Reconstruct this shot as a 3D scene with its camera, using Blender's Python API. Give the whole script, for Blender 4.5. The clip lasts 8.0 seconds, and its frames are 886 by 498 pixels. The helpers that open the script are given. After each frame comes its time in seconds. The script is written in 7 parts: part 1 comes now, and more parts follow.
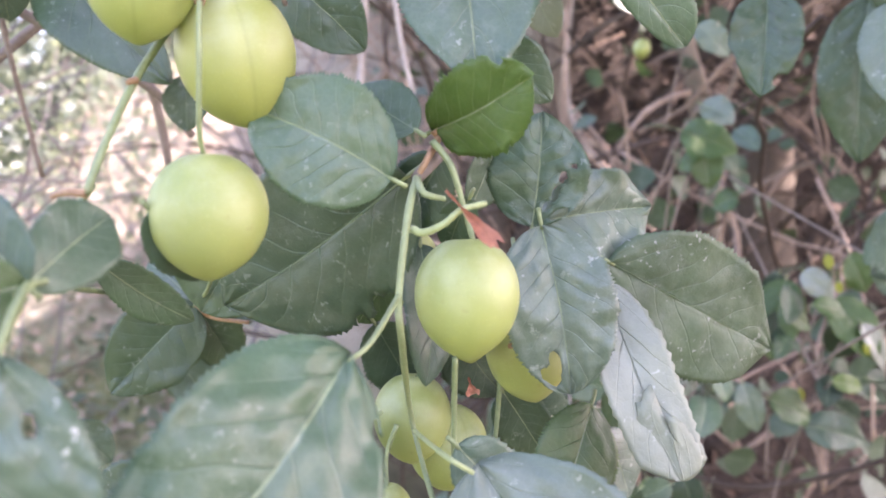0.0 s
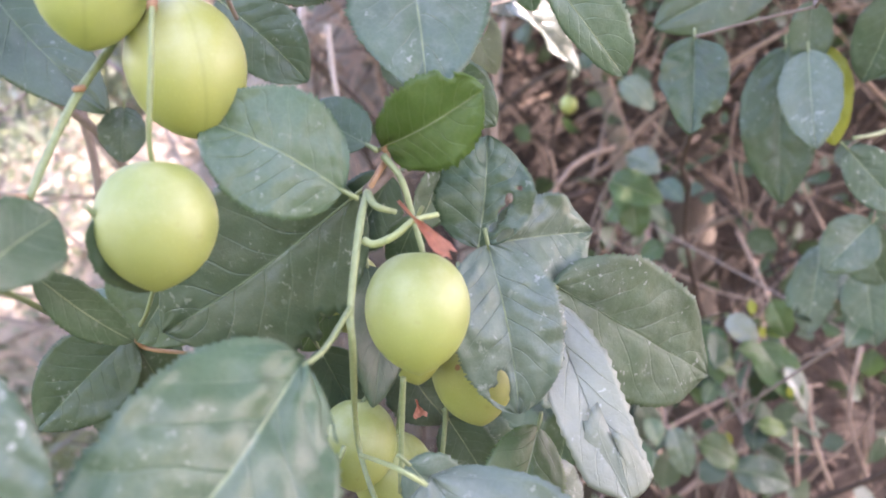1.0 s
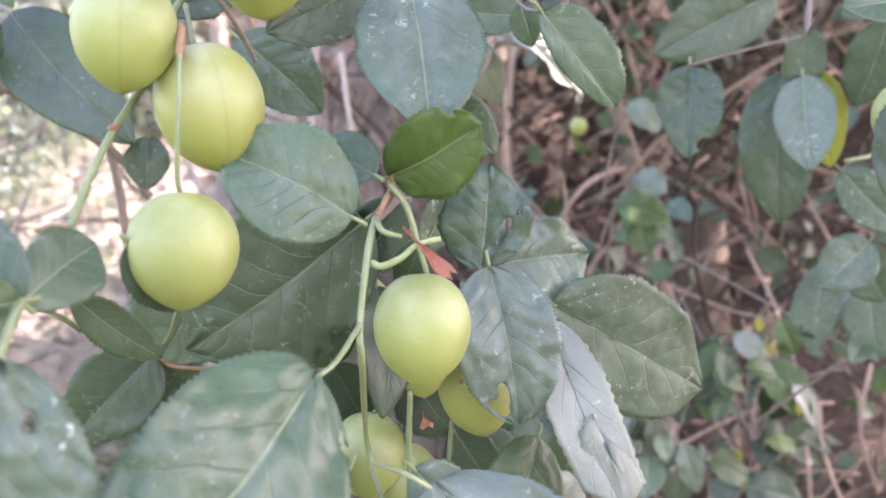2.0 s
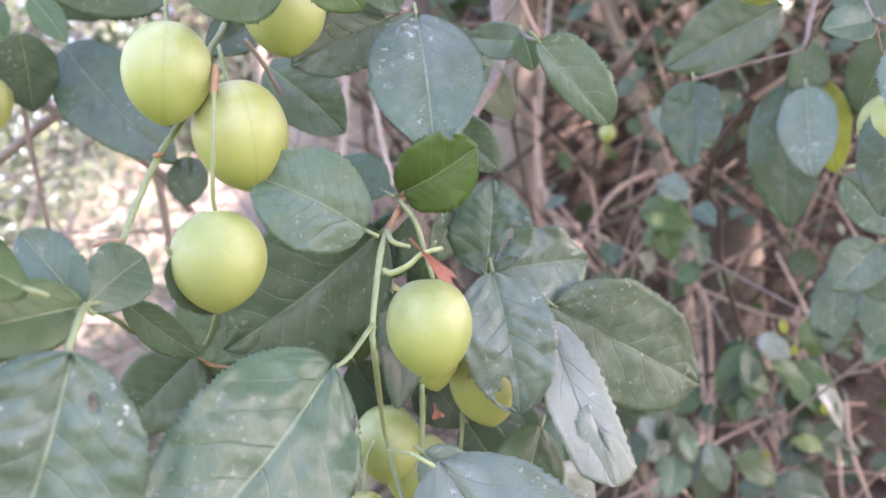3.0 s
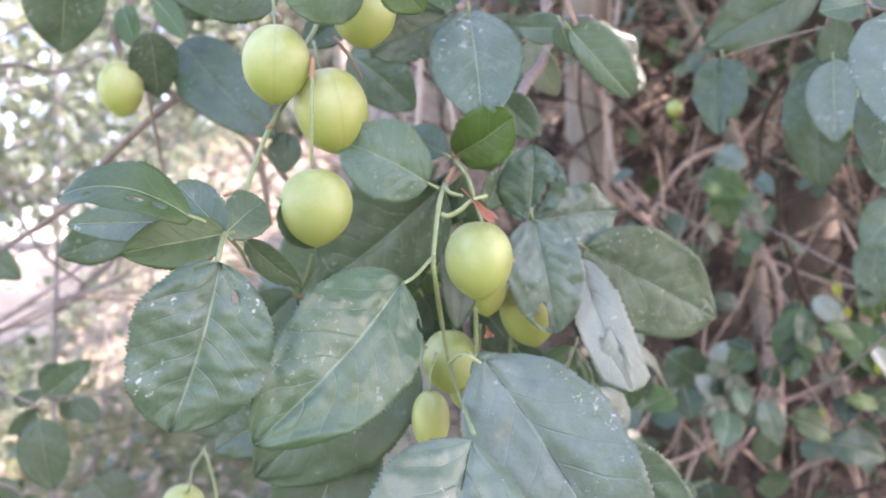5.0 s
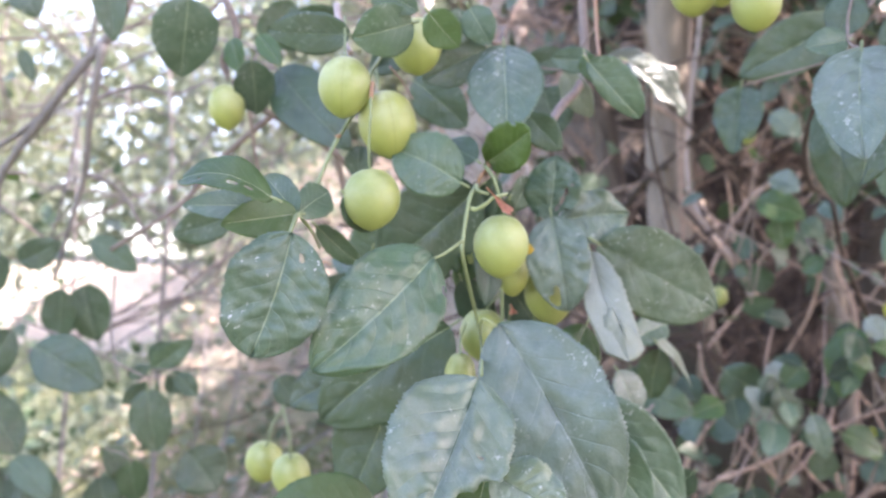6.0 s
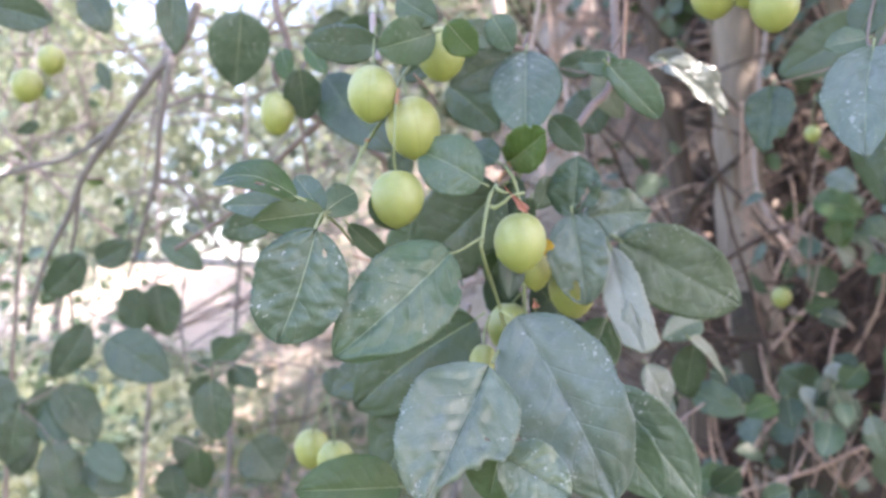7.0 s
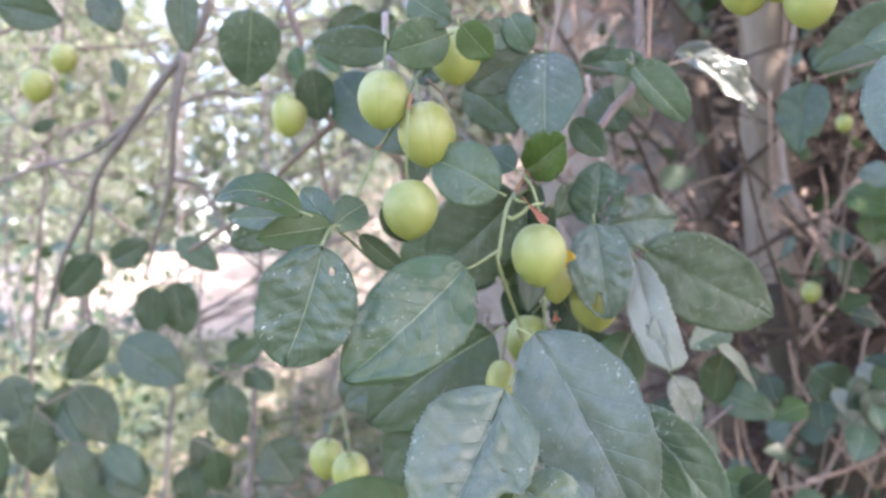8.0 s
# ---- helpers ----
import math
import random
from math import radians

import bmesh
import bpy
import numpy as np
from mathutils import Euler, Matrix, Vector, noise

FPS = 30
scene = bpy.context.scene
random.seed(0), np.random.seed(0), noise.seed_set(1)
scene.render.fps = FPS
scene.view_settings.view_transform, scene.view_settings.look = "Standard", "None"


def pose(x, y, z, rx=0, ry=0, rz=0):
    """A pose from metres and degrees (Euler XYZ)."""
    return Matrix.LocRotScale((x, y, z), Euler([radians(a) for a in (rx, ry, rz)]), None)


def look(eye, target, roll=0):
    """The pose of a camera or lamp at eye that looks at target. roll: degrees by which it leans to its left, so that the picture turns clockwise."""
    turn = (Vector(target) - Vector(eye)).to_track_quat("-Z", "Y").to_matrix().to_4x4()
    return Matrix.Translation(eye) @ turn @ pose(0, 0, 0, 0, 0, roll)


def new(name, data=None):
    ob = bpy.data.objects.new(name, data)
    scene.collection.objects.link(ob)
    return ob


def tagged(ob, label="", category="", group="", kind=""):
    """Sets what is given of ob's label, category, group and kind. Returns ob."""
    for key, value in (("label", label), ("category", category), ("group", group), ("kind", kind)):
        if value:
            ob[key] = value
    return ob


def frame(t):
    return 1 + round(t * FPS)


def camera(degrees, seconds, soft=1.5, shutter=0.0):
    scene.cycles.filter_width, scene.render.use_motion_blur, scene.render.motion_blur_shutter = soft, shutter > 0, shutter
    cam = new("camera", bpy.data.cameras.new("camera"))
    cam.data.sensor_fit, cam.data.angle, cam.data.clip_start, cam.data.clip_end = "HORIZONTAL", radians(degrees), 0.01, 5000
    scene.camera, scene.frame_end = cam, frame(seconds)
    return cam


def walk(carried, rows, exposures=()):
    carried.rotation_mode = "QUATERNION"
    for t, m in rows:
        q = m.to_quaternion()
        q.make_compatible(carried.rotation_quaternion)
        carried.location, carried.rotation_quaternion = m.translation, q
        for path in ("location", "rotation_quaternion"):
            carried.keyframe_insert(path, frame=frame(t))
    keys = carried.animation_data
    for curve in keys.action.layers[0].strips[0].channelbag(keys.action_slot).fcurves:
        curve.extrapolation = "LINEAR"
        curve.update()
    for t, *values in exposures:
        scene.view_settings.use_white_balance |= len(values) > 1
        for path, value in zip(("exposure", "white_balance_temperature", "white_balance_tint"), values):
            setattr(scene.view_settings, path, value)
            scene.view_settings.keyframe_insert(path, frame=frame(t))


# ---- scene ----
cam = camera(53.8, 8.0, 1.8)
PATH = [
    (0, (0.0000, 0.0000, 1.3500), (-0.0000, 1.9983, 1.2671), 0.30),
    (0.5, (-0.0032, 0.0049, 1.3387), (0.1255, 2.0007, 1.3505), 0.06),
    (1, (-0.0067, -0.0003, 1.3365), (0.1574, 1.9923, 1.3897), 0.25),
    (1.5, (-0.0053, -0.0086, 1.3373), (0.1590, 1.9824, 1.4308), -0.14),
    (2.8, (0.0005, -0.0510, 1.3346), (0.0511, 1.9457, 1.4386), -0.16),
    (3, (0.0061, -0.0587, 1.3353), (0.0464, 1.9377, 1.4484), -0.59),
    (3.5, (0.0071, -0.0881, 1.3300), (0.0028, 1.9085, 1.4461), -0.91),
    (4, (0.0078, -0.1009, 1.3272), (-0.0216, 1.8959, 1.4363), -0.68),
    (4.2, (0.0048, -0.1031, 1.3274), (-0.0317, 1.8937, 1.4345), -1.00),
    (5.3, (0.0315, -0.1795, 1.3049), (-0.1790, 1.8084, 1.3677), 0.32),
    (5.5, (0.0408, -0.2079, 1.2968), (-0.2194, 1.7732, 1.3843), 1.18),
    (6, (0.0626, -0.2353, 1.2899), (-0.2900, 1.7291, 1.4202), 1.42),
    (6.5, (0.0832, -0.2527, 1.2848), (-0.3851, 1.6860, 1.4337), 1.79),
    (7, (0.1003, -0.2568, 1.2852), (-0.4244, 1.6687, 1.4163), 1.64),
    (7.5, (0.1041, -0.2316, 1.2963), (-0.4775, 1.6803, 1.3774), 1.69),
    (8, (0.0983, -0.2329, 1.3019), (-0.4777, 1.6798, 1.4011), 1.50),
]

walk(cam, [(t, look(eye, target, roll)) for t, eye, target, roll in PATH], [(0, 3.27, 7350, 39), (4, 3.21, 7350, 37), (6, 3.06, 7100, 33), (8, 2.86, 7000, 32)])
cam.data.dof.use_dof = True
cam.data.dof.focus_distance = 0.315
cam.data.dof.aperture_fstop = 13.0

# ---------------------------------------------------------------- light
SUN_TURN, SUN_HEIGHT = radians(94), radians(50)
world = bpy.data.worlds.new("world")
scene.world = world
world.use_nodes = True
wn = world.node_tree.nodes
sky = wn.new("ShaderNodeTexSky")
sky.sky_type, sky.sun_disc = "NISHITA", False
sky.sun_elevation, sky.sun_rotation = SUN_HEIGHT, SUN_TURN
sky.air_density, sky.dust_density = 1.0, 2.5
world.node_tree.links.new(sky.outputs["Color"], wn["Background"].inputs["Color"])
wn["Background"].inputs["Strength"].default_value = 0.15
lamp = bpy.data.lights.new("sun", "SUN")
lamp.energy, lamp.angle, lamp.color = 2.6, radians(0.6), (1.0, 0.965, 0.90)
sun = new("sun", lamp)
sun_from = Vector((math.sin(SUN_TURN) * math.cos(SUN_HEIGHT), math.cos(SUN_TURN) * math.cos(SUN_HEIGHT), math.sin(SUN_HEIGHT)))
sun.matrix_world = look(sun_from * 20, (0, 0, 0))


# ---------------------------------------------------------------- materials
class Nodes:
    """Short hand for building a node material."""

    def __init__(self, name):
        self.mat = bpy.data.materials.new(name)
        self.mat.use_nodes = True
        self.tree = self.mat.node_tree
        self.tree.nodes.clear()

    def add(self, kind, **inputs):
        node = self.tree.nodes.new("ShaderNode" + kind)
        for key, value in inputs.items():
            self.put(node, key.replace("_", " "), value)
        return node

    def put(self, node, key, value):
        socket = node.inputs[key] if not key.isdigit() else node.inputs[int(key)]
        if isinstance(value, bpy.types.NodeSocket):
            self.tree.links.new(value, socket)
        else:
            socket.default_value = value

    def maths(self, operation, a, b=0.0, clamp=False):
        node = self.tree.nodes.new("ShaderNodeMath")
        node.operation, node.use_clamp = operation, clamp
        self.put(node, "0", a)
        self.put(node, "1", b)
        return node.outputs[0]

    def mix(self, factor, a, b):
        node = self.tree.nodes.new("ShaderNodeMix")
        node.data_type = "RGBA"
        for key, value in ((0, factor), (6, a), (7, b)):
            if isinstance(value, bpy.types.NodeSocket):
                self.tree.links.new(value, node.inputs[key])
            else:
                node.inputs[key].default_value = value if key == 0 else (*value, 1.0)
        return node.outputs[2]

    def noise(self, scale, detail=3.0, rough=0.55, vector=None):
        node = self.add("TexNoise", Scale=scale, Detail=detail, Roughness=rough)
        if vector is None:
            vector = self.add("TexCoord").outputs["Object"]
        self.put(node, "Vector", vector)
        return node.outputs["Fac"]

    def ramp(self, value, low, high):
        node = self.add("MapRange", Value=value, From_Min=low, From_Max=high)
        return node.outputs["Result"]

    def close(self, shader):
        out = self.add("OutputMaterial")
        self.tree.links.new(shader, out.inputs["Surface"])
        return self.mat


def leaf_material(name, top, vein, dust=0.12, rough=0.42, through_light=0.25, scale=1.0, spec=0.6, lit=(0.12, 0.26, 0.02), bloom=0.12, ribs=1.0):
    """A blade with a pale midrib, alternate side veins along its UV map, a fine net between them, wax bloom with
    painted sky sheen, dust and specks.
    """
    n = Nodes(name)
    uv = n.add("SeparateXYZ", Vector=n.add("UVMap").outputs["UV"])
    u, v = uv.outputs["X"], uv.outputs["Y"]
    across = n.maths("SUBTRACT", n.maths("MULTIPLY", v, 2.0), 1.0)
    side = n.maths("ABSOLUTE", across)
    shift = n.maths("MULTIPLY", n.maths("GREATER_THAN", across, 0.0), 0.38)
    run = n.maths("ADD", n.maths("SUBTRACT", n.maths("MULTIPLY", u, 7.0), n.maths("MULTIPLY", side, 1.9)), shift)
    tooth = n.maths("ABSOLUTE", n.maths("SUBTRACT", n.maths("FRACT", run), 0.5))
    lateral = n.maths("SUBTRACT", 1.0, n.ramp(tooth, 0.0, 0.05), True)
    lateral = n.maths("MULTIPLY", lateral, n.maths("SUBTRACT", 1.0, n.maths("MULTIPLY", side, 0.95), True))
    rib = n.maths("SUBTRACT", 1.0, n.ramp(side, 0.0, 0.035), True)
    lines = n.maths("MAXIMUM", n.maths("MULTIPLY", lateral, 0.20 * ribs), n.maths("MULTIPLY", rib, 0.6 * ribs), True)
    random_one = n.add("ObjectInfo").outputs["Random"]
    place = n.add("TexCoord").outputs["Object"]
    net = n.tree.nodes.new("ShaderNodeTexVoronoi")
    net.feature = "DISTANCE_TO_EDGE"
    n.put(net, "Vector", place)
    n.put(net, "Scale", 420.0 * scale)
    mesh_lines = n.maths("SUBTRACT", 1.0, n.ramp(net.outputs["Distance"], 0.0, 0.16), True)
    patch = n.ramp(n.noise(30.0 * scale, 2.0), 0.3, 0.75)
    fine = n.noise(420.0 * scale, 3.0)
    speck = n.maths("MULTIPLY", n.ramp(n.noise(330.0 * scale, 3.0, 0.65), 0.60, 0.66), n.ramp(n.noise(48.0 * scale, 2.0), 0.50, 0.62), True)
    smear = n.ramp(n.noise(150.0 * scale, 4.0, 0.7), 0.50, 0.72)
    cloud = n.ramp(n.noise(38.0 * scale, 3.0, 0.6), 0.36, 0.66)
    darker = tuple(c * 0.62 for c in top)
    fresher = (top[0] * 1.3, top[1] * 1.25, top[2] * 0.85)
    colour = n.mix(patch, darker, top)
    colour = n.mix(n.maths("MULTIPLY", random_one, 0.5), colour, fresher)
    colour = n.mix(n.maths("MULTIPLY", fine, 0.25), colour, darker)
    colour = n.mix(n.maths("MULTIPLY", mesh_lines, 0.05), colour, vein)
    # grey-blue cast, strongest near the midrib: bloom, plus sky sheen put into colour
    bloom_sheen = n.maths("MULTIPLY", n.maths("MULTIPLY", cloud, n.maths("SUBTRACT", 1.15, side, True)), bloom)
    colour = n.mix(bloom_sheen, colour, (0.27, 0.345, 0.31))
    colour = n.mix(lines, colour, vein)
    dusty = n.maths("MULTIPLY", n.maths("ADD", n.maths("MULTIPLY", smear, 0.16), n.maths("MULTIPLY", speck, 0.95)), dust, True)
    colour = n.mix(dusty, colour, (0.56, 0.62, 0.60))
    ripple = n.maths("ADD", n.maths("MULTIPLY", n.noise(260.0 * scale, 3.0), 0.3), n.maths("MULTIPLY", n.noise(85.0 * scale, 2.0), 0.9))
    height = n.maths("ADD", n.maths("ADD", n.maths("MULTIPLY", n.maths("MAXIMUM", lateral, rib), -0.5), n.maths("MULTIPLY", mesh_lines, -0.05)), ripple)
    bump = n.add("Bump", Strength=0.6, Distance=0.0011, Height=height)
    gloss = n.maths("ADD", n.maths("MULTIPLY", patch, 0.14), rough - 0.07)
    shell = n.add("BsdfPrincipled", Base_Color=colour, Roughness=gloss, Normal=bump.outputs["Normal"])
    shell.inputs["Specular IOR Level"].default_value = spec
    glow = n.add("BsdfTranslucent", Color=n.mix(0.5, fresher, lit))
    both = n.add("MixShader", Fac=through_light)
    n.tree.links.new(shell.outputs[0], both.inputs[1])
    n.tree.links.new(glow.outputs[0], both.inputs[2])
    return n.close(both.outputs[0])


LEAF = leaf_material("leaf_dark_green", (0.034, 0.080, 0.043), (0.12, 0.19, 0.12), 0.2, 0.46, 0.09, bloom=0.06)
LEAF_MID = leaf_material("leaf_mid_green", (0.046, 0.106, 0.062), (0.24, 0.33, 0.24), 0.2, 0.45, 0.10, bloom=0.12)
# Sky reflected off upturned blades is put into this pale grey base.
LEAF_SKY_SHEEN = leaf_material("leaf_silver_sheen", (0.175, 0.215, 0.18), (0.27, 0.33, 0.29), 0.35, 0.42, 0.12, spec=0.9, bloom=0.3, ribs=0.3)
LEAF_FRESH = leaf_material("leaf_fresh_green", (0.072, 0.155, 0.034), (0.36, 0.46, 0.20), 0.03, 0.46, 0.35, bloom=0.0)
LEAF_GREEN = leaf_material("leaf_plain_green", (0.052, 0.122, 0.040), (0.22, 0.32, 0.15), 0.06, 0.47, 0.3, bloom=0.03)
LEAF_DUSTY = leaf_material("leaf_dusty_grey_green", (0.055, 0.116, 0.078), (0.27, 0.36, 0.27), 0.55, 0.46, 0.12, bloom=0.18)
LEAF_PALE = leaf_material("leaf_pale_underside", (0.064, 0.120, 0.066), (0.15, 0.23, 0.11), 0.45, 0.55, 0.2, bloom=0.08, ribs=0.35)
# Bloomed leaves whose bluish sky sheen is put into a paler base.
LEAF_SHEEN = leaf_material("leaf_sheen_blue_green", (0.088, 0.146, 0.105), (0.25, 0.32, 0.26), 0.45, 0.44, 0.1, bloom=0.22, spec=0.7, ribs=0.7)
LEAF_GLOSSY = leaf_material("leaf_glossy", (0.10, 0.13, 0.125), (0.3, 0.36, 0.34), 0.5, 0.24, 0.02, spec=1.0)
LEAF_YELLOW = leaf_material("leaf_yellowing", (0.36, 0.40, 0.05), (0.5, 0.5, 0.2), 0.05, 0.5, 0.3, bloom=0.0)
LEAF_AMBER = leaf_material("leaf_amber", (0.56, 0.36, 0.03), (0.6, 0.45, 0.12), 0.05, 0.5, 0.3, bloom=0.0)
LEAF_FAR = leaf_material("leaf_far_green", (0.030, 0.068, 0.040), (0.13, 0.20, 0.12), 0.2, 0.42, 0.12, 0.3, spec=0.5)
# Leaf copy darkened in colour for the shade before the thicket.
LEAF_SHADED = leaf_material("leaf_shaded_green", (0.020, 0.050, 0.028), (0.07, 0.12, 0.07), 0.12, 0.48, 0.08, spec=0.4, bloom=0.02)
# Paler than LEAF_FAR: the clearing's sunlight and haze are partly in the colour.
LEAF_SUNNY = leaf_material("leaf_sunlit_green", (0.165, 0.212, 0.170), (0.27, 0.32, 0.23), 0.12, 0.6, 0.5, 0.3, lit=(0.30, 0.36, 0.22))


def skin_material(name, low, high, rough=0.5, grain=160.0, relief=0.4, stretch=(1, 1, 1), depth=0.001):
    n = Nodes(name)
    place = n.add("Mapping", Vector=n.add("TexCoord").outputs["Object"], Scale=stretch).outputs["Vector"]
    broad = n.ramp(n.noise(grain * 0.12, 4.0, 0.6, place), 0.3, 0.7)
    fine = n.noise(grain, 5.0, 0.65, place)
    colour = n.mix(broad, low, high)
    colour = n.mix(n.maths("MULTIPLY", n.ramp(fine, 0.4, 0.75), 0.6), colour, tuple(c * 0.5 for c in low))
    random_one = n.add("ObjectInfo").outputs["Random"]
    colour = n.mix(n.maths("MULTIPLY", random_one, 0.35), colour, high)
    bump = n.add("Bump", Strength=relief, Distance=depth, Height=fine)
    shell = n.add("BsdfPrincipled", Base_Color=colour, Roughness=rough, Normal=bump.outputs["Normal"])
    return n.close(shell.outputs[0])


STEM_GREEN = skin_material("stem_green", (0.155, 0.215, 0.10), (0.22, 0.28, 0.14), 0.5, 500.0, 0.25)
STEM_PALE = skin_material("stem_pale_green", (0.26, 0.33, 0.15), (0.34, 0.40, 0.20), 0.5, 500.0, 0.2)
STEM_RED = skin_material("stem_red_brown", (0.26, 0.13, 0.08), (0.34, 0.22, 0.12), 0.6, 600.0, 0.4)
RIB = skin_material("leaf_rib", (0.20, 0.27, 0.15), (0.28, 0.36, 0.21), 0.5, 500.0, 0.2)
RIB_DARK = skin_material("dark_leaf_rib", (0.10, 0.16, 0.09), (0.15, 0.22, 0.13), 0.5, 500.0, 0.2)
BARK = skin_material("twig_bark", (0.14, 0.115, 0.10), (0.24, 0.20, 0.18), 0.8, 260.0, 0.6)
BARK_GREY = skin_material("branch_bark_grey", (0.12, 0.115, 0.115), (0.22, 0.21, 0.205), 0.8, 200.0, 0.6)
BARK_PALE = skin_material("twig_bark_pale", (0.30, 0.26, 0.24), (0.42, 0.38, 0.36), 0.75, 260.0, 0.5)
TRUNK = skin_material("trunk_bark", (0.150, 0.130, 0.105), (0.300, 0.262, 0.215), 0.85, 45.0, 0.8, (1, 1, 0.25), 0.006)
# Trunk bark copy with the shade at the thicket's back in its colour.
TRUNK_SHADED = skin_material("trunk_bark_shaded", (0.045, 0.036, 0.028), (0.115, 0.092, 0.072), 0.85, 45.0, 0.8, (1, 1, 0.25), 0.006)
# Olive mossy bark with the shade low in the thicket put into it.
FOOT_SHADED = skin_material("mossy_foot_bark_shaded", (0.022, 0.020, 0.012), (0.075, 0.066, 0.044), 0.9, 45.0, 0.8, (1, 1, 0.3), 0.006)
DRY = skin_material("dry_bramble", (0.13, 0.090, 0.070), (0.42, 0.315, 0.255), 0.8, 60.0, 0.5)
# Shaded copy of the bramble colour, for stems low and deep in the tangle.
DRY_SHADED = skin_material("dry_bramble_shaded", (0.013, 0.009, 0.007), (0.080, 0.055, 0.043), 0.85, 60.0, 0.5)
SCALE_RED = skin_material("bud_scale_red", (0.46, 0.15, 0.09), (0.70, 0.37, 0.26), 0.5, 500.0, 0.4)


def plum_material():
    n = Nodes("plum_skin")
    place = n.add("TexCoord").outputs["Object"]
    axes = n.add("SeparateXYZ", Vector=place)
    z = axes.outputs["Z"]
    seam = n.maths("SUBTRACT", 1.0, n.ramp(n.maths("ABSOLUTE", axes.outputs["Y"]), 0.0001, 0.0009), True)
    seam = n.maths("MULTIPLY", seam, n.ramp(axes.outputs["X"], 0.002, 0.006), True)
    tip = n.ramp(z, 0.004, -0.020)
    broad = n.ramp(n.noise(45.0, 3.0), 0.3, 0.7)
    spot = n.ramp(n.noise(230.0, 2.0, 0.5), 0.70, 0.76)
    dots = n.ramp(n.noise(1500.0, 1.0), 0.62, 0.72)
    colour = n.mix(broad, (0.20, 0.262, 0.074), (0.285, 0.338, 0.125))
    colour = n.mix(n.maths("MULTIPLY", tip, 0.55), colour, (0.23, 0.30, 0.055))
    colour = n.mix(n.maths("MULTIPLY", n.add("ObjectInfo").outputs["Random"], 0.35), colour, (0.30, 0.315, 0.085))
    colour = n.mix(n.maths("MULTIPLY", dots, 0.08), colour, (0.62, 0.66, 0.32))
    colour = n.mix(n.maths("MULTIPLY", spot, 0.35), colour, (0.20, 0.22, 0.05))
    colour = n.mix(n.maths("MULTIPLY", seam, 0.3), colour, (0.15, 0.20, 0.04))
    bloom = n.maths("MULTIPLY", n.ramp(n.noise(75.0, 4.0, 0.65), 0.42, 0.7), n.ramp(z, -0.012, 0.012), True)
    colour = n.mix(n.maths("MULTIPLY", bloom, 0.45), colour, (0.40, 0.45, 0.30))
    bump = n.add("Bump", Strength=0.08, Distance=0.0004, Height=n.noise(420.0, 3.0))
    shell = n.add("BsdfPrincipled", Base_Color=colour, Roughness=n.maths("ADD", n.maths("MULTIPLY", broad, 0.12), 0.42), Normal=bump.outputs["Normal"])
    shell.inputs["Subsurface Weight"].default_value = 0.2
    shell.inputs["Subsurface Radius"].default_value = (1.0, 0.9, 0.35)
    shell.inputs["Subsurface Scale"].default_value = 0.006
    shell.inputs["Coat Weight"].default_value = 0.15
    shell.inputs["Coat Roughness"].default_value = 0.3
    return n.close(shell.outputs[0])


PLUM = plum_material()


def ground_material():
    """Leaf litter and bare earth, turning to grass and a pale gravel track on the open side."""
    n = Nodes("ground_litter_and_grass")
    spot = n.add("SeparateXYZ", Vector=n.add("TexCoord").outputs["Object"])
    x, y = spot.outputs["X"], spot.outputs["Y"]
    crumbs = n.noise(26.0, 6.0, 0.7)
    patches = n.ramp(n.noise(2.2, 4.0), 0.35, 0.65)
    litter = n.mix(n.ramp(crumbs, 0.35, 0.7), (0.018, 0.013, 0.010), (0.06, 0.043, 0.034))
    grass = n.mix(n.ramp(n.noise(14.0, 6.0, 0.7), 0.3, 0.7), (0.07, 0.10, 0.036), (0.20, 0.225, 0.10))
    gravel = n.mix(n.noise(30.0, 5.0, 0.7), (0.46, 0.41, 0.35), (0.64, 0.58, 0.51))
    earth = n.mix(n.ramp(n.noise(9.0, 6.0, 0.7), 0.3, 0.7), (0.23, 0.205, 0.17), (0.37, 0.335, 0.285))
    dry = n.maths("ADD", n.ramp(spot.outputs["Z"], 0.55, 1.1), n.maths("MULTIPLY", patches, 0.2), True)
    grass = n.mix(dry, grass, earth)
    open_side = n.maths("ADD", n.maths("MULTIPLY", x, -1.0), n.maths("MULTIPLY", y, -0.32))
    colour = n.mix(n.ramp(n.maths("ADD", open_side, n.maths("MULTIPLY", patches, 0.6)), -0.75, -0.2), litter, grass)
    track = n.ramp(n.maths("ADD", y, n.maths("MULTIPLY", patches, 1.2)), 10.0, 11.0)
    colour = n.mix(n.maths("MULTIPLY", track, n.ramp(open_side, 0.3, 0.7)), colour, gravel)
    bump = n.add("Bump", Strength=0.9, Distance=0.03, Height=crumbs)
    shell = n.add("BsdfPrincipled", Base_Color=colour, Roughness=0.9, Normal=bump.outputs["Normal"])
    return n.close(shell.outputs[0])


# ---------------------------------------------------------------- builders
def mesh_object(name, bm, material, parent=None, smooth=True):
    data = bpy.data.meshes.new(name)
    bm.to_mesh(data)
    bm.free()
    data.materials.append(material)
    data.polygons.foreach_set("use_smooth", [smooth] * len(data.polygons))
    ob = new(name, data)
    ob.parent = parent
    return ob


def part(name, bm, material, parent, label=""):
    """One mesh object under a thing or a part; places are kept in the world's metres."""
    ob = mesh_object(name, bm, material, parent)
    if parent is not None:
        ob.matrix_parent_inverse = full(parent).inverted()
    return tagged(ob, label)


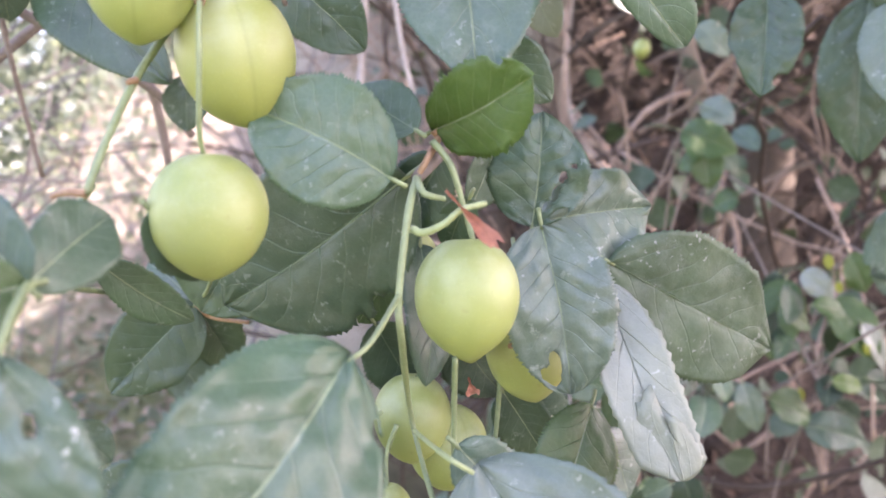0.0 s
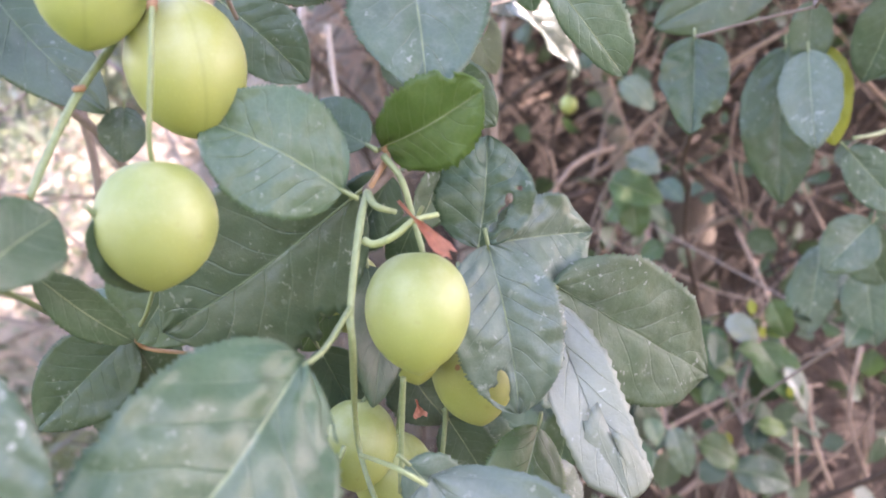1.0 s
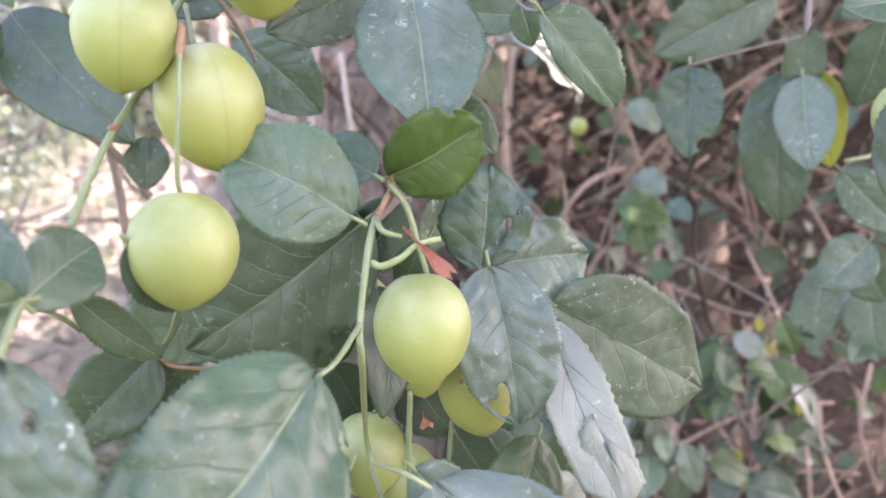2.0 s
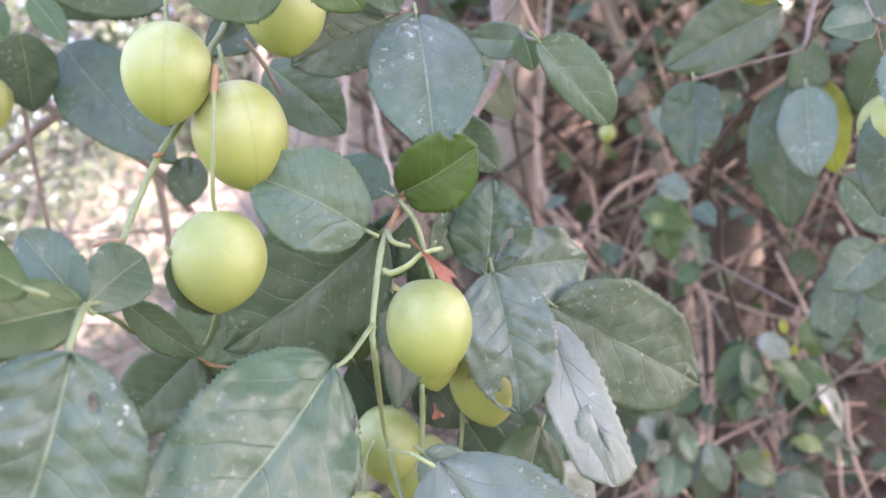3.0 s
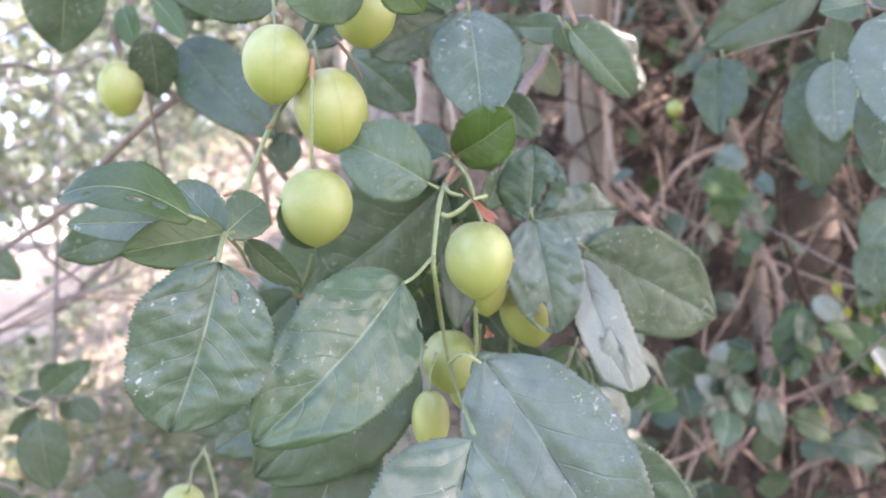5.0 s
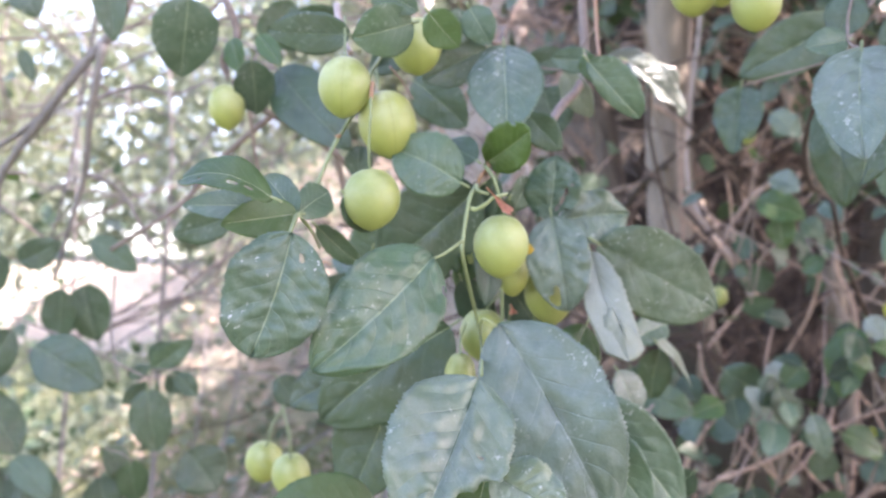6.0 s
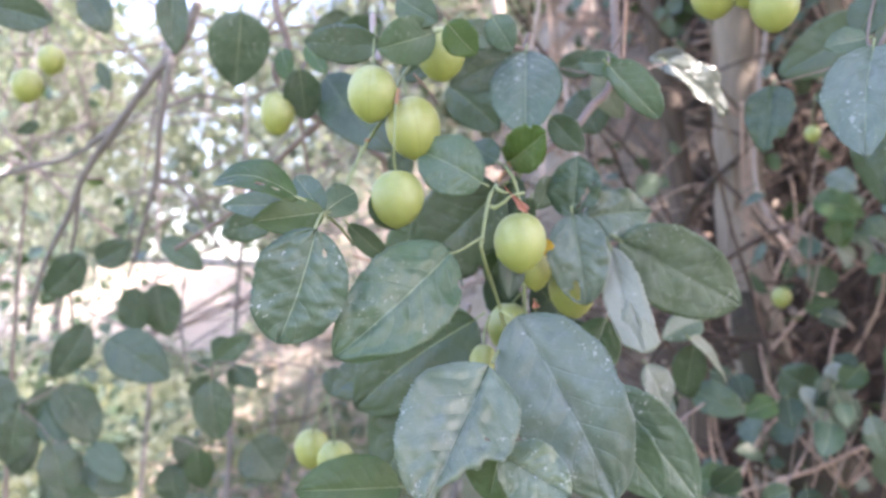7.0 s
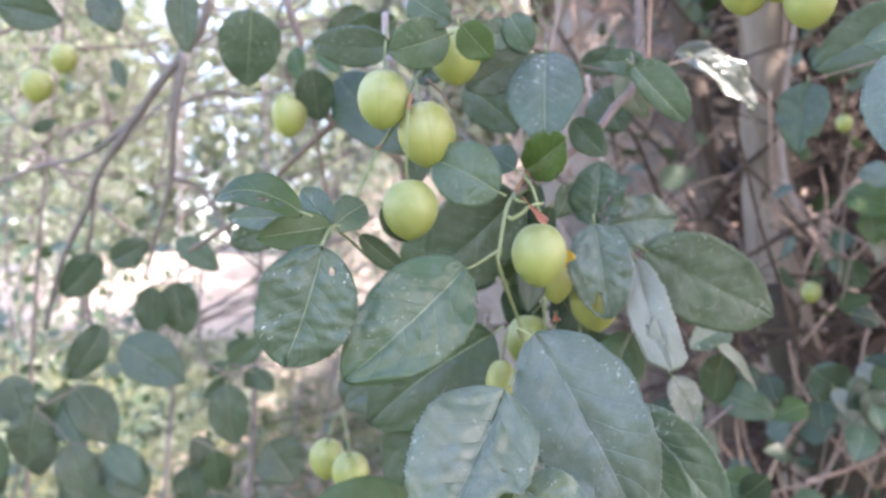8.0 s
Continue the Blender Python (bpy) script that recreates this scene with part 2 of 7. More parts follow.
def full(ob):
    m = ob.matrix_basis.copy()
    while ob.parent is not None:
        m = ob.parent.matrix_basis @ ob.matrix_parent_inverse @ m
        ob = ob.parent
    return m


def thing(name, place, label, category, group="", kind=""):
    ob = new(name)
    ob.empty_display_size = 0.02
    ob.location = place
    return tagged(ob, label, category, group, kind)


def smooth_line(points, steps=6):
    """Catmull-Rom line through the points."""
    p = [Vector(q) for q in points]
    p = [2 * p[0] - p[1]] + p + [2 * p[-1] - p[-2]]
    line = []
    for i in range(1, len(p) - 2):
        a, b, c, d = p[i - 1:i + 3]
        for k in range(steps):
            t = k / steps
            line.append(0.5 * ((2 * b) + (c - a) * t + (2 * a - 5 * b + 4 * c - d) * t * t + (3 * b - a - 3 * c + d) * t ** 3))
    line.append(p[-2])
    return line


def tube(bm, points, r0, r1, sides=8, steps=6, knots=0.0, seed=0):
    """A tapered round rod along a line, with slight swellings."""
    rnd = random.Random(seed)
    line = smooth_line(points, steps) if steps > 1 else [Vector(q) for q in points]
    rings, across = [], None
    for i, q in enumerate(line):
        ahead = (line[min(i + 1, len(line) - 1)] - line[max(i - 1, 0)]).normalized()
        if across is None:
            across = ahead.orthogonal().normalized()
        across = (across - ahead * across.dot(ahead)).normalized()
        other = ahead.cross(across)
        r = (r0 + (r1 - r0) * i / max(1, len(line) - 1)) * (1 + knots * rnd.uniform(-1, 1))
        rings.append([bm.verts.new(q + r * (math.cos(a) * across + math.sin(a) * other)) for a in (2 * math.pi * k / sides for k in range(sides))])
    for a, b in zip(rings, rings[1:]):
        for k in range(sides):
            bm.faces.new((a[k], a[(k + 1) % sides], b[(k + 1) % sides], b[k]))
    bm.faces.new(rings[0][::-1])
    bm.faces.new(rings[-1])
    return bm


stem_count = [0]


def stem(branch, points, radii, material, name="twig", label=""):
    stem_count[0] += 1
    bm = tube(bmesh.new(), points, radii[0], radii[1], 10, 7, 0.07, stem_count[0])
    return part(name, bm, material, branch, label)


leaf_count = [0]


def leaf(branch, base, tip, width, facing, fold=0.1, bend=0.03, wave=0.04, quilt=1.0, curl=0.0, bites=(), mat=None, widest=0.44, stalked=True, rib_mat=None, point=0.8, sides=(1.0, 1.0), arc=0.0, roll=(), under=None):
    """A serrate ovate plum leaf from its base to its tip: blade, midrib and stalk. facing: the side that its upper face looks to.
    bites: holes eaten by insects, as (along, across, half length, half width). point: how sharply it runs out. sides: breadth of its two halves.
    arc: sideways sweep of the midrib. roll: (where it begins, radius) of a tip rolled up over the upper face. under: the look of the lower face."""
    leaf_count[0] += 1
    rnd = random.Random(leaf_count[0] * 7 + 1)
    base, tip, facing = Vector(base), Vector(tip), Vector(facing)
    axis = tip - base
    long = axis.length
    axis.normalize()
    up = (facing - axis * facing.dot(axis)).normalized()
    side = up.cross(axis)
    half = width / 2
    ph1, ph2, lean = rnd.uniform(0, 6.28), rnd.uniform(0, 6.28), arc + rnd.uniform(-0.03, 0.03)

    def drift(u, v):
        """Where a point lies along the veins, which sway a little."""
        return u + 0.045 * noise.noise(Vector((u * 4, v * 2, ph2)))

    def place(u, v):
        if u < widest:
            w = max(0.0, 1 - ((widest - u) / widest) ** 2.1) ** 0.56
        else:
            w = max(0.0, 1 - ((u - widest) / (1 - widest)) ** 2.0) ** point
        w = half * (0.015 + w) * sides[1 if v > 0 else 0]
        w *= 1 + (0.06 * noise.noise(Vector((u * 3.2, 4.0 if v > 0 else 9.0, ph1))) + 0.035 * noise.noise(Vector((u * 11, 4.0 if v > 0 else 9.0, ph2)))) * min(1.0, 6 * u * (1 - u))
        y = w * v
        z = fold * abs(y) + bend * long * (1 - 4 * (u - 0.5) ** 2)
        z -= 0.10 * fold * half * (v * v) * 2
        run = 7 * drift(u, v) - 1.9 * abs(v) + (0.38 if v > 0 else 0.0) + 0.5
        swell = abs(math.sin(math.pi * run)) ** 0.75
        size = min(half, 0.03) / 0.03
        z += quilt * 0.00040 * swell * min(1.0, 4 * abs(v)) * (1.1 - v * v) * size
        z -= quilt * 0.0007 * math.exp(-(abs(v) / 0.08) ** 2) * size
        z += wave * half * v * v * math.sin(2 * math.pi * 2.3 * u + ph1 + (1.7 if v > 0 else 0))
        z += 0.05 * half * math.sin(5 * u + ph2) * math.sin(2.2 * v + ph1)
        z += quilt * 0.026 * half * noise.noise(Vector((u * 7 + ph1, v * 3.4, ph2))) + quilt * 0.015 * half * noise.noise(Vector((u * 15 + ph1, v * 6, ph2)))
        x = long * u
        if curl and u > 0.72:
            over = (u - 0.72) / 0.28
            z += curl * long * 0.28 * over * over
            x -= curl * long * 0.16 * over * over
        if roll:
            start = roll[0] - 0.07 * v * v + 0.03 * v
            gone = max(0.0, u - start) * long
            angle = min(math.pi, gone / roll[1])
            if gone > 0:
                x = long * start + roll[1] * math.sin(angle) - max(0.0, gone - math.pi * roll[1])
                z = z * math.cos(angle) + roll[1] * (1 - math.cos(angle)) + 0.002 * (angle / math.pi)
        y += lean * long * math.sin(math.pi * u)
        return base + axis * x + side * y + up * z

    rows, cols = (84, 11) if width > 0.028 else (44, 7)

    def bitten(u, v):
        """How far (u, v) lies from the nearest bite: under 1 is inside. Also the bite."""
        best = (9.0, None)
        for bite in bites:
            a, b, c, d = bite
            du, dv = (u - a) / c, (v - b) / d
            jag = 1 + 0.22 * noise.noise(Vector((math.atan2(du, dv) * 1.3, a * 9, leaf_count[0])))
            best = min(best, (math.hypot(du, dv) / jag, bite), key=lambda q: q[0])
        return best

    verts, grid, coords, eaten = [], [], [], []
    for i in range(rows + 1):
        row = []
        for j in range(-cols, cols + 1):
            u, v = i / rows, j / cols
            if abs(j) == cols and 1 < i < rows - 1:
                v *= 1 + min(1.0, 0.016 / half) * ((0.040 if i % 2 else -0.020) + 0.032 * rnd.uniform(-1, 1))
            gap, bite = bitten(u, v)
            if bite and 0.45 < gap < 1.4:
                u, v = bite[0] + (u - bite[0]) / gap, bite[1] + (v - bite[1]) / gap
                u = min(1.0, max(0.0, u))
                gap = 1.0
            row.append(len(verts))
            verts.append(place(u, v))
            coords.append((drift(u, v), min(1.0, max(0.0, v * 0.5 + 0.5))))
            eaten.append(gap <= 1.0)
        grid.append(row)
    top = []
    for i in range(rows):
        for j in range(2 * cols):
            quad = (grid[i][j], grid[i + 1][j], grid[i + 1][j + 1], grid[i][j + 1])
            if not all(eaten[q] for q in quad):
                top.append(quad)
    used = {}
    for quad in top:
        for p, q in zip(quad, quad[1:] + quad[:1]):
            used[(p, q)] = used.get((p, q), 0) + 1
    count = len(verts)
    faces = list(top) + [tuple(q + count for q in quad[::-1]) for quad in top]
    faces += [(q, p, p + count, q + count) for p, q in used if (q, p) not in used]
    verts += [p - up * 0.0003 for p in verts]
    data = bpy.data.meshes.new("leaf")
    data.from_pydata(verts, [], faces)
    layer = data.uv_layers.new(name="UVMap")
    for loop in data.loops:
        layer.data[loop.index].uv = coords[loop.vertex_index % count]
    data.polygons.foreach_set("use_smooth", [True] * len(data.polygons))
    data.materials.append(mat or LEAF)
    if under:
        data.materials.append(under)
        for k in range(len(top), 2 * len(top)):
            data.polygons[k].material_index = 1
    blade = new("leaf", data)
    blade.parent = branch
    blade.matrix_parent_inverse = full(branch).inverted()
    rib = [place(u, 0.0) + up * 0.00012 for u in (0.0, 0.12, 0.25, 0.4, 0.55, 0.7, 0.82, 0.92)]
    part("midrib", tube(bmesh.new(), rib[:6] if roll else rib, max(0.0002, width * 0.0065), 0.0001, 6, 3), rib_mat or (RIB if mat else RIB_DARK), blade)
    if not stalked:
        return blade
    stalk = [base - axis * min(0.008, long * 0.1) - up * 0.001, base - axis * 0.003, place(0.03, 0.0)]
    part("petiole", tube(bmesh.new(), stalk, 0.0008, 0.0007, 6, 3), STEM_GREEN, blade)
    return blade


def plum(centre, width, height, hang, turn, stalk=()):
    """A round-oval plum with a shallow seam down one side, a dimple at its stalk and a faint point below."""
    bm = bmesh.new()
    rings, sides = 26, 40
    grid = []
    for i in range(rings + 1):
        a = math.pi * i / rings
        s = max(0.0, math.sin(a))
        r = s ** 0.94 * width / 2
        z = math.cos(a) * height / 2
        if a < 0.4:
            z -= 0.05 * height * (1 - a / 0.4) ** 2
        if a > 2.4:
            z -= 0.05 * height * ((a - 2.4) / 0.74) ** 2
        r *= 1 + 0.035 * math.cos(a)
        row = []
        for k in range(sides):
            b = 2 * math.pi * k / sides
            off = min(b, 2 * math.pi - b)
            groove = 1 - 0.045 * math.exp(-(off / 0.11) ** 2) * s ** 0.5
            lump = 1 + 0.012 * math.sin(2 * b + turn) * math.sin(a)
            row.append(bm.verts.new((r * groove * lump * math.cos(b), r * groove * lump * math.sin(b), z)))
        grid.append(row)
    for a, b in zip(grid, grid[1:]):
        for k in range(sides):
            bm.faces.new((a[k], b[k], b[(k + 1) % sides], a[(k + 1) % sides]))
    bmesh.ops.remove_doubles(bm, verts=bm.verts, dist=0.00001)
    ob = mesh_object("plum", bm, PLUM)
    down = Vector(hang).normalized()
    z = -down
    x = Vector((math.cos(radians(turn)), math.sin(radians(turn)), 0))
    x = (x - z * x.dot(z)).normalized()
    ob.matrix_basis = Matrix.Translation(centre) @ Matrix((x, z.cross(x), z)).transposed().to_4x4()
    tagged(ob, "unripe yellow-green plum hanging on a thin stalk", "plum", "plums on the tree")
    if stalk:
        part("stalk", tube(bmesh.new(), list(stalk) + [tuple(Vector(centre) - down * height * 0.36)], 0.00085, 0.00075, 8, 6), STEM_GREEN, ob)
    return ob


def blemish(place):
    """A small dark scar pressed into the nearest plum's skin."""
    owner = min((o for o in scene.objects if o.name.startswith("plum") and o.type == "MESH"), key=lambda o: (o.matrix_basis.translation - Vector(place)).length)
    away = (Vector(place) - owner.matrix_basis.translation).normalized()
    bm = bmesh.new()
    bmesh.ops.create_uvsphere(bm, u_segments=12, v_segments=8, radius=0.0013)
    for v in bm.verts:
        v.co = v.co - away * v.co.dot(away) * 0.7 + Vector(place)
    return part("blemish", bm, STEM_RED, owner, "small dark scar")


def bud_scale(branch, top, low):
    """A shrivelled red-brown bract, rolled along its length."""
    top, low = Vector(top), Vector(low)
    axis = low - top
    side = axis.cross(Vector((0, -1, 0.2))).normalized()
    up = side.cross(axis).normalized()
    bm = bmesh.new()
    rows = []
    for i in range(13):
        u = i / 12
        w = 0.0004 + 0.0019 * min(1.0, max(0.0, (u - 0.3) / 0.4)) ** 1.5 + 0.00045 * math.sin(17 * u) * u
        rows.append([bm.verts.new(top + axis * u + side * (w * v) + up * (0.0014 * v * v + 0.0009 * u * math.sin(11 * u + 4 * v)) + axis * (0.07 * u * math.sin(5 * v + 1))) for v in (-1, -0.5, 0, 0.5, 1)])
    for a, b in zip(rows, rows[1:]):
        for k in range(4):
            bm.faces.new((a[k], b[k], b[k + 1], a[k + 1]))
    bmesh.ops.solidify(bm, geom=bm.faces[:], thickness=0.0003)
    return part("bud_scale", bm, SCALE_RED, branch, "dry red-brown bract")


def leaf_cloud(name, spots, sizes, material, parent=None, seed=1, up=0.6, slim=0.62):
    """Many folded leaves in one mesh. spots: an (n, 3) array."""
    rng = np.random.default_rng(seed)
    count = len(spots)
    outline = np.array([(0, 0, 0), (0.22, 0.36, 0.05), (0.5, 0.5, 0.09), (0.8, 0.27, 0.04), (1, 0, -0.06), (0.8, -0.27, 0.04), (0.5, -0.5, 0.09), (0.22, -0.36, 0.05), (0.5, 0, 0)])
    faces = np.array([(0, 1, 8), (1, 2, 8), (2, 3, 8), (3, 4, 8), (4, 5, 8), (5, 6, 8), (6, 7, 8), (7, 0, 8)])
    z = rng.normal(0, 1, (count, 3)) + np.array((0, -0.5, up * 2))
    z /= np.linalg.norm(z, axis=1)[:, None]
    x = rng.normal(0, 1, (count, 3)) - np.array((0, 0, 0.4))
    x -= z * np.sum(x * z, axis=1)[:, None]
    x /= np.linalg.norm(x, axis=1)[:, None]
    y = np.cross(z, x)
    local = outline * np.array((1, slim, 1))
    verts = spots[:, None, :] + sizes[:, None, None] * (local[None, :, 0:1] * x[:, None, :] + local[None, :, 1:2] * y[:, None, :] + local[None, :, 2:3] * z[:, None, :])
    index = faces[None] + (np.arange(count) * 9)[:, None, None]
    data = bpy.data.meshes.new(name)
    data.from_pydata(verts.reshape(-1, 3).tolist(), [], index.reshape(-1, 3).tolist())
    layer = data.uv_layers.new(name="UVMap")
    flat = np.tile((outline[faces.reshape(-1)][:, :2] + np.array((0, 0.5))).reshape(-1), count)
    layer.data.foreach_set("uv", flat)
    data.polygons.foreach_set("use_smooth", [True] * len(data.polygons))
    data.materials.append(material)
    ob = new(name, data)
    if parent is not None:
        ob.parent = parent
        ob.matrix_parent_inverse = full(parent).inverted()
    return ob


def wander(rng, start, heading, length, steps, droop=0.0, shake=0.25):
    """A crooked line for a branch."""
    p, d = Vector(start), Vector(heading).normalized()
    line = [p.copy()]
    for _ in range(steps):
        d = (d + Vector((rng.uniform(-shake, shake), rng.uniform(-shake, shake), rng.uniform(-shake, shake) - droop))).normalized()
        p = p + d * (length / steps)
        line.append(p.copy())
    return line


# ---------------------------------------------------------------- ground
def rise(x, y):
    """Height of the ground: a bank behind the thicket, a gentle slope on the open side."""
    s = x + 0.30 * min(y, 3.2)
    k = min(1.0, max(0.0, (s + 0.1) / 0.7))
    k = k * k * (3 - 2 * k)
    b = min(1.0, max(0.0, (y - 1.9) / 1.6))
    b = b * b * (3 - 2 * b)
    g = min(1.0, max(0.0, (y - 1.0) / 6.0))
    bumps = 0.10 * noise.noise(Vector((x * 0.8, y * 0.8, 3))) + 0.03 * noise.noise(Vector((x * 4, y * 4, 7)))
    bumps += k * b * (0.16 * noise.noise(Vector((x * 2.3, y * 2.3, 1))) + 0.09 * noise.noise(Vector((x * 6, y * 6, 5))))
    c = min(1.0, max(0.0, (x + 3.3) / 1.3))
    d = min(1.0, max(0.0, (y - 3.4) / 2.4))
    far_bank = (1 - k) * c * c * (3 - 2 * c) * d * d * (3 - 2 * d) * 1.9
    e = min(1.0, max(0.0, (-3.5 - x) / 4.0)) * min(1.0, max(0.0, (y - 9.0) / 6.0))
    e = e * e * (3 - 2 * e)
    return far_bank + 1.7 * e + k * b * 2.7 + (1 - k) * g * 0.45 + bumps * min(1.0, max(0.0, y))


bm = bmesh.new()
edges_x = [-400, -120, -40, -18] + [-16 + 0.5 * i for i in range(18)] + [-7 + 0.25 * i for i in range(24)] + [-1 + 0.07 * i for i in range(58)] + [3.1 + 0.3 * i for i in range(8)] + [6, 8, 14, 40, 120, 400]
edges_y = [-400, -120, -40, -12, -5, -2] + [-1 + 0.25 * i for i in range(10)] + [1.5 + 0.07 * i for i in range(44)] + [4.6 + 0.25 * i for i in range(30)] + [13, 16, 22, 40, 120, 400]
sheet = [[bm.verts.new((x, y, rise(x, y) if -16.5 < x < 10 and -3 < y < 16.5 else (0.45 if y > 3 else 0.0))) for x in edges_x] for y in edges_y]
for a, b in zip(sheet, sheet[1:]):
    for k in range(len(edges_x) - 1):
        bm.faces.new((a[k], a[k + 1], b[k + 1], b[k]))
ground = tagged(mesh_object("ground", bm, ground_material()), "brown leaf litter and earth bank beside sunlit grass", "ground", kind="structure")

# ---------------------------------------------------------------- trunks of the thicket
def trunk_tree(points, r0, r1, label, seed, bark=None):
    rng = random.Random(seed)
    tree = thing("thicket_tree", points[0], label, "tree", "trees of the thicket")
    part("trunk", tube(bmesh.new(), points, r0, r1, 18, 8, 0.05, seed), bark or TRUNK, tree)
    for k in range(5):
        a = points[1 + k % (len(points) - 1)]
        start = Vector(a) + Vector((0, 0, rng.uniform(-0.25, 0.2)))
        line = wander(rng, start, (rng.uniform(-1, 1), rng.uniform(-0.6, 0.3), rng.uniform(0.1, 0.9)), rng.uniform(0.4, 0.9), 6, 0.03)
        part("branch", tube(bmesh.new(), line, 0.009, 0.003, 8, 3, 0.08, seed + k), bark or TRUNK, tree)
    return tree


tree = trunk_tree([(0.42, 2.06, 0.10), (0.35, 2.08, 0.9), (0.265, 2.1, 1.40), (0.238, 2.1, 1.8), (0.238, 2.1, 2.6), (0.25, 2.1, 3.6)], 0.074, 0.052, "slim grey-brown tree trunk rising through the thicket", 3)


# gaps in the leaves, through which flecks of sun fall on single leaves
GAPS = [((0.118, 0.60, 1.502), 0.10), ((0.0719, 0.2987, 1.4173), 0.016)]


def crown(tree, low, high, count, size, seed, material):
    """Leaves out of view over the thicket, added to keep it and the plum branches in shade."""
    r = np.random.default_rng(seed)
    clumps = r.uniform(low, high, (max(6, count // 60), 3))
    spots = clumps[r.integers(0, len(clumps), count)] + r.normal(0, 0.16, (count, 3))
    for place, radius in GAPS:
        off = spots - np.array(place)
        beside = off - (off @ np.array(sun_from))[:, None] * np.array(sun_from)
        away = np.linalg.norm(beside, axis=1)[:, None]
        spots = np.where(away < radius, spots + beside / away * radius * 2, spots)
    tagged(leaf_cloud("crown", spots, size * r.uniform(0.6, 1.3, count), material, tree, seed, 0.9, 0.7), kind="stuff")


crown(tree, (0.2, 0.4, 2.5), (2.4, 2.6, 3.7), 5000, 0.10, 71, LEAF_FAR)
# Dark trunk foot added over the lit lower trunk, standing in for shade.
stump = thing("dark_trunk_foot", (0.62, 1.95, 0.05), "broad mossy trunk foot, darkened for shade, before a tree trunk", "stump")
part("trunk", tube(bmesh.new(), [(0.62, 1.95, 0.05), (0.5080, 1.9500, 0.7520), (0.4020, 1.9500, 0.9560), (0.3240, 1.9700, 1.1160), (0.2760, 2.0000, 1.2440), (0.2570, 2.0600, 1.3250)], 0.105, 0.035, 16, 8, 0.08, 77), FOOT_SHADED, stump)
tree = trunk_tree([(0.20, 2.32, 0.5), (0.15, 2.32, 1.2), (0.09, 2.32, 1.7), (0.02, 2.32, 2.2), (0.0, 2.32, 2.8)], 0.042, 0.035, "slim grey trunk half hidden behind another", 5, TRUNK_SHADED)
crown(tree, (0.1, 2.4, 2.4), (1.1, 3.6, 3.6), 800, 0.10, 72, LEAF_FAR)
tree = trunk_tree([(0.72, 2.2, 0.9), (0.64, 2.15, 1.5), (0.573, 2.1, 1.765), (0.468, 2.1, 2.087), (0.34, 2.05, 2.6)], 0.026, 0.020, "leaning dark trunk in the thicket", 8)
# unseen leaves set between the sun and the plum branches
crown(tree, (0.7, -1.1, 2.3), (2.6, 0.9, 3.6), 5400, 0.10, 73, LEAF_FAR)
crown(tree, (0.7, -0.35, 2.4), (2.1, 0.75, 3.3), 3200, 0.10, 75, LEAF_FAR)
tree = trunk_tree([(0.90, 2.42, 0.8), (0.88, 2.42, 1.4), (0.90, 2.42, 1.7), (1.0, 2.4, 2.4)], 0.095, 0.07, "broad trunk at the back of the thicket, darkened for shade", 11, TRUNK_SHADED)
crown(tree, (1.2, 1.4, 2.0), (3.4, 3.8, 3.6), 2400, 0.10, 74, LEAF_FAR)
trunk_tree([(-0.75, 4.4, 0.2), (-0.8, 4.4, 1.2), (-0.78, 4.4, 2.0), (-0.9, 4.4, 3.0)], 0.05, 0.04, "pale trunk at the edge of the clearing", 14)

# ---------------------------------------------------------------- dry brambles on the bank
def bramble(seed, centre, spread, count, radius=0.004, material=None):
    rng = random.Random(seed)
    tangle = thing("bramble_tangle", (centre[0], centre[1], rise(centre[0], centre[1])), "tangle of dry pinkish-brown bramble stems on the bank", "bramble", "bramble tangles")
    for k in range(count):
        start = Vector(centre) + Vector((rng.uniform(-1, 1) * spread[0], rng.uniform(-1, 1) * spread[1], rng.uniform(-1, 1) * spread[2]))
        line = wander(rng, start, (rng.uniform(-1, 1), rng.uniform(-0.5, 0.5), rng.uniform(-0.7, 1.0)), rng.uniform(0.35, 1.1), 7, 0.05, 0.28)
        r = radius * rng.uniform(0.5, 1.5)
        # lower tangles get mostly the shaded copy, upper ones more of the lit one
        part("stem", tube(bmesh.new(), line, r, r * 0.6, 6, 2, 0.06, seed * 50 + k), material or (DRY if k % (2 if centre[2] > 1.7 else 3 if centre[2] > 1.3 else 25) == 0 else DRY_SHADED), tangle)
    return tangle


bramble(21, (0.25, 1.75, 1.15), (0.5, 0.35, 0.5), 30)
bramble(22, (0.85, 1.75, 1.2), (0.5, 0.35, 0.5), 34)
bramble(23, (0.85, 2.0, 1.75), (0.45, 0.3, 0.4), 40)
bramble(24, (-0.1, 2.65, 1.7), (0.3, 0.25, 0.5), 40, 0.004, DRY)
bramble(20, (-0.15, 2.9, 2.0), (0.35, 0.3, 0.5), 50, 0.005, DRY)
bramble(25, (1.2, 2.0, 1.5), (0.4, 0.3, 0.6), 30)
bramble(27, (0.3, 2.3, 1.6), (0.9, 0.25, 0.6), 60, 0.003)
bramble(28, (0.9, 2.4, 1.3), (0.7, 0.25, 0.6), 60, 0.003, DRY_SHADED)
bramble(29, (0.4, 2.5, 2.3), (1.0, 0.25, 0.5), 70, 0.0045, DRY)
bramble(30, (1.3, 2.3, 2.1), (0.6, 0.25, 0.6), 40, 0.004, DRY_SHADED)
bramble(31, (0.36, 1.78, 0.98), (0.22, 0.12, 0.22), 34, 0.005, DRY_SHADED)
